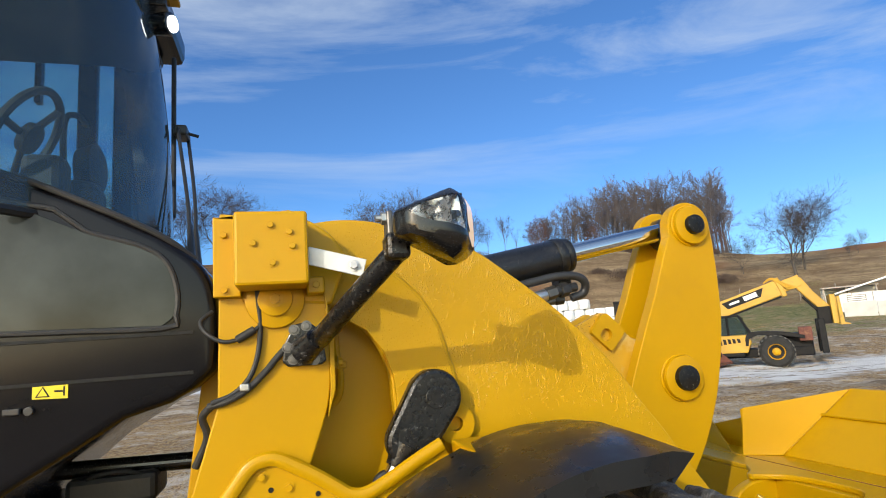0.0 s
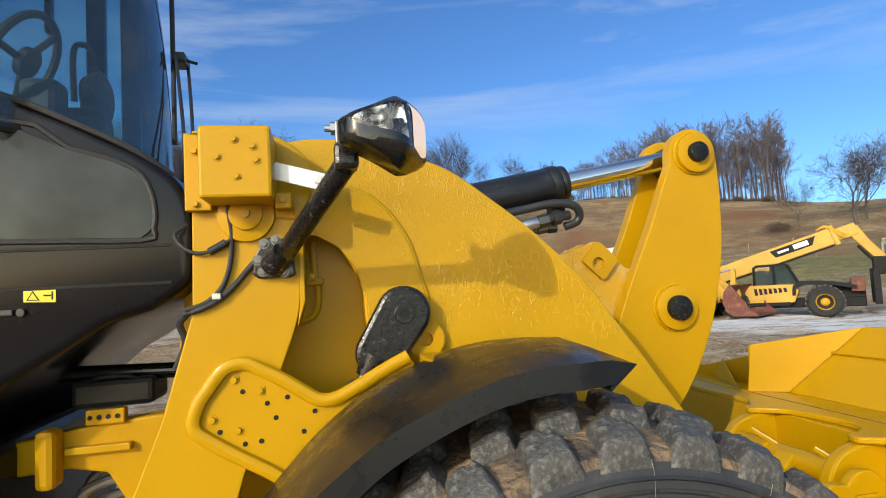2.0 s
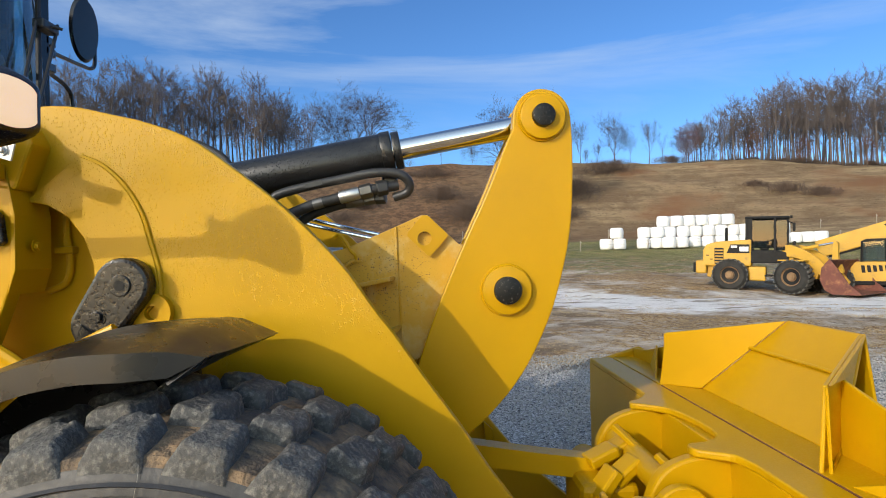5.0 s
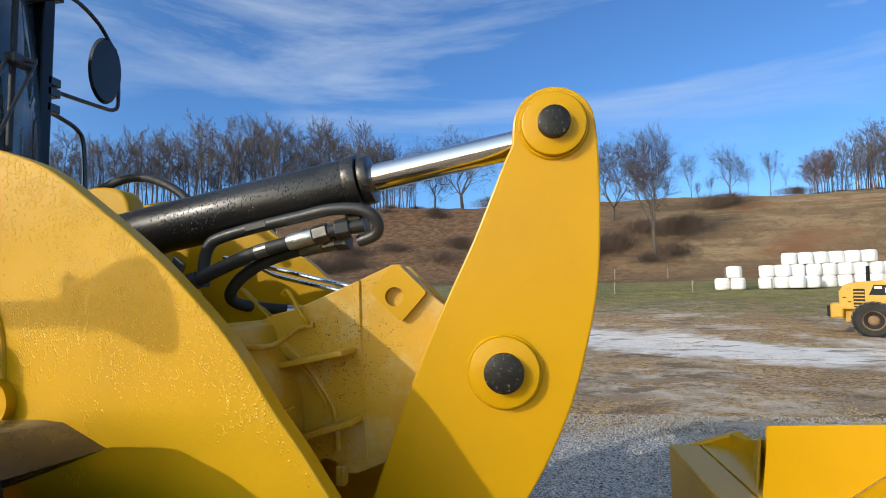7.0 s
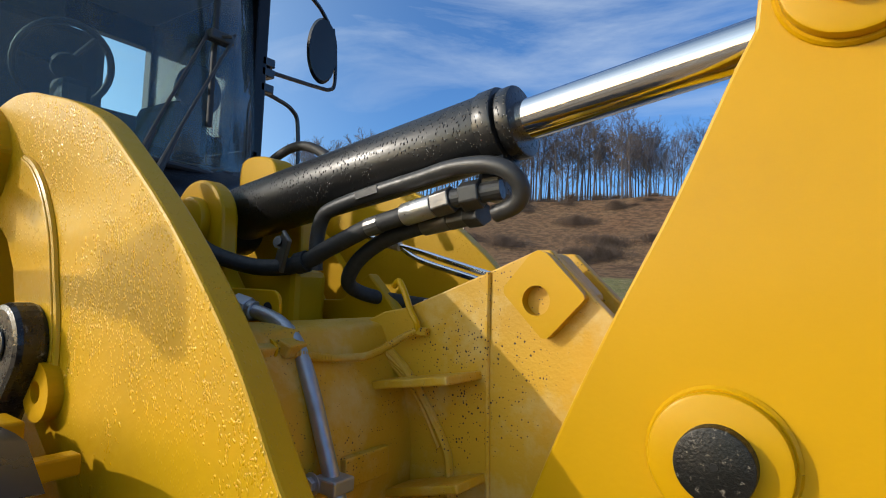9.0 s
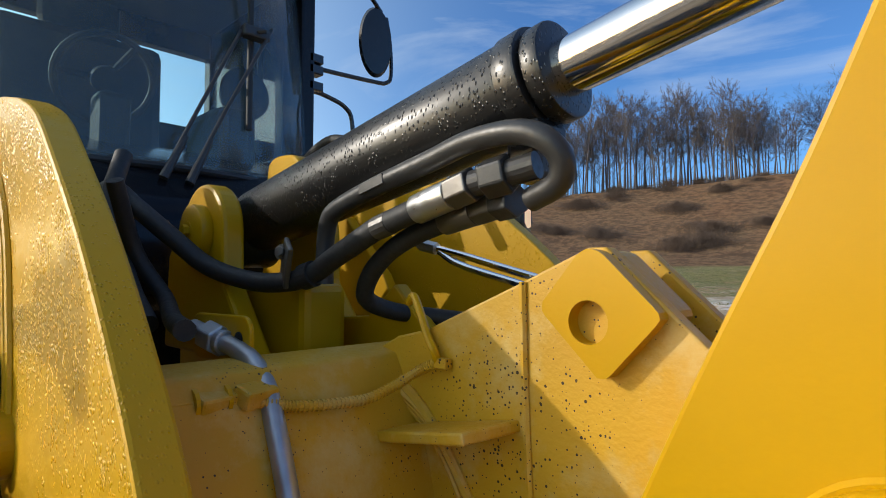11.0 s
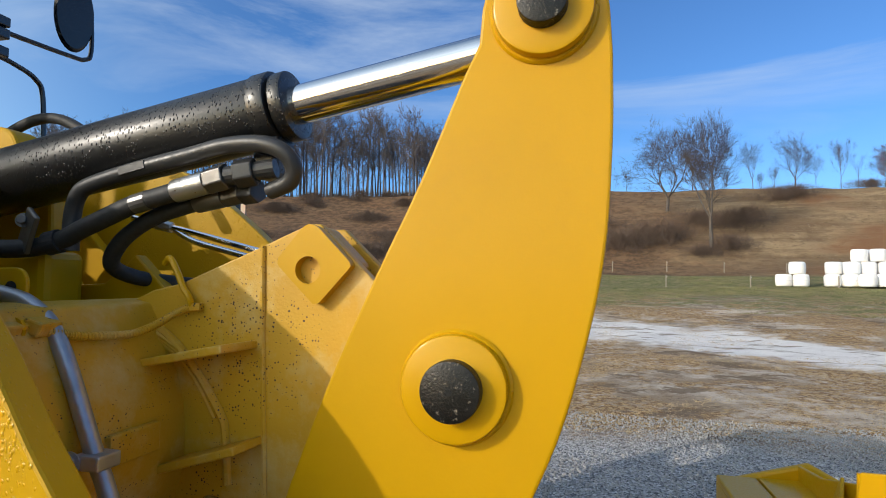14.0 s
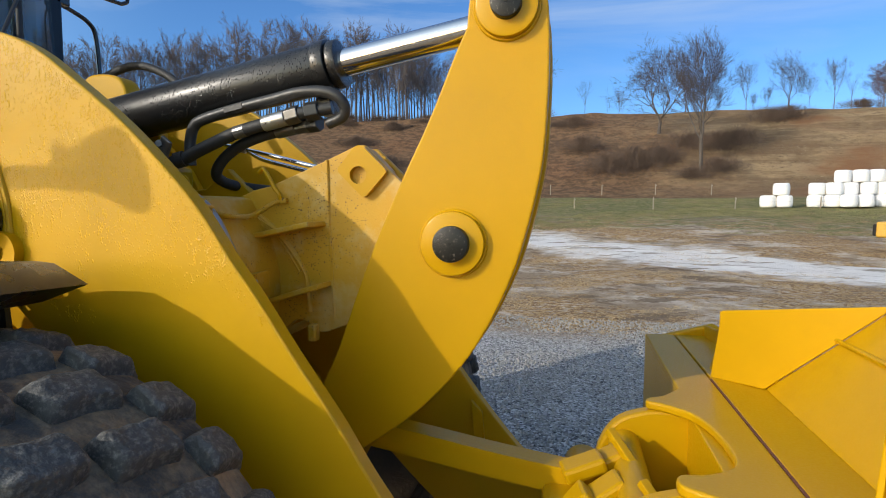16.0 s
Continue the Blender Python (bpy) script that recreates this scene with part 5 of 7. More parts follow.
def fender():
    prof = flat([(-2.0, 0.89), (-1.9, 1.06), (-1.75, 1.28), (-1.6, 1.446), (-1.5, 1.53), (-1.39, 1.598), (-1.2, 1.673), (-1.08, 1.698), (-1.0, 1.703), (-0.96, 1.703)], 5)
    line = [(x, z, -1.05, 0.034 + 0.088 - 0.036 * smooth_step(1.35, 1.68, z)) for x, z in prof]
    line = line[:-2] + [(-0.93, 1.704, -1.04, 0.085), (-0.885, 1.700, -1.02, 0.082)]
    bm = bmesh.new()
    rows = []
    for x, z, out, low in line:                            # the lip runs in a slant to the pointed front end
        wide = -0.535 - out
        rows.append([bm.verts.new((x, y, zz)) for y, zz in ((-0.535, z - 0.018), (-0.50 - 0.45 * wide, z - 0.004), (-0.50 - 0.84 * wide, z - 0.014 * wide / 0.5), (-0.50 - 0.984 * wide, z - 0.027), (out, z - 0.034), (out - 0.004, z - low))])
    # blunt beak: the top folds down to the front edge and back under it
    ys = (-0.548, -0.70, -0.90, -0.97, -1.0, -1.005)
    rows.append([bm.verts.new((-0.795 - 0.07 * (-0.548 - y), y, 1.646 + 0.02 * (-0.548 - y))) for y in ys])
    rows.append([bm.verts.new((-0.89, y - 0.02, 1.61)) for y in ys])
    for a, b in zip(rows, rows[1:]):
        for k in range(5):
            bm.faces.new((a[k], b[k], b[k + 1], a[k + 1]))
    bmesh.ops.recalc_face_normals(bm, faces=bm.faces)
    bmesh.ops.solidify(bm, geom=bm.faces[:], thickness=-0.010)
    ob = part("fender", bm, FENDER, loader, "scuffed black rubber fender", smooth=True)
    part("edge_bead", tube([(x, -1.046, z - 0.032) for x, z in prof], 0.005, 6), FENDER, ob, smooth=True)
    liner = [(x, z - 0.03) for x, z in prof if x < -1.0]
    part("splash_liner", plate(liner + [(-1.0, 1.52), (-1.2, 1.44), (-1.45, 1.25), (-1.62, 0.95), (-1.66, 0.7), (-2.0, 0.7)], -0.565, -0.550, 0.0), FENDER, ob, "black inner splash guard")
    part("stay", box((-1.25, -0.80, 1.60), (-1.15, -0.44, 1.66), 0.006), YELLOW, ob)
    part("stay", box((-1.04, -0.58, 1.58), (-1.0, -0.40, 1.62), 0.006), YELLOW, ob)


fender()


# ---- cab and rear frame ----
def cab():
    cab_ob = part("cab", box((-3.7, -0.52, 3.62), (-2.25, 1.08, 3.78), 0.04), CAB_PAINT, loader, "black cab with tinted wraparound windscreen")
    # lower cowl under the windscreen
    cowl_line = [(-3.7, 2.62), (-2.75, 2.60), (-2.499, 2.533), (-2.286, 2.442), (-2.10, 2.345)] + flat([(-2.05, 2.31), (-1.985, 2.255), (-1.945, 2.18), (-1.932, 2.087), (-1.938, 1.95), (-1.96, 1.915)], 4) + \
        [(-2.001, 1.882), (-2.061, 1.848), (-2.182, 1.815), (-2.296, 1.746), (-2.46, 1.654), (-2.7, 1.45), (-3.7, 1.45)]
    bm = plate(cowl_line, -0.40, 0.92, 0.0)
    bmesh.ops.bevel(bm, geom=[e for e in bm.edges if abs(e.verts[0].co.y - e.verts[1].co.y) < 0.001 and e.calc_face_angle(0) > 1], offset=0.035, segments=4, profile=0.5, affect="EDGES", clamp_overlap=True)
    cowl = part("cowl", bm, CAB_PAINT, cab_ob, "glossy black lower cab panel", smooth=True)
    part("lower_window", plate([(-3.4, 2.46), (-2.495, 2.445), (-2.284, 2.348)] + flat([(-2.15, 2.305), (-2.08, 2.26), (-2.05, 2.18), (-2.052, 2.10), (-2.085, 2.068)], 4) + [(-2.479, 2.078), (-3.4, 2.08)], -0.408, -0.3985, 0.002), DARK_GLASS, cowl, "dark rounded lower side window")
    rim = [(-3.4, 2.465), (-2.495, 2.45), (-2.284, 2.353), (-2.15, 2.31), (-2.078, 2.263), (-2.046, 2.18), (-2.048, 2.098), (-2.083, 2.062), (-2.479, 2.072), (-3.4, 2.074)]
    part("window_seal", tube([(x, -0.402, z) for x, z in rim], 0.009, 8, 3), HOSE, cowl, smooth=True)
    for z in (2.046, 1.93):
        part("seam", box((-3.4, -0.4045, z - 0.005), (-2.0, -0.398, z + 0.005), 0.001), HOLE, cowl)
    part("belt_seal", tube([(-3.4, -0.40, 2.60), (-2.75, -0.40, 2.585), (-2.49, -0.40, 2.525), (-2.28, -0.40, 2.435), (-2.10, -0.39, 2.345), (-2.0, -0.36, 2.27)], 0.010, 8), HOSE, cowl, smooth=True)
    sign = part("warning_label", plate([(-2.405, 1.892), (-2.320, 1.888), (-2.320, 1.926), (-2.405, 1.930)], -0.4035, -0.399, 0.0), LABEL_YELLOW, cowl, "yellow warning label with triangle")
    part("triangle", plate([(-2.398, 1.896), (-2.362, 1.895), (-2.380, 1.924)], -0.4045, -0.4033, 0.0), HOLE, sign)
    part("triangle_field", plate([(-2.392, 1.899), (-2.368, 1.898), (-2.380, 1.919)], -0.4055, -0.4044, 0.0), LABEL_YELLOW, sign)
    part("pictogram", plate([(-2.352, 1.907), (-2.332, 1.906), (-2.332, 1.911), (-2.352, 1.912)], -0.4045, -0.4033, 0.0), HOLE, sign)
    part("pictogram", plate([(-2.331, 1.896), (-2.327, 1.896), (-2.327, 1.921), (-2.331, 1.921)], -0.4045, -0.4033, 0.0), HOLE, sign)
    part("latch", box((-2.47, -0.412, 1.855), (-2.43, -0.398, 1.872), 0.003), PIPE_BLACK, cowl)
    part("latch", rod((-2.41, -0.40, 1.862), (-2.41, -0.412, 1.862), 0.012, seg=16, bevel=0.002), PIPE_BLACK, cowl)

    # wraparound windscreen
    def screen(y, z):
        k = (y - 0.27) / 0.77
        return Vector((-2.185 - 0.32 * k * k - 0.10 * ((z - 2.45) / 1.15) ** 2, y, z))
    bm = bmesh.new()
    grid = [[bm.verts.new(screen(-0.49 + 1.52 * i / 28, 2.40 + 1.24 * j / 8)) for i in range(29)] for j in range(9)]
    for a, b in zip(grid, grid[1:]):
        for k in range(28):
            bm.faces.new((a[k], a[k + 1], b[k + 1], b[k]))
    glass_ob = part("windscreen", bm, GLASS, cab_ob, "tinted curved windscreen", smooth=True)
    glass_ob.visible_shadow = False
    part("windscreen_seal", tube([screen(-0.49 + 1.52 * i / 14, 2.41) for i in range(15)], 0.016, 8, 1, False), HOSE, cab_ob, smooth=True)
    part("header", tube([screen(-0.49 + 1.52 * i / 14, 3.63) + Vector((-0.02, 0, 0)) for i in range(15)], 0.05, 8, 1, False), CAB_PAINT, cab_ob, smooth=True)
    for y0, y1 in ((-0.53, -0.48), (1.0, 1.085)):
        part("pillar", box((-2.60, y0, 2.50), (-2.50, y1, 3.66), 0.012), CAB_PAINT, cab_ob)
    for x in (-2.72, -3.65):
        for y0, y1 in ((-0.52, -0.46), (1.0, 1.06)):
            part("pillar", box((x - 0.05, y0, 2.4), (x + 0.04, y1, 3.66), 0.01), CAB_PAINT, cab_ob)
    for y in (-0.5, 1.03):
        pane = part("side_window", box((-3.6, y - 0.004, 2.6), (-2.6, y + 0.004, 3.62), 0.0), GLASS, cab_ob)
        pane.visible_shadow = False
        part("sill", box((-3.7, y - 0.03, 2.5), (-3.0 if y < 0 else -2.5, y + 0.03, 2.64), 0.01), CAB_PAINT, cab_ob)
    part("window_bar", box((-2.97, 1.0, 3.35), (-2.94, 1.05, 3.62), 0.004), CAB_PAINT, cab_ob)
    for lo, hi in (((-3.70, -0.5, 2.5), (-3.62, 1.05, 2.95)), ((-3.70, -0.5, 3.42), (-3.62, 1.05, 3.66)), ((-3.70, 0.2, 2.9), (-3.62, 0.3, 3.45))):
        part("rear_wall", box(lo, hi, 0.01), CAB_PAINT, cab_ob)
    part("roof_lining", box((-3.6, -0.45, 3.56), (-2.35, 1.0, 3.62), 0.02), TRIM, cab_ob)
    # inside
    wheel_c, tilt = Vector((-2.66, 0.14, 2.84)), Matrix.Rotation(radians(-62), 3, "Y")
    ring_pts = [wheel_c + tilt @ Vector((0.19 * math.cos(a), 0.19 * math.sin(a), 0)) for a in [2 * math.pi * k / 30 for k in range(31)]]
    sw = part("steering_wheel", tube(ring_pts, 0.016, 8, 1, False), TRIM, cab_ob, smooth=True)
    part("hub", rod(wheel_c, wheel_c + tilt @ Vector((0, 0, -0.03)), 0.06, seg=24), TRIM, sw)
    for a in (30, 150, 270):
        part("spoke", rod(wheel_c, wheel_c + tilt @ Vector((0.19 * math.cos(radians(a)), 0.19 * math.sin(radians(a)), 0)), 0.014, seg=8), TRIM, sw)
    part("column", box((-2.66, 0.08, 2.3), (-2.52, 0.21, 2.76), 0.03), TRIM, cab_ob)
    part("dashboard", box((-2.45, -0.2, 2.3), (-2.28, 0.8, 2.46), 0.04), TRIM, cab_ob)
    seat = part("seat", box((-3.35, -0.1, 2.45), (-2.85, 0.42, 2.62), 0.05), TRIM, cab_ob)
    part("backrest", box((-3.50, -0.18, 2.55), (-3.34, 0.62, 3.30), 0.06), TRIM, seat)
    part("headrest", box((-3.48, 0.02, 3.28), (-3.36, 0.40, 3.50), 0.05), TRIM, seat)
    part("console", box((-2.95, 0.58, 2.5), (-2.55, 0.80, 2.82), 0.06), TRIM, cab_ob)
    part("joystick", tube([(-2.66, 0.68, 2.8), (-2.65, 0.69, 2.9), (-2.63, 0.69, 2.98)], 0.018, 8), TRIM, cab_ob)
    part("monitor", lathe([(-0.05, 0.02), (-0.045, 0.1), (0.03, 0.13), (0.05, 0.09)], (-2.62, 0.74, 2.90), "x", 24), TRIM, cab_ob, smooth=True)
    part("grab_rail", tube([(-2.70, 0.95, 3.2), (-2.74, 0.93, 3.25), (-2.80, 0.93, 3.22), (-2.80, 0.93, 2.95)], 0.016, 8), TRIM, cab_ob, smooth=True)
    part("floor", box((-3.65, -0.37, 2.3), (-2.5, 0.88, 2.4), 0.01), TRIM, cab_ob)
    # wipers
    wiper = part("wiper", tube([(-2.10, 0.19, 2.37), (-2.12, 0.30, 2.60), (-2.19, 0.50, 2.99), (-2.20, 0.53, 3.05)], 0.008, 8), PIPE_BLACK, cab_ob, smooth=True)
    part("arm", tube([(-2.09, 0.28, 2.36), (-2.11, 0.42, 2.65), (-2.17, 0.63, 3.03), (-2.18, 0.65, 3.07)], 0.008, 8), PIPE_BLACK, wiper, smooth=True)
    part("arm_cover", rod((-2.09, 0.185, 2.35), (-2.11, 0.27, 2.52), 0.018, 0.010, seg=10), PIPE_BLACK, wiper)
    part("arm_cover", rod((-2.08, 0.275, 2.34), (-2.10, 0.36, 2.52), 0.018, 0.010, seg=10), PIPE_BLACK, wiper)
    part("bracket", box((-2.22, 0.52, 3.01), (-2.16, 0.64, 3.06), 0.01), PIPE_BLACK, wiper)
    part("blade", box((-2.235, 0.565, 2.62), (-2.215, 0.59, 3.42), 0.006), HOSE, wiper)
    part("spindle", rod((-2.20, 0.56, 3.04), (-2.12, 0.60, 3.03), 0.008, seg=8), PIPE_BLACK, wiper)
    # roof lamp
    lamp = part("roof_lamp", rod((-2.26, 0.30, 3.43), (-2.18, 0.27, 3.42), 0.046, 0.052, seg=24, bevel=0.008), BLACK_SHINY, cab_ob, "black round roof lamp, lit", smooth=True)
    part("lens", rod((-2.18, 0.27, 3.42), (-2.172, 0.267, 3.419), 0.036, seg=24), LIT, lamp, "glowing white lens")
    part("bracket", box((-2.28, 0.26, 3.50), (-2.20, 0.34, 3.62), 0.008), BLACK_SHINY, lamp)
    part("trim", box((-2.26, 0.25, 3.555), (-2.16, 0.36, 3.575), 0.004), YELLOW, lamp)
    # mirror and rails on the far side
    mirror = part("mirror", lathe([(-0.03, 0.02), (-0.028, 0.10), (0.0, 0.125), (0.022, 0.115), (0.026, 0.02)], (0, 0, 0), "x", 32), BLACK_SHINY, cab_ob, "black oval rear view mirror", smooth=True)
    mirror.matrix_basis = pose(-2.60, 1.575, 3.42, 0, 0, -18) @ Matrix.Diagonal((1, 0.85, 1.75, 1))
    for pts in ([(-2.55, 1.08, 3.125), (-2.57, 1.25, 3.14), (-2.60, 1.58, 3.175), (-2.60, 1.66, 3.19), (-2.60, 1.70, 3.24), (-2.60, 1.695, 3.42), (-2.60, 1.66, 3.60)],
                [(-2.55, 1.08, 3.70), (-2.57, 1.3, 3.74), (-2.59, 1.5, 3.70), (-2.60, 1.62, 3.62)],
                [(-2.54, 1.08, 2.995), (-2.55, 1.2, 2.985), (-2.55, 1.32, 2.95), (-2.55, 1.37, 2.86), (-2.54, 1.38, 2.5), (-2.54, 1.38, 2.1)]):
        part("rail", tube(pts, 0.013, 10), BLACK_SHINY, cab_ob, smooth=True)
    for z in (3.10, 3.16, 3.01, 3.66):
        part("hinge", box((-2.57, 1.05, z - 0.025), (-2.50, 1.14, z + 0.025), 0.006), BLACK_SHINY, cab_ob)
    # rear frame, hitch and steering cylinder
    part("steering_cylinder", rod((-3.0, 0.1, 1.64), (-2.0, 0.1, 1.605), 0.03, seg=20), BLACK_SHINY, loader)
    hitch_ob = part("hitch", plate([(-2.9, 1.40), (-2.52, 1.44), (-2.30, 1.475), (-2.10, 1.49), (-2.05, 1.40), (-2.15, 1.05), (-2.19, 0.9), (-2.22, 1.2), (-2.28, 1.31), (-2.40, 1.335), (-2.9, 1.30)], -0.14, -0.06, 0.01), YELLOW, loader, "yellow steel hitch plate")
    part("stop", box((-2.47, -0.22, 1.29), (-2.41, -0.13, 1.48), 0.02), YELLOW, hitch_ob)
    part("rib", box((-2.40, -0.17, 1.385), (-2.20, -0.13, 1.41), 0.004, m=Matrix.Identity(4)), YELLOW, hitch_ob)
    part("bracket", box((-2.34, -0.16, 1.475), (-2.22, -0.12, 1.525), 0.004), YELLOW, hitch_ob)
    for k in range(4):
        part("bracket_hole", rod((-2.325 + k * 0.028, -0.161, 1.50), (-2.325 + k * 0.028, -0.163, 1.50), 0.008, seg=10), HOLE, hitch_ob)
    part("hitch_plate", box((-2.9, -0.1, 0.6), (-2.0, 0.5, 0.75), 0.02), YELLOW, loader)
    part("rear_frame", box((-3.7, -0.35, 0.7), (-2.55, 0.75, 1.46), 0.04), CAB_PAINT, loader)
    block = part("valve_block", box((-2.46, 0.02, 1.50), (-2.18, 0.22, 1.60), 0.02), PIPE_BLACK, loader)
    for y, z in ((0.0, 1.12), (0.06, 1.05), (0.1, 1.15), (0.02, 1.0)):
        fit_ob = part("hydraulic_fitting", rod((-2.48, y, z - 0.09), (-2.44, y, z + 0.05), 0.028, seg=6, bevel=0.004), STEEL, loader, "zinc plated hose fitting")
        part("hose", tube([(-2.44, y, z + 0.04), (-2.40, y, z + 0.1), (-2.32, y, z + 0.13), (-2.2, y, z + 0.15)], 0.02, 10), STEEL, fit_ob, smooth=True)
    part("cable", tube([(-2.36, 0.1, 1.58), (-2.40, 0.05, 1.59), (-2.36, 0.0, 1.61), (-2.28, 0.02, 1.61), (-2.2, 0.05, 1.58)], 0.008, 8), HOSE, loader, smooth=True)


cab()


# ---- bucket ----
def bucket():
    bc = 0.165                                             # the bucket's own middle
    y0, y1 = 2 * bc - 1.60, 1.60
    def other(p):
        return (p[0], 2 * bc - p[1], p[2])
    def facets(polys, t=0.014, bevel=0.004):
        bm = bmesh.new()
        for poly in polys:
            bm.faces.new([bm.verts.new(p) for p in poly])
        bmesh.ops.remove_doubles(bm, verts=bm.verts, dist=0.001)
        bmesh.ops.recalc_face_normals(bm, faces=bm.faces)
        bmesh.ops.solidify(bm, geom=bm.faces[:], thickness=t)
        bevel_sharp(bm, bevel, 2)
        return bm
    shell = [(1.30, 1.112), (0.776, 1.112), (0.775, 0.8), (0.775, 0.5), (0.82, 0.25), (0.95, 0.06), (2.15, 0.03), (2.15, 0.06), (0.97, 0.09), (0.85, 0.27), (0.81, 0.5), (0.81, 0.8), (0.81, 1.08), (1.30, 1.082)]
    b = part("bucket", plate(shell, y0, y1, 0.006), YELLOW, loader, "clean yellow bucket lowered to the ground")
    for y in (y0, y1):
        part("side_plate", plate([(0.79, 1.06), (0.83, 1.125), (1.12, 1.21), (1.5, 1.0), (2.2, 0.1), (2.15, 0.03), (0.95, 0.05), (0.80, 0.3), (0.775, 0.8)], y - 0.02, y + 0.02, 0.012), YELLOW, b)
    # flat band along the back, drawn out into the hinge ears, with the joint line of two plates
    rear = [(0.772, 1.58), (0.771, 0.66)] + flat([(0.77, 0.60), (0.70, 0.50), (0.645, 0.465), (0.635, 0.42), (0.68, 0.40), (0.76, 0.33), (0.80, 0.22), (0.815, 0.06), (0.80, -0.06), (0.72, -0.13), (0.645, -0.15), (0.635, -0.21), (0.69, -0.25), (0.75, -0.29), (0.771, -0.38)], 4) + [(0.771, -0.60), (0.772, -1.22)]
    bm = bmesh.new()
    bm.faces.new([bm.verts.new((x, y, 1.142)) for x, y in rear + [(0.922, -1.22), (0.922, 1.58)]])
    bmesh.ops.recalc_face_normals(bm, faces=bm.faces)
    bmesh.ops.solidify(bm, geom=bm.faces[:], thickness=0.030)
    bevel_sharp(bm, 0.012, 3)
    part("band_plate", bm, YELLOW, b)
    part("band_plate", box((0.928, -1.22, 1.112), (1.20, 1.58, 1.143), 0.003), YELLOW, b)
    part("joint_line", box((0.921, -0.75, 1.11), (0.929, 0.76, 1.1415), 0.0), RUST, b)
    # spill guard: folded plates, the middle one leaning forward
    A, B, C, D = (0.968, 0.785, 1.420), (1.39, 0.40, 1.520), (0.968, 0.80, 1.140), (1.095, 0.655, 1.145)
    va, vb = Vector(B) - Vector(A), Vector(D) - Vector(A)
    flat_n = va.cross(vb)
    C = (A[0] - (flat_n.y * (C[1] - A[1]) + flat_n.z * (C[2] - A[2])) / flat_n.x, C[1], C[2])
    W, W2, W3 = (1.13, 0.64, 1.41), (1.09, 1.36, 1.225), (1.09, 1.59, 1.20)
    guard = part("spill_guard", facets([(D, other(D), other(B), B)]), YELLOW, b, "yellow spill guard of folded plates")
    for f in (lambda p: p, other):
        part("facet_plate", facets([(f(A), f(B), f(D), f(C))]), YELLOW, guard)
        part("cap_plate", facets([(f(A), f(B), f(W))]), YELLOW, guard)
        part("wing_wall", facets([(f(W), f(W2), f(W3), f((1.09, 1.59, 1.13)), f((1.13, 0.62, 1.13)))]), YELLOW, guard)
        part("gusset", facets([(f((0.96, 0.90, 1.14)), f((1.09, 1.30, 1.14)), f((1.09, 1.20, 1.28)))], 0.012), YELLOW, guard)
        part("weld_bead", tube([f((0.962, 0.788, 1.415)), f((0.962, 0.795, 1.28)), f((0.962, 0.802, 1.142))], 0.006, 6), YELLOW, guard, smooth=True)
        part("weld_bead", tube([f((0.965, 0.80, 1.148)), f((1.03, 0.73, 1.15)), f((1.09, 0.66, 1.15))], 0.005, 6), YELLOW, guard, smooth=True)
    part("ridge", tube([(1.262, 0.51, 1.378), (1.262, 0.2, 1.378), (1.262, -0.17, 1.378)], 0.009, 6), YELLOW, guard)
    part("back_wall", facets([(B, other(B), (1.45, other(B)[1], 1.13), (1.45, B[1], 1.13))]), YELLOW, guard)
    # hinge ears
    ear_line = [(0.80, 1.112)] + flat([(0.72, 1.112), (0.63, 1.105), (0.53, 1.06), (0.47, 0.96), (0.45, 0.82), (0.45, 0.6)], 5) + [(0.44, 0.3), (0.62, 0.25), (0.70, 0.6), (0.86, 1.0)]
    for yc in (-0.17, 0.45):
        part("hinge_ear", plate(ear_line, yc - 0.04, yc + 0.02, 0.012), YELLOW, b)
    part("cross_pipe", rod((0.56, -0.2, 0.98), (0.56, 0.43, 0.98), 0.055, seg=28), YELLOW, b, smooth=True)
    front = part("coupler_plate", plate([(0.30, 0.93), (0.40, 1.0)] + arc(0.56, 0.94, 0.10, 150, -20, 12) + [(0.66, 0.75), (0.62, 0.5), (0.50, 0.4), (0.34, 0.55)], -0.30, -0.255, 0.008), YELLOW, loader, "yellow quick coupler side plate")
    part("pin_hole", rod((0.43, -0.302, 0.75), (0.43, -0.306, 0.75), 0.045, seg=24), HOLE, front)
    part("weld_cross", box((0.50, -0.315, 0.935), (0.60, -0.30, 0.95), 0.003), YELLOW, front)
    flap = part("lock_flap", holed_plate([(0.50, 0.87), (0.56, 0.925), (0.70, 0.935), (0.74, 0.90), (0.72, 0.72), (0.66, 0.48), (0.50, 0.48), (0.465, 0.68)], (0.585, 0.69), 0.045, -0.355, -0.31, 64), YELLOW, loader, "yellow locking flap with a hole")
        # coupler body between the ears
    cp = part("quick_coupler", box((0.28, 0.0, 0.55), (0.52, 0.30, 0.93), 0.03), YELLOW, loader, "yellow quick coupler between the bucket ears")
    for (x, y, z, ry) in ((0.47, 0.05, 0.97, 35), (0.41, 0.17, 0.99, 20), (0.38, 0.02, 0.93, 50), (0.50, 0.23, 1.0, 25)):
        part("lug", box((-0.07, -0.05, -0.025), (0.07, 0.05, 0.025), 0.012, m=pose(x, y, z, 0, -ry, 12)), YELLOW, cp)
    part("latch_bar", box((-0.015, -0.07, -0.012), (0.015, 0.07, 0.012), 0.004, m=pose(0.53, 0.2, 1.055, 30, 0, 35)), YELLOW, cp)
    part("latch_bar", box((-0.015, -0.07, -0.012), (0.015, 0.07, 0.012), 0.004, m=pose(0.60, -0.10, 1.03, 30, 0, 35)), YELLOW, cp)
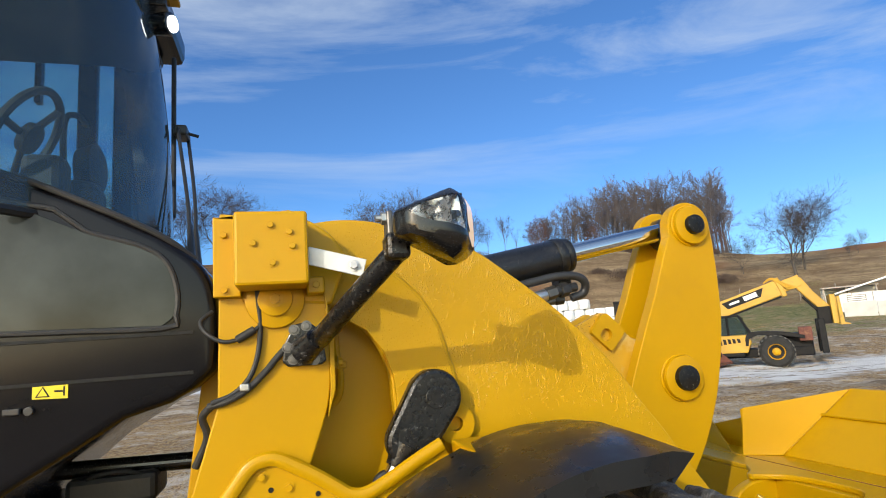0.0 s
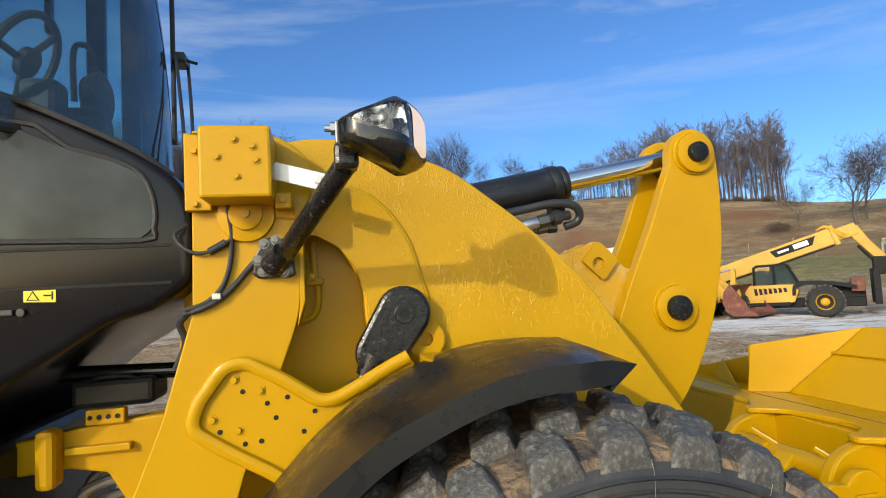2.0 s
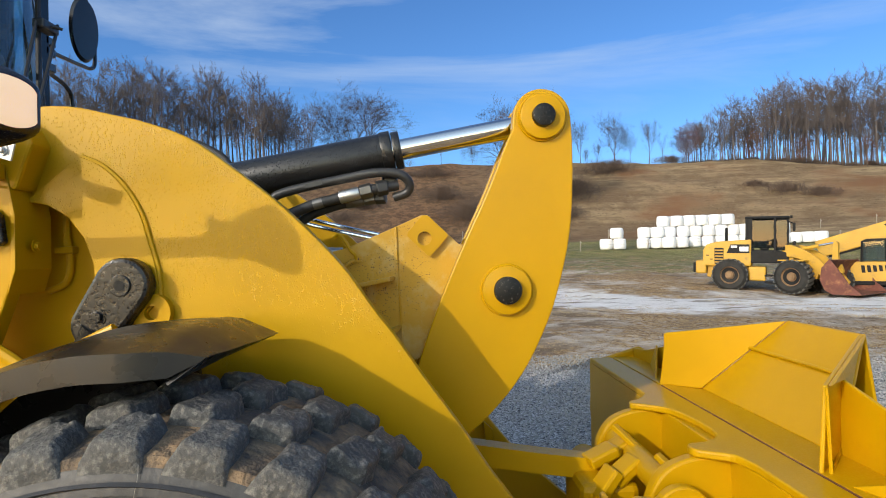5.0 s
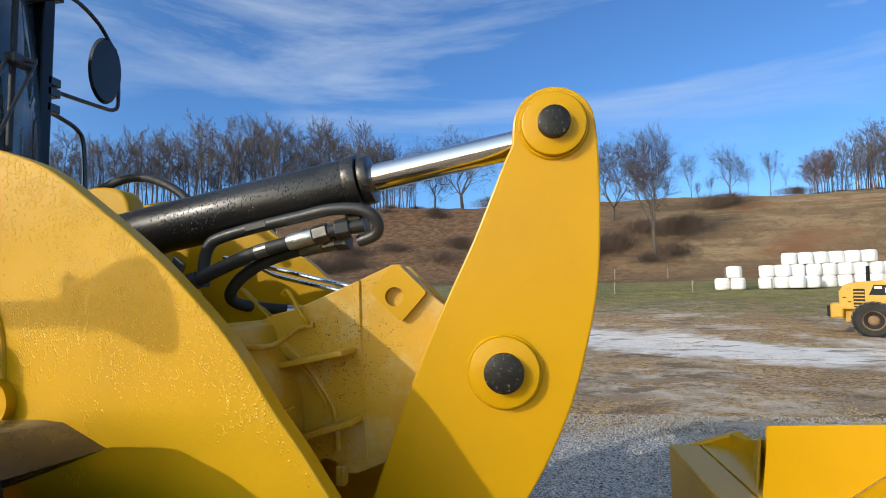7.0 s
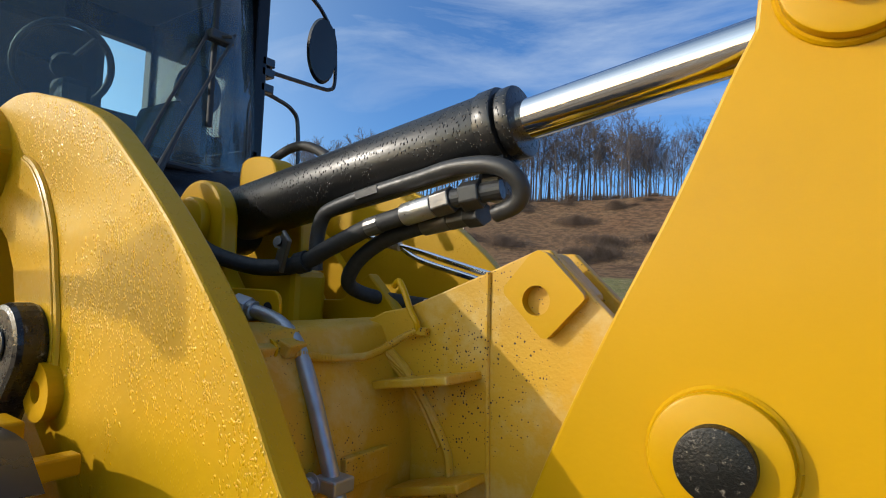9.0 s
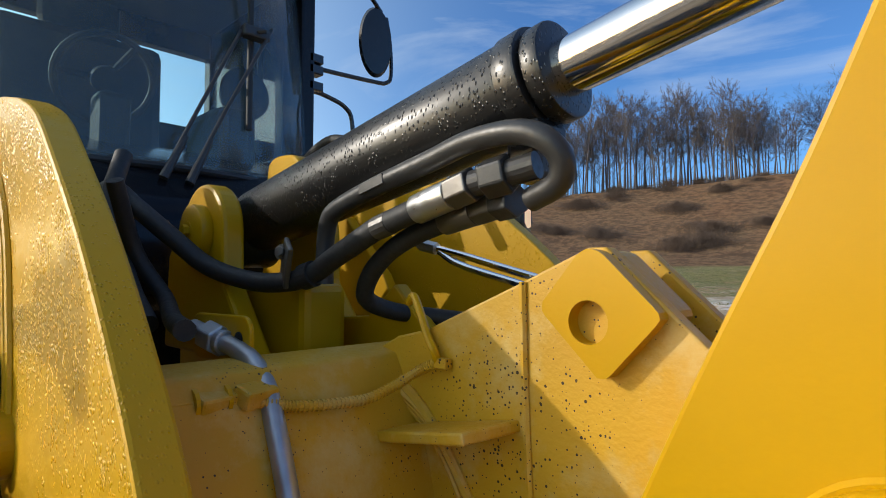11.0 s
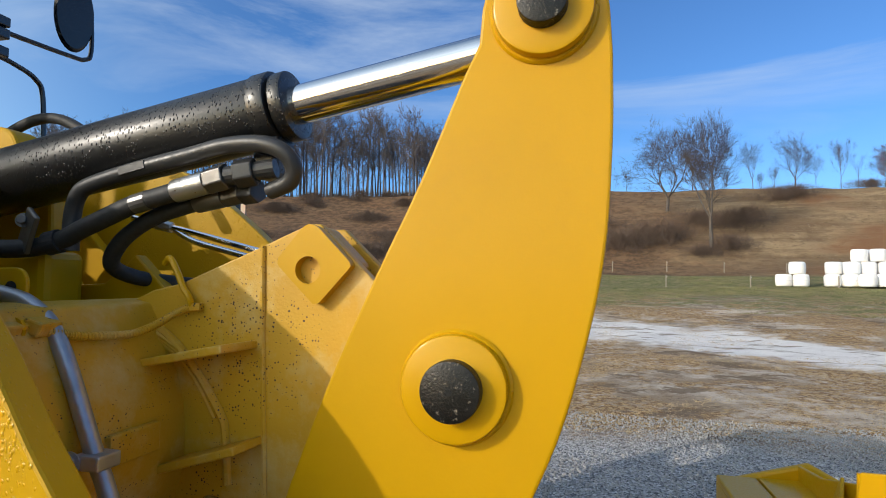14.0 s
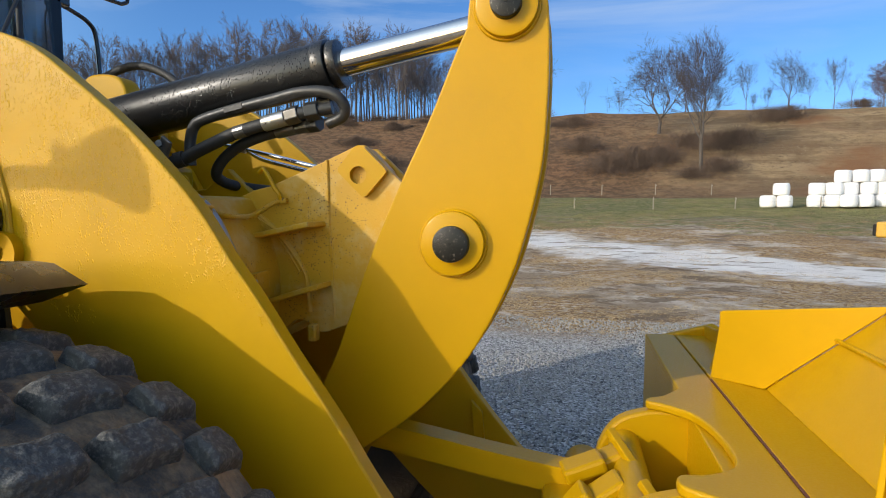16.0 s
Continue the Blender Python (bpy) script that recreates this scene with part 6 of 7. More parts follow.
    part("coupler_pin", rod((0.42, 0.3, 0.86), (0.42, 0.5, 0.86), 0.07, seg=24, bevel=0.008), YELLOW, cp, smooth=True)
    for k in range(6):
        part("chain_link", lathe([(-0.012, 0.006), (-0.012, 0.014), (0.012, 0.014), (0.012, 0.006)], (0.335 + 0.006 * k, -0.10 + 0.006 * (k % 2), 0.93 - 0.045 * k), "x" if k % 2 else "y", 12), YELLOW_OLD, cp)
    part("latch_case", box((0.33, -0.16, 0.72), (0.42, -0.08, 0.83), 0.015), YELLOW_OLD, cp)
    # lower parts of the far arm's bucket joint
    part("gusset", plate([(-0.05, 1.0), (0.0, 0.95), (0.02, 0.7), (-0.02, 0.72)], 2 * MID + 0.28, 2 * MID + 0.31, 0.003), YELLOW, loader)


bucket()


# ---- bare trees ----
def winter_tree(seed, height, bole=0.2, spread=0.6, levels=7, trunk_r=0.3, lift=0.06, leader=0.5, shoots=0.62, twig=0.017):
    """Vertices and faces of a bare tree that forks again and again: the trunk with its limbs, and the twigs of the crown."""
    rnd = random.Random(seed)
    wood, twigs = ([], []), ([], [])

    def limb(a, b, ra, rb, n, store):
        V, F = store
        d = (b - a).normalized()
        s = d.orthogonal().normalized()
        u = d.cross(s)
        i0 = len(V)
        for p, r in ((a, ra), (b, rb)):
            for k in range(n):
                t = 2 * math.pi * k / n
                V.append(p + (s * math.cos(t) + u * math.sin(t)) * r)
        for k in range(n):
            F.append((i0 + k, i0 + (k + 1) % n, i0 + n + (k + 1) % n, i0 + n + k))

    def sliver(a, b, r):
        V, F = twigs
        s = (b - a).orthogonal()
        s.rotate(Matrix.Rotation(rnd.uniform(0, 3.14), 3, (b - a).normalized()))
        s = s.normalized() * r
        i0 = len(V)
        V += [a - s, a + s, b]
        F.append((i0, i0 + 1, i0 + 2))

    def turned(d, angle):
        side = d.orthogonal().normalized()
        side.rotate(Matrix.Rotation(rnd.uniform(0, 2 * math.pi), 3, d))
        return (d * math.cos(angle) + side * math.sin(angle)).normalized()

    def grow(p, d, length, r, level):
        store = wood if level < 3 else twigs
        segs = 4 if level == 0 else 3 if level < 5 else 2
        q = p
        for i in range(segs):
            d = (d + Vector((rnd.uniform(-1, 1), rnd.uniform(-1, 1), rnd.uniform(-1, 1))) * (0.05 if level == 0 else 0.15) + Vector((0, 0, lift))).normalized()
            e = q + d * length / segs
            r2 = r * (0.93 if level == 0 else 0.90)
            if level < levels - 1:
                limb(q, e, r, r2, (8, 6, 5, 4)[min(level, 3)] if level < 4 else 3, store)
            else:
                sliver(q, e + d * 0.9 * length / segs, max(r, twig))
            if 0 < level < levels and rnd.random() < shoots:
                grow(e, turned(d, rnd.uniform(0.5, 1.0)), length * rnd.uniform(0.45, 0.7), r2 * 0.5, min(level + 2, levels))
            q, r = e, r2
        if level >= levels:
            return
        forks = (4 if level == 0 else 2) + (1 if rnd.random() < 0.5 else 0)
        for k in range(forks):
            ang = spread * rnd.uniform(0.65, 1.25) * (leader if k == 0 else 1.0)
            long = (height * 0.26 if level == 0 else length * 0.80) * rnd.uniform(0.78, 1.12)
            grow(q, turned(d, ang), long, r * (0.80 if k == 0 else 0.62) * (0.8 if level == 0 else 1), level + 1)

    grow(Vector((0, 0, -0.3)), Vector((rnd.uniform(-0.05, 0.05), rnd.uniform(-0.05, 0.05), 1)).normalized(), height * bole, trunk_r, 0)
    top = max(v.z for v in twigs[0])
    for store in (wood, twigs):
        for v in store[0]:
            v *= height / top
    return wood, twigs


def pole_tree(seed, height):
    """A slender tree of a close stand: a straight stem, bare below, with steep branches above."""
    rnd = random.Random(seed)
    V, F = [], []

    def limb(a, b, ra, rb, n):
        d = (b - a).normalized()
        s = d.orthogonal().normalized()
        u = d.cross(s)
        i0 = len(V)
        for p, r in ((a, ra), (b, rb)):
            for k in range(n):
                t = 2 * math.pi * k / n
                V.append(p + (s * math.cos(t) + u * math.sin(t)) * r)
        for k in range(n):
            F.append((i0 + k, i0 + (k + 1) % n, i0 + n + (k + 1) % n, i0 + n + k))

    def branch(p, d, length, r, level):
        q = p
        for i in range(3 if level < 2 else 2):
            d = (d + Vector((rnd.uniform(-1, 1), rnd.uniform(-1, 1), rnd.uniform(-0.4, 1.0))) * 0.13).normalized()
            e = q + d * length / 3
            if level < 2:
                limb(q, e, max(r, 0.03), max(r * 0.8, 0.026), 3)
            else:
                s = d.orthogonal()
                s.rotate(Matrix.Rotation(rnd.uniform(0, 3.14), 3, d))
                s = s.normalized() * 0.028
                i0 = len(V)
                V.extend((q - s, q + s, e + d * length * 0.15))
                F.append((i0, i0 + 1, i0 + 2))
            if level < 3:
                for k in range(2 if level else 1):
                    side = d.orthogonal().normalized()
                    side.rotate(Matrix.Rotation(rnd.uniform(0, 6.28), 3, d))
                    branch(e, (d + side * rnd.uniform(0.35, 0.75)).normalized(), length * rnd.uniform(0.5, 0.72), r * 0.6, level + 1)
            q, r = e, r * 0.8

    p, d, r = Vector((0, 0, -0.3)), Vector((rnd.uniform(-0.07, 0.07), rnd.uniform(-0.07, 0.07), 1)).normalized(), rnd.uniform(0.16, 0.26)
    crown = rnd.uniform(0.36, 0.55)
    for i in range(9):
        d = (d + Vector((rnd.uniform(-1, 1), rnd.uniform(-1, 1), 0)) * 0.035 + Vector((0, 0, 0.04))).normalized()
        e = p + d * height / 9.5
        limb(p, e, r, r * 0.87, 6)
        t = (i + 1) / 9
        if t > crown:
            for k in range(2 if t < 0.95 else 4):
                side = d.orthogonal().normalized()
                side.rotate(Matrix.Rotation(rnd.uniform(0, 6.28), 3, d))
                branch(p.lerp(e, rnd.random()) if t < 0.95 else e, (d * rnd.uniform(0.8, 1.2) + side * 0.75).normalized(), height * rnd.uniform(0.15, 0.27) * (1.25 - 0.5 * t), r * 0.42, 0)
        elif t > 0.2 and rnd.random() < 0.4:
            side = d.orthogonal().normalized()
            side.rotate(Matrix.Rotation(rnd.uniform(0, 6.28), 3, d))
            branch(e, (d * 0.3 + side).normalized(), height * 0.08, 0.02, 2)
        p, r = e, r * 0.87
    return np.array([tuple(v) for v in V]), F


def mesh_from(name, data, material):
    me = bpy.data.meshes.new(name)
    me.from_pydata([tuple(v) for v in data[0]], [], data[1])
    me.materials.append(material)
    return me


TREE_KINDS = {}


def tree(x, y, height, kind, yaw=0.0, label="bare deciduous tree on the hillside", mat=None, lean=0.0):
    """One bare tree; trees of one kind share their meshes."""
    if kind not in TREE_KINDS:
        spec = {"broad": (11, 0.26, 0.70, 7, 0.30, 0.05, 0.5), "oak": (5, 0.20, 0.82, 7, 0.36, 0.03, 0.6), "tall": (24, 0.30, 0.42, 7, 0.30, 0.07, 0.3),
                "round": (37, 0.24, 0.60, 7, 0.27, 0.05, 0.5), "thin": (41, 0.45, 0.35, 4, 0.14, 0.08, 0.2), "slim": (53, 0.36, 0.36, 6, 0.17, 0.10, 0.3)}[kind]
        seed, bole, spread, levels, tr, lift, leader = spec
        wood, twigs = winter_tree(seed, 16.0, bole, spread, levels, tr, lift, leader)
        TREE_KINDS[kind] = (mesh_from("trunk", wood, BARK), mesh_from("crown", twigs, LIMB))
    t = thing("tree", label, "tree", group="hillside trees")
    s = height / 16.0
    t.matrix_basis = Matrix.Translation((x, y, ground_z(x, y) - 0.2)) @ Matrix.Rotation(radians(yaw), 4, "Z") @ Matrix.Rotation(radians(lean), 4, "Y") @ Matrix.Scale(s, 4)
    for name, me in zip(("trunk", "crown"), TREE_KINDS[kind]):
        o = new(name, me)
        o.parent = t
    return t


for x, y, h, kind, yaw in ((14.4, 98, 16.4, "oak", 20), (17.3, 80, 20.6, "tall", 0), (35.1, 126, 11.6, "slim", 70), (42.1, 124, 14.0, "broad", 40), (49.2, 121.5, 10.8, "slim", 10),
                           (51.7, 120.5, 7.0, "thin", 100), (3.1, 130, 9.5, "thin", 220), (-15.0, 127, 23.0, "oak", 200), (-33.5, 126, 19.0, "round", 130), (23.6, 127, 11.0, "round", 300),
                           (28.0, 127, 9.0, "broad", 160), (72.5, 65, 14.6, "oak", 110), (76.0, 66.5, 14.4, "broad", 250), (70.0, 72.5, 7.2, "round", 15), (85, 66, 3.5, "slim", 60), (92, 70, 4.5, "round", 0),
                           (39.0, 126, 6.0, "slim", 200), (45.5, 123, 7.5, "thin", 30), (37.2, 128, 5.0, "slim", 120), (30.5, 128, 6.5, "slim", 75), (10.5, 131, 7.0, "slim", 15), (-21.5, 127, 20.0, "broad", 80)):
    tree(x, y, h, kind, yaw)
for x, y, h in ((53.5, 112, 9.0), (80.5, 89.0, 7.0), (63.5, 106.0, 6.5), (70.0, 101.0, 5.5), (76.5, 94.0, 6.0)):
    t = tree(x, y, h, "round", 45, "small tree with dry red-brown leaves")
    leaf_bm = bmesh.new()
    rnd = random.Random(int(x))
    for k in range(1500):
        a, u, r = rnd.uniform(0, 6.283), rnd.uniform(-1, 1), rnd.uniform(0.3, 1.0) ** 0.5
        p = Vector((4.6 * r * math.cos(a) * math.sqrt(1 - u * u), 4.6 * r * math.sin(a) * math.sqrt(1 - u * u), 8.5 + 6.5 * r * u))
        q = [Vector((rnd.uniform(-1, 1), rnd.uniform(-1, 1), rnd.uniform(-1, 1))) * 0.22 for _ in range(3)]
        leaf_bm.faces.new([leaf_bm.verts.new(p + w) for w in q])
    part("leaves", leaf_bm, RED_LEAF, t, "dry red-brown leaves")


def woods(name, label, spots, seed):
    """A stand of far bare trees that nobody could count."""
    rnd = random.Random(seed)
    kinds = [pole_tree(seed * 7 + k, 16.0) for k in range(7)]
    verts, faces, base = [], [], 0
    for x, y, h in spots:
        V, F = kinds[rnd.randrange(7)]
        a, s = rnd.uniform(0, 6.283), h / 16.0
        c, d = math.cos(a) * s, math.sin(a) * s
        verts.append(np.stack([V[:, 0] * c - V[:, 1] * d + x, V[:, 0] * d + V[:, 1] * c + y, V[:, 2] * s + ground_z(x, y) - 0.2], 1))
        faces += [tuple(i + base for i in f) for f in F]
        base += len(V)
    me = bpy.data.meshes.new(name)
    me.from_pydata(np.concatenate(verts).tolist(), [], faces)
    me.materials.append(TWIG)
    tagged(new(name, me), label, "woods", kind="stuff")


def stand(seed, count, a0, a1, depth, heights, front=0.0):
    """Places of trees along the brow between two bearings; heights: (bearing, height) pairs."""
    rnd = random.Random(seed)
    spots = []
    for k in range(count):
        a = a0 + (a1 - a0) * (k + rnd.random()) / count
        h = float(np.interp(a, [p[0] for p in heights], [p[1] for p in heights])) * rnd.uniform(0.78, 1.08)
        if rnd.random() < 0.2:
            h *= rnd.uniform(0.4, 0.7)
        s, c = math.sin(radians(a)), math.cos(radians(a))
        far = 100.0
        while math.hypot(far * c, max(0, far * s - 15), min(0, far * s + 10)) < 123:
            far += 0.5
        far += rnd.uniform(-front, depth)
        spots.append((far * s, far * c, h))
    return spots


woods("far_woods", "bare grey-brown woods along the ridge", stand(4, 165, 25.0, 43.4, 12, ((25, 7.5), (28, 9), (33, 14), (42, 16))), 3)
woods("left_woods", "bare brown woods on top of the hill", stand(6, 185, -50.0, -11.5, 12, ((-50, 11), (-45, 12), (-30, 17.5), (-20, 18), (-14, 14), (-11, 12)), 9.0), 9)


def brush(name, label, spots, seed, mat):
    """Low bare scrub on the slope."""
    rnd = random.Random(seed)
    V, F = [], []
    for x, y, r, h in spots:
        for k in range(520):
            a, q = rnd.uniform(0, 6.283), r * abs(rnd.gauss(0, 0.75))
            p = Vector((x + q * math.cos(a), y + 0.7 * q * math.sin(a), 0))
            p.z = ground_z(p.x, p.y) - 0.05
            dome = h * math.sqrt(max(0.06, 1 - (q / (1.6 * r)) ** 2))
            for s in range(6):
                base = p + Vector((rnd.uniform(-0.3, 0.3), rnd.uniform(-0.3, 0.3), dome * rnd.uniform(0, 0.55) if s else 0))
                d = Vector((rnd.uniform(-1.2, 1.2), rnd.uniform(-1.2, 1.2), rnd.uniform(0.2, 1.2))).normalized()
                e = base + d * dome * rnd.uniform(0.25, 0.6)
                w = Vector((rnd.uniform(-1, 1), rnd.uniform(-1, 1), 0)).normalized() * 0.015
                i = len(V)
                m = base.lerp(e, 0.55) + Vector((rnd.uniform(-0.15, 0.15), rnd.uniform(-0.15, 0.15), 0))
                V += [base - w, base + w, m + w * 0.7, m - w * 0.7, e]
                F += [(i, i + 1, i + 2, i + 3), (i + 3, i + 2, i + 4)]
    me = bpy.data.meshes.new(name)
    me.from_pydata([tuple(v) for v in V], [], F)
    me.materials.append(mat)
    tagged(new(name, me), label, "scrub", kind="stuff")


spots = [(9.0, 82, 5.0, 4.2), (5.5, 80, 4.0, 3.6), (13.0, 84, 3.6, 3.4), (17.5, 90, 4.5, 3.6), (21.5, 88, 4.5, 4.4), (24.5, 91, 3.5, 3.6), (19.5, 80, 3.0, 2.4), (33, 104, 4.5, 3.2), (36.5, 106, 3.6, 2.6),
         (54, 82, 3.2, 2.2), (57.5, 79, 2.6, 1.6), (52, 86, 2.0, 1.4), (2, 90, 3.5, 3.2), (16, 78, 2.4, 1.6), (50, 112, 3.5, 2.0), (64, 70, 2.5, 1.6)]
rnd = random.Random(77)
for k in range(34):
    x = rnd.uniform(-60, 2)
    spots.append((x, rnd.uniform(72, 116), rnd.uniform(1.8, 4.2), rnd.uniform(0.9, 2.8)))
for k in range(30):
    a = radians(-50 + 76 * k / 30) + rnd.uniform(-0.01, 0.01) if k < 16 else radians(26 + 17 * (k - 16) / 14)
    d = 118 + rnd.uniform(0, 8) + (10 if k >= 16 else 0)
    if k >= 16 or a < radians(-11):
        spots.append((d * math.sin(a), d * math.cos(a), rnd.uniform(1.5, 3.0), rnd.uniform(0.8, 2.0)))
brush("scrub", "dark leafless scrub on the hillside", spots, 21, SCRUB)


# ---- white bales ----
def bale_mesh():
    prof = [(-0.50, 0.40), (-0.495, 0.47), (-0.47, 0.53), (-0.42, 0.57), (-0.33, 0.592), (-0.15, 0.604), (0.05, 0.606), (0.25, 0.598), (0.37, 0.578), (0.44, 0.545), (0.485, 0.49), (0.50, 0.41)]
    bm = lathe(prof, (0, 0, 0), "z", 32)
    for v in bm.verts:                                     # the wrap is slack here and there
        out = 1 + 0.03 * noise.noise(v.co * 2.3) + 0.012 * noise.noise(v.co * 7)
        v.co.x *= out
        v.co.y *= out
    return bm


bale0 = None


def bale(x, y, z, yaw, sx=1.0):
    global bale0
    m = Matrix.Translation((x, y, z)) @ Matrix.Rotation(radians(yaw), 4, "Z") @ Matrix.Diagonal((sx, 1, 1, 1))
    if bale0 is None:
        bale0 = part("bale", bale_mesh(), WRAP, None, smooth=True)
        tagged(bale0, "white plastic wrapped round bale in a stack", "bale", "stacked bales")
        bale0.matrix_basis = m
        return bale0
    return copy_thing(bale0, m)


rnd = random.Random(8)
def bale_row(x0, n, y, level, step=1.2):
    for k in range(n):
        x = x0 + k * step + rnd.uniform(-0.05, 0.05)
        bale(x, y + rnd.uniform(-0.15, 0.15), ground_z(x, 50) + 0.52 + level * 1.0, rnd.uniform(0, 360), rnd.uniform(0.95, 1.05))


bale_row(16.4, 2, 50, 0)
bale_row(17.3, 1, 50, 1)
bale_row(19.9, 14, 50, 0)
bale_row(20.0, 12, 50.1, 1)
bale_row(21.9, 6, 50.2, 2)
bale_row(20.4, 13, 51.25, 0)
bale_row(20.9, 11, 51.3, 1)
bale_row(22.6, 5, 51.2, 2)
bale_row(21.7, 2, 48.85, 0, 1.3)
bale_row(36.4, 1, 49.4, 0)


# ---- fence ----
def fence_post(x, y, h=1.0):
    t = thing("fence_post", "weathered wooden fence post in the grass", "fence post", group="fence posts")
    part("post", rod((0, 0, -0.2), (0, 0, h), 0.055, 0.05, seg=8), POST, t)
    part("insulator", rod((0.05, 0, h - 0.15), (0.09, 0, h - 0.15), 0.02, seg=6), WRAP, t)
    t.matrix_basis = Matrix.Translation((x, y, ground_z(x, y))) @ Matrix.Rotation(radians(rnd.uniform(-3, 3)), 4, "X")


for k in range(14):
    x = -18.5 + k * 6.4
    fence_post(x, 47.5 + 0.08 * x, 0.95)
for k in range(12):
    x = -8 + k * 6.0
    fence_post(x, 68 - max(0, x - 15) * 0.16, 1.0)
wire_pts = [(-18.5 + k * 6.4, 47.5 + 0.08 * (-18.5 + k * 6.4)) for k in range(14)]
fw = thing("fence_wire", "thin wire between the fence posts", "fence wire")
for z in (0.55, 0.85):
    part("wire", tube([(x, y - 0.06, ground_z(x, y) + z) for x, y in wire_pts], 0.006, 4, 1, False), STEEL_DARK, fw)


# ---- the older wheel loader ----
def far_wheel(c, r, w, parent, rim=0.55, rim_mat=None):
    tyre = part("wheel", lathe([(-w / 2, r * rim), (-w / 2 - 0.02, r * 0.8), (-w / 2 + 0.05, r * 0.96), (-w * 0.3, r), (w * 0.3, r), (w / 2 - 0.05, r * 0.96), (w / 2, r * rim)], c, seg=36, caps=False), DULL_TYRE, parent, "dusty black tyre", smooth=True)
    part("rim", lathe([(-w / 2 + 0.02, r * rim), (-w / 2 + 0.10, r * rim * 0.92), (-w / 2 + 0.12, r * rim * 0.45), (-w / 2 + 0.02, r * rim * 0.40), (-w / 2 + 0.0, 0.02)], c, seg=28, caps=False), rim_mat or RIM_BROWN, tyre, smooth=True)
    # black ring that darkens the rim's recess as shade would
    part("hub_recess_shade", lathe([(-w / 2 + 0.085, r * rim * 0.86), (-w / 2 + 0.10, r * rim * 0.50)], c, seg=28, caps=False), MATT_BLACK, tyre, "black ring for the shade in the rim recess")
    part("hub", lathe([(-w / 2 + 0.05, r * rim * 0.30), (-w / 2 - 0.03, r * rim * 0.26), (-w / 2 - 0.035, 0.01)], c, seg=20), rim_mat or RIM_BROWN, tyre, smooth=True)
    for k in range(22):
        a = 2 * math.pi * k / 22
        part("tread_lug", box((-0.05, -w / 2, r * 0.955), (0.05, w / 2, r * 1.035), 0.0, m=Matrix.Translation(c) @ Matrix.Rotation(a, 4, "Y") @ Matrix.Rotation(0.25, 4, "Z")), LUG, tyre)
    return tyre


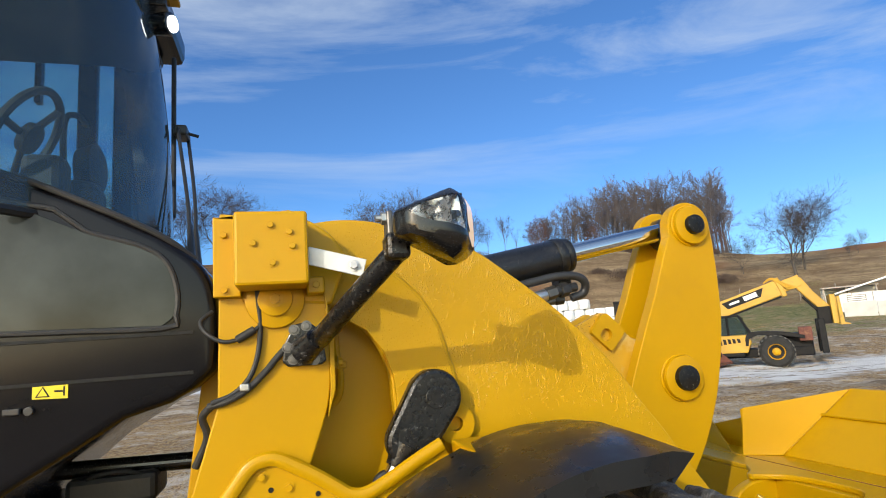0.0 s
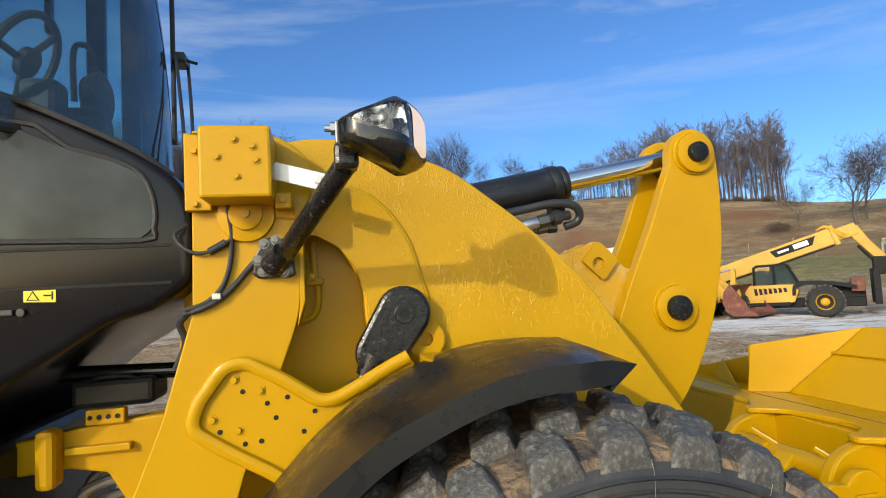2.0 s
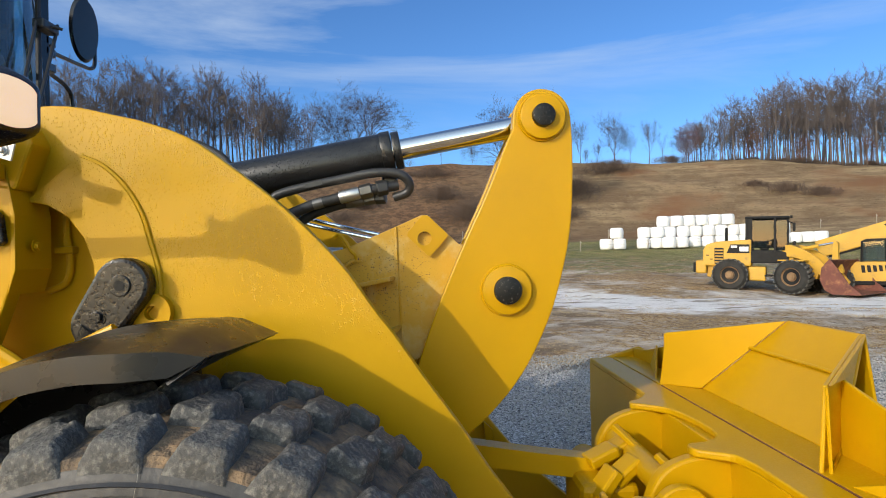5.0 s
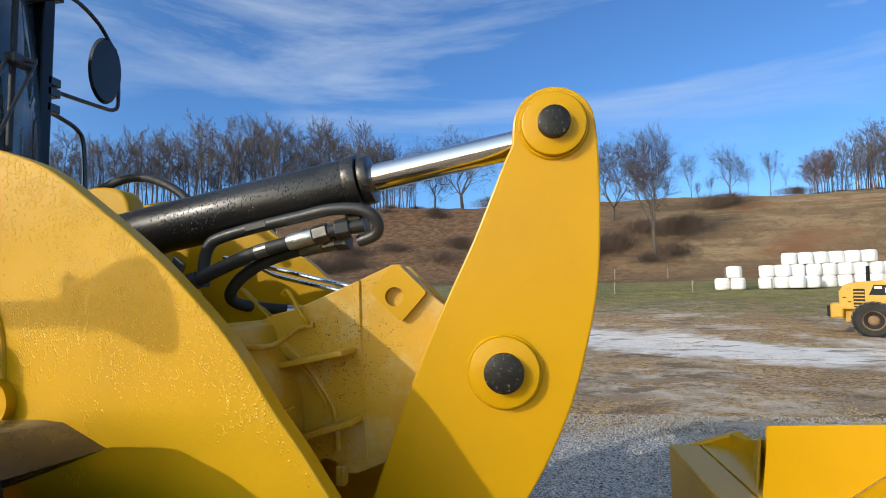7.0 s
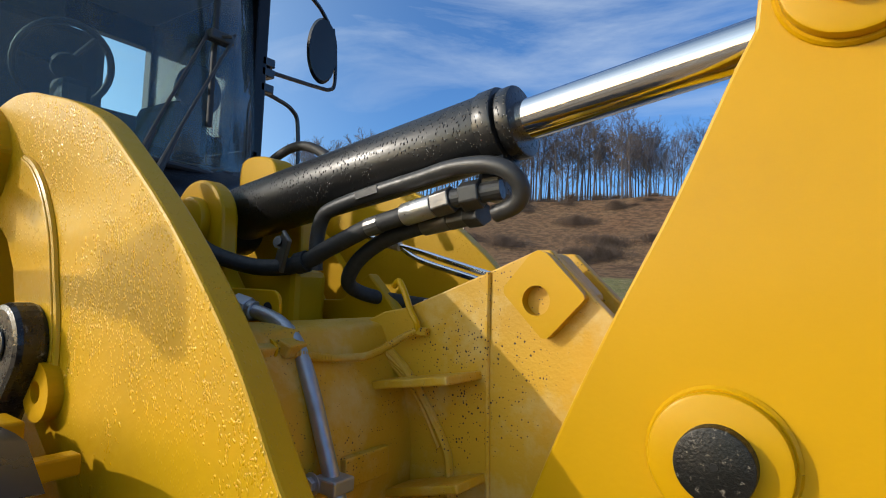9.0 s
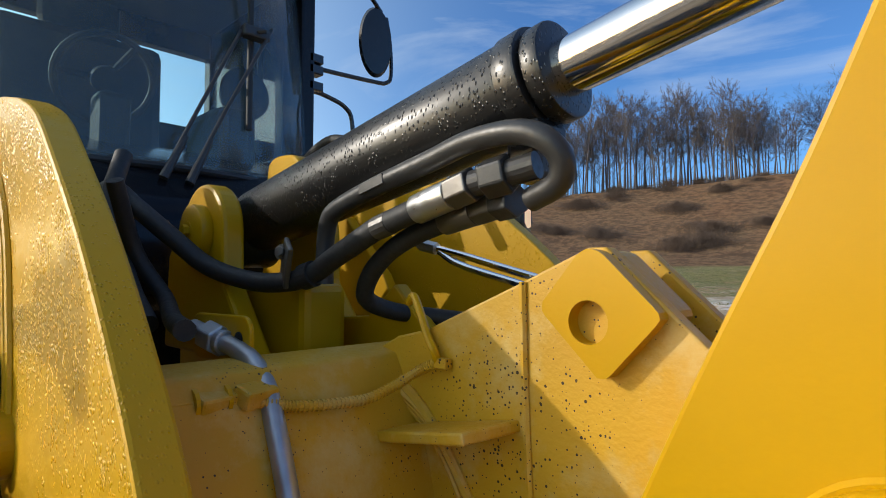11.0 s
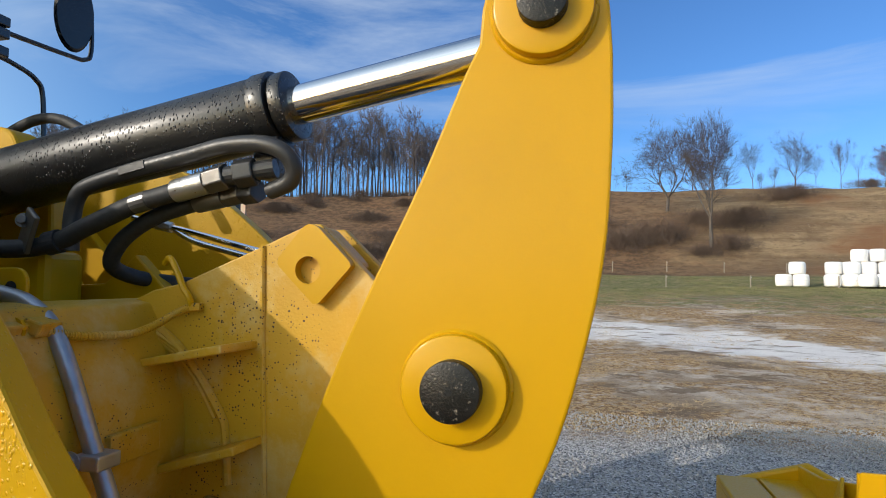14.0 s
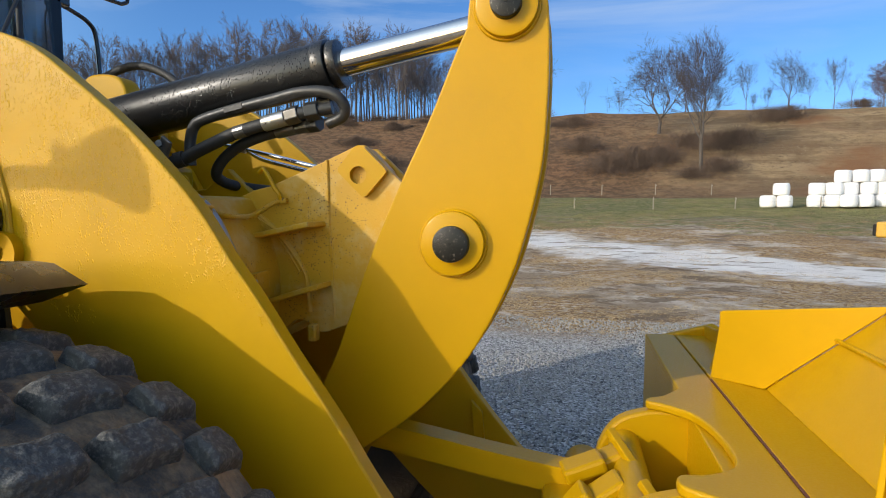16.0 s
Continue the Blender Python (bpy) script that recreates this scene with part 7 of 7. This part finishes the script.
def old_loader():
    steer = Matrix.Translation((0.4, 0, 0)) @ Matrix.Rotation(radians(-24), 4, "Z") @ Matrix.Translation((-0.4, 0, 0))   # articulated towards the track
    t = thing("old_wheel_loader", "older dirty yellow wheel loader with rusty bucket, parked", "wheel loader")
    P = lambda name, bm, mat, parent=t, label="", smooth=False: part(name, bm, mat, parent, label, smooth)
    hood = P("engine_hood", plate([(-2.45, 1.05), (-2.45, 1.75), (-2.30, 2.0), (-1.9, 2.12), (-0.55, 2.22), (-0.55, 1.05)], -0.75, 0.75, 0.06), YELLOW_OLD)
    P("grille", box((-1.98, -0.765, 1.15), (-1.62, -0.74, 1.85), 0.01), HOLE, hood)
    for k in range(5):
        P("slat", box((-1.97, -0.775, 1.2 + k * 0.13), (-1.63, -0.76, 1.25 + k * 0.13), 0.0), YELLOW_OLD, hood)
    P("logo_plate", plate([(-1.5, 1.62), (-0.62, 1.62), (-0.62, 2.0), (-1.35, 2.0)], -0.765, -0.75, 0.0), HOLE, hood, "dark panel with a pale maker's mark")
    P("mark", box((-1.0, -0.772, 1.70), (-0.66, -0.764, 1.90), 0.0), WRAP, hood)
    P("mark", box((-1.33, -0.772, 1.86), (-1.1, -0.764, 1.95), 0.0), WRAP, hood)
    for k in range(3):
        P("decal", box((-2.32 + 0.16 * k, -0.762, 1.50 - 0.17 * (k % 2)), (-2.2 + 0.16 * k, -0.753, 1.54 - 0.17 * (k % 2)), 0.0), HOLE, hood)
    P("counterweight", box((-2.75, -0.75, 0.7), (-2.3, 0.75, 1.3), 0.08), YELLOW_OLD)
    P("bumper", box((-2.85, -0.7, 0.75), (-2.7, 0.7, 1.2), 0.04), MATT_BLACK)
    P("rear_frame", box((-2.3, -0.5, 0.55), (0.0, 0.5, 1.05), 0.04), YELLOW_OLD)
    P("tank", box((-0.65, -0.85, 0.45), (0.0, -0.45, 1.05), 0.06), YELLOW_OLD)
    P("step", box((-0.05, -0.9, 0.35), (0.35, -0.5, 0.42), 0.01), MATT_BLACK)
    P("step", box((-0.05, -0.9, 0.65), (0.35, -0.5, 0.72), 0.01), MATT_BLACK)
    c = P("cab", box((-0.82, -0.72, 3.08), (0.85, 0.72, 3.2), 0.05), MATT_BLACK, t, "black cab with tinted windows")
    P("cab_base", plate([(-0.75, 1.2), (-0.75, 1.75), (0.4, 1.75), (0.85, 1.65), (0.80, 1.25), (0.45, 1.2)], -0.72, 0.72, 0.03), MATT_BLACK, c)
    for x, y in ((-0.74, -0.7), (-0.74, 0.7), (0.32, -0.71), (0.32, 0.71), (0.78, -0.62), (0.78, 0.62)):
        P("pillar", box((x - 0.045, y - 0.03, 1.7), (x + 0.045, y + 0.03, 3.1), 0.01), MATT_BLACK, c)
    P("rear_panel", box((-0.78, -0.7, 1.7), (-0.52, 0.7, 3.1), 0.02), MATT_BLACK, c)
    for lo, hi in (((-0.52, -0.715, 1.85), (0.27, -0.705, 3.0)), ((0.36, -0.70, 1.75), (0.75, -0.69, 3.0)), ((-0.52, 0.705, 1.85), (0.27, 0.715, 3.0))):
        g = P("window", box(lo, hi, 0.0), DIM_GLASS, c)
        g.visible_shadow = False
    P("seat", box((-0.25, -0.25, 1.75), (0.1, 0.25, 2.5), 0.08), TRIM, c)
    P("mirror", box((0.95, -1.0, 2.55), (1.05, -0.85, 2.9), 0.03), MATT_BLACK, c)
    P("mirror_arm", rod((0.75, -0.7, 3.0), (1.0, -0.92, 2.85), 0.02, seg=8), MATT_BLACK, c)
    P("work_lamp", box((0.86, -0.6, 3.1), (0.95, -0.4, 3.22), 0.02), MATT_BLACK, c)
    P("front_frame", plate([(0.55, 0.6), (0.65, 1.55), (0.95, 2.0), (1.15, 1.95), (1.25, 1.3), (2.2, 0.95), (2.1, 0.6)], -0.42, 0.42, 0.03), YELLOW_OLD)
    for y in (-0.52, 0.42):
        a = P("lift_arm", plate(flat([(0.85, 1.75), (1.0, 1.98), (1.5, 1.85), (2.1, 1.5), (2.6, 0.95), (2.95, 0.5)], 4) + flat([(2.85, 0.3), (2.45, 0.55), (2.0, 1.05), (1.5, 1.4), (1.0, 1.5)], 4), y, y + 0.10, 0.01), YELLOW_OLD)
        P("fender", box((0.9, y * 1.9 - 0.1 if y < 0 else 0.6, 1.32), (1.9, y * 1.2 if y < 0 else 1.0, 1.37), 0.01), YELLOW_OLD, a)
    P("bell_crank", plate(flat([(2.55, 2.15), (2.7, 2.05), (2.72, 1.5), (2.9, 0.95), (2.75, 0.9), (2.5, 1.4)], 4), -0.08, 0.08, 0.01), YELLOW_OLD)
    tc = P("tilt_cylinder", rod((1.1, 0, 1.75), (2.0, 0, 1.95), 0.075, seg=14), YELLOW_OLD)
    P("rod", rod((2.0, 0, 1.95), (2.6, 0, 2.08), 0.04, seg=12), CHROME, tc)
    for y in (-0.2, 0.2):
        P("headlamp", box((0.95, y * 2.4 - 0.08, 1.98), (1.08, y * 2.4 + 0.08, 2.14), 0.02), MATT_BLACK)
    bk = P("bucket", plate([(2.85, 1.42), (2.62, 1.10), (2.56, 0.64), (2.72, 0.25), (3.02, 0.08), (3.95, 0.12), (3.95, 0.16), (3.06, 0.15), (2.82, 0.30), (2.66, 0.65), (2.72, 1.07), (2.93, 1.39)], -1.3, 1.3, 0.01), RUST, t, "rust red worn bucket")
    for y in (-1.3, 1.3):
        P("side_plate", plate([(2.89, 1.44), (2.62, 1.10), (2.56, 0.64), (2.72, 0.25), (3.02, 0.08), (3.95, 0.12), (3.85, 0.24), (3.55, 0.5), (3.15, 1.1)], y - 0.02, y + 0.02, 0.005), RUST, bk)
    P("exhaust", rod((-1.6, 0.35, 2.1), (-1.6, 0.35, 2.75), 0.06, seg=12), MATT_BLACK)
    for y in (-0.95, 0.95):
        far_wheel(Vector((-1.35, y, 0.68)), 0.68, 0.48, t)
        far_wheel(Vector((1.45, y, 0.68)), 0.68, 0.48, t).matrix_basis = steer
    for ob in t.children:
        if ob.name.split(".")[0] in ("front_frame", "lift_arm", "bell_crank", "tilt_cylinder", "bucket"):
            ob.matrix_basis = steer
    return t


ol = old_loader()
ol.matrix_basis = Matrix.Translation((14.35, 21.9, ground_z(14.1, 21.0) + 0.02)) @ Matrix.Rotation(radians(-33), 4, "Z") @ Matrix.Rotation(radians(1.5), 4, "Y")


def telehandler():
    t = thing("telehandler", "yellow telehandler with raised boom and pallet forks, parked", "telehandler")
    P = lambda name, bm, mat, parent=t, label="", smooth=False: part(name, bm, mat, parent, label, smooth)
    body = P("body", plate([(-3.6, 0.75), (-3.6, 1.35), (-2.4, 1.5), (-0.55, 1.5), (-0.35, 1.2), (-0.55, 0.7), (-3.0, 0.65)], -0.95, 0.6, 0.05), YELLOW_OLD)
    for k in range(7):
        P("vent", plate([(-2.05 + k * 0.19, 1.05 + 0.02 * k), (-1.93 + k * 0.19, 1.05 + 0.02 * k), (-1.96 + k * 0.19, 1.34), (-2.08 + k * 0.19, 1.36)], -0.965, -0.945, 0.0), HOLE, body)
    P("chassis", box((-3.8, -0.5, 0.45), (2.0, 0.5, 0.85), 0.05), MATT_BLACK)
    P("sill", box((-3.2, -0.97, 0.55), (-0.7, -0.6, 0.72), 0.03), MATT_BLACK)
    c = P("cab", plate([(-2.1, 2.28), (-1.9, 2.42), (-0.75, 2.42), (-0.7, 2.34)], -0.95, -0.05, 0.03), MATT_BLACK, t, "low black cab with green-tinted windows")
    for (xa, za), (xb, zb) in (((-2.05, 1.5), (-2.02, 2.33)), ((-1.25, 1.5), (-1.25, 2.36)), ((-0.35, 1.5), (-0.75, 2.36))):
        for y in (-0.93, -0.08):
            P("pillar", rod((xa, y, za), (xb, y, zb), 0.05, seg=8), MATT_BLACK, c)
    for y in (-0.94, -0.06):
        g = P("window", plate([(-2.0, 1.52), (-0.42, 1.52), (-0.76, 2.32), (-1.98, 2.32)], y - 0.004, y + 0.004, 0.0), GREEN_GLASS, c)
        g.visible_shadow = False
    P("windscreen", box((-0.62, -0.9, 1.55), (-0.58, -0.1, 2.3), 0.0), GREEN_GLASS, c)
    P("seat", box((-1.6, -0.7, 1.5), (-1.2, -0.3, 2.1), 0.06), TRIM, c)
    P("fender", plate(flat([(-0.62, 1.0), (-0.55, 1.45), (-0.2, 1.62), (0.9, 1.55), (1.7, 1.35)], 4) + [(1.7, 1.2), (0.9, 1.38), (-0.1, 1.45), (-0.45, 1.3), (-0.5, 1.0)], -1.0, -0.5, 0.01), MATT_BLACK)
    P("front_block", box((0.6, -0.5, 0.8), (2.0, 0.5, 1.45), 0.06), MATT_BLACK)
    P("front_tower", box((1.5, -0.9, 1.1), (2.0, -0.3, 1.7), 0.03), RUST)
    P("stabiliser", box((2.25, -1.0, 0.55), (2.5, -0.75, 2.0), 0.03), MATT_BLACK)
    P("stabiliser", box((2.25, 0.5, 0.55), (2.5, 0.75, 2.0), 0.03), MATT_BLACK)
    M = Matrix.Translation((-3.4, 0.15, 2.05)) @ Matrix.Rotation(radians(-17.5), 4, "Y")
    b = P("boom", box((-0.3, -0.25, -0.32), (4.7, 0.25, 0.42), 0.04, m=M), YELLOW_OLD, t, "yellow telescopic boom")
    P("logo_plate", plate([(2.35, -0.05), (3.85, -0.05), (4.1, 0.3), (2.2, 0.3)], -0.262, -0.249, 0.0), HOLE, b).matrix_basis = M
    P("mark", box((3.15, -0.268, 0.03), (3.75, -0.26, 0.24), 0.0, m=M), WRAP, b)
    P("mark", box((2.5, -0.268, 0.08), (2.95, -0.26, 0.18), 0.0, m=M), WRAP, b)
    P("decal", box((0.2, -0.258, -0.02), (1.9, -0.249, 0.06), 0.0, m=M), YELLOW_OLD, b)
    P("boom_underside", box((0.0, -0.2, -0.40), (4.6, 0.2, -0.32), 0.01, m=M), MATT_BLACK, b)
    P("boom_end", box((4.65, -0.30, -0.40), (4.85, 0.30, 0.50), 0.03, m=M), YELLOW_OLD, b)
    P("inner_boom", box((4.8, -0.2, -0.22), (5.6, 0.2, 0.30), 0.03, m=M), YELLOW_OLD, b)
    for k in range(4):
        P("boom_hose", tube([M @ Vector((4.2, -0.28 + 0.02 * k, 0.48)), M @ Vector((4.6, -0.3, 0.56 - 0.03 * k)), M @ Vector((5.0, -0.28, 0.1 - 0.08 * k)), M @ Vector((5.3, -0.25, -0.2))], 0.03, 6), YELLOW_OLD, b)
    nose = P("boom_nose", plate([(1.55, 3.75), (1.95, 3.9), (2.35, 3.2), (3.0, 2.35), (2.75, 2.05), (2.2, 2.75), (1.75, 3.35)], -0.03, 0.33, 0.04), YELLOW_OLD, b)
    P("fork_cylinder", rod((1.9, -0.1, 3.0), (2.5, -0.1, 2.2), 0.06, seg=10), MATT_BLACK, nose)
    fk = P("fork_carriage", box((2.85, -0.55, 1.75), (3.05, 0.85, 3.0), 0.02), YELLOW_OLD, t, "yellow fork carriage")
    P("carriage_bracket", box((2.35, -0.2, 1.75), (2.85, 0.5, 2.5), 0.04), MATT_BLACK, fk)
    for y in (-0.5, 0.7):
        P("fork", plate([(3.1, 2.9), (3.2, 2.9), (3.25, 1.8), (3.45, 1.72), (3.45, 1.68), (3.1, 1.68)], y - 0.06, y + 0.06, 0.005), YELLOW_OLD, fk)
    for y in (-0.95, 0.95):
        far_wheel(Vector((0.55, y, 0.70)), 0.70, 0.45, t, 0.5, YELLOW)
        far_wheel(Vector((-3.0, y, 0.70)), 0.70, 0.45, t, 0.5, YELLOW)
    return t


th = telehandler()
th.matrix_basis = Matrix.Translation((19.3, 19.3, ground_z(19.5, 19.0) - 0.02)) @ Matrix.Rotation(radians(-45), 4, "Z")


# ---- barn and concrete wall far off ----
def barn():
    t = thing("barn", "pale metal-sided barn with a low sloping roof", "barn")
    part("wall", box((-6, -3, 0), (10, 5, 2.9), 0.02), BARN, t)
    part("roof", plate([(-6.3, 2.85), (2.0, 5.2), (10.3, 2.85), (10.3, 3.0), (2.0, 5.35), (-6.3, 3.0)], -3.4, 5.4, 0.01), WRAP, t, "white sheet metal roof")
    part("louvre", box((-5.4, -3.05, 1.4), (-3.9, -2.98, 2.7), 0.0), STEEL_DARK, t)
    for k in range(7):
        part("slat", box((-5.35, -3.10, 1.46 + 0.18 * k), (-3.95, -3.03, 1.55 + 0.18 * k), 0.0), WRAP, t)
    for k in range(9):
        part("seam", box((-5.0 + 1.6 * k, -3.03, 0.0), (-4.95 + 1.6 * k, -2.99, 2.9), 0.0), STEEL_DARK, t)
    t.matrix_basis = Matrix.Translation((56.1, 37.8, ground_z(52, 37) - 0.9)) @ Matrix.Rotation(radians(-48), 4, "Z")
    w = thing("concrete_wall", "pale concrete panel wall beside the barn", "concrete wall")
    for k in range(2, 6):
        part("panel", box((-7 + 2.5 * k, -0.1, 0), (-4.55 + 2.5 * k, 0.1, 1.9 - 0.1 * (k % 2)), 0.01), CONCRETE, w)
    w.matrix_basis = Matrix.Translation((48.6, 36.4, ground_z(48, 36) - 0.5)) @ Matrix.Rotation(radians(-48), 4, "Z")
    s = thing("lean_to", "grey open-sided shed roof behind the boom", "shed")
    part("roof", box((-4, -1, 2.7), (0.6, 2, 2.85), 0.01), STEEL_DARK, s)
    for x in (-3.8, -1.9, 0.4):
        part("post", box((x - 0.07, -0.9, 0), (x + 0.07, -0.76, 2.7), 0.0), STEEL_DARK, s)
    part("back_wall", box((-4, 1.9, 0), (0.6, 2, 2.7), 0.0), BARN, s)
    s.matrix_basis = Matrix.Translation((52.5, 39.1, ground_z(51, 40) - 0.4)) @ Matrix.Rotation(radians(-48), 4, "Z")


barn()


# ---- loose stones and dry grass ----
def scatter():
    rnd = random.Random(5)
    V, F = [], []
    shape = [Vector(p) for p in ((1, 0, 0), (-1, 0, 0), (0, 1, 0), (0, -1, 0), (0, 0, 0.7), (0, 0, -0.6))]
    tri = [(0, 2, 4), (2, 1, 4), (1, 3, 4), (3, 0, 4), (2, 0, 5), (1, 2, 5), (3, 1, 5), (0, 3, 5)]
    for k in range(26000):
        y = 2.2 + 5.6 * rnd.random() ** 0.9
        x = rnd.uniform(-0.35, 0.75) * (y + 2.5) + 0.4
        if x < -3.5:
            continue
        s = rnd.uniform(0.008, 0.021) * (1.5 if rnd.random() < 0.06 else 1)
        i = len(V)
        R = Euler((rnd.uniform(0, 3), rnd.uniform(0, 3), rnd.uniform(0, 6))).to_matrix()
        for p in shape:
            q = R @ Vector((p.x * s * rnd.uniform(0.7, 1.3), p.y * s * rnd.uniform(0.7, 1.3), p.z * s))
            V.append((x + q.x, y + q.y, ground_z(x, y) + 0.006 + q.z))
        F += [tuple(i + j for j in f) for f in tri]
    me = bpy.data.meshes.new("loose_gravel")
    me.from_pydata(V, [], F)
    me.materials.append(STONE)
    tagged(new("loose_gravel", me), "loose grey crushed stone on the yard", "gravel", kind="stuff")

    for name, label, mat, n, y0, y1, h, dens in (("dry_straw", "flattened dry straw on bare earth", STRAW, 52000, 6.5, 34, 0.06, 0.30), ("meadow_grass", "short worn green grass of the meadow", GRASS, 40000, 29, 62, 0.05, 0.10)):
        V, F = [], []
        while len(F) < n:
            y = rnd.uniform(y0, y1)
            x = rnd.uniform(-0.4, 1.15) * (y + 2)
            if noise.noise((x * dens, y * dens, 7)) < 0.02:
                continue
            z = ground_z(x, y) + 0.12 * min(1, max(0, (math.hypot(x, y) - 4) / 20)) * noise.noise((x * 0.25, y * 0.25, 0))
            a, l = rnd.uniform(0, 6.283), h * rnd.uniform(0.5, 1.5)
            flatn = 0.3 if name == "dry_straw" else 1.0
            w = Vector((math.cos(a), math.sin(a), 0)) * (0.012 if name == "dry_straw" else 0.035)
            tip = Vector((x + rnd.uniform(-1, 1) * l * 1.5, y + rnd.uniform(-1, 1) * l * 1.5, z + l * flatn))
            p = Vector((x, y, z - 0.01))
            i = len(V)
            V += [tuple(p - w), tuple(p + w), tuple(tip)]
            F.append((i, i + 1, i + 2))
        me = bpy.data.meshes.new(name)
        me.from_pydata(V, [], F)
        me.materials.append(mat)
        tagged(new(name, me), label, "grass" if "grass" in name else "straw", kind="stuff")


scatter()
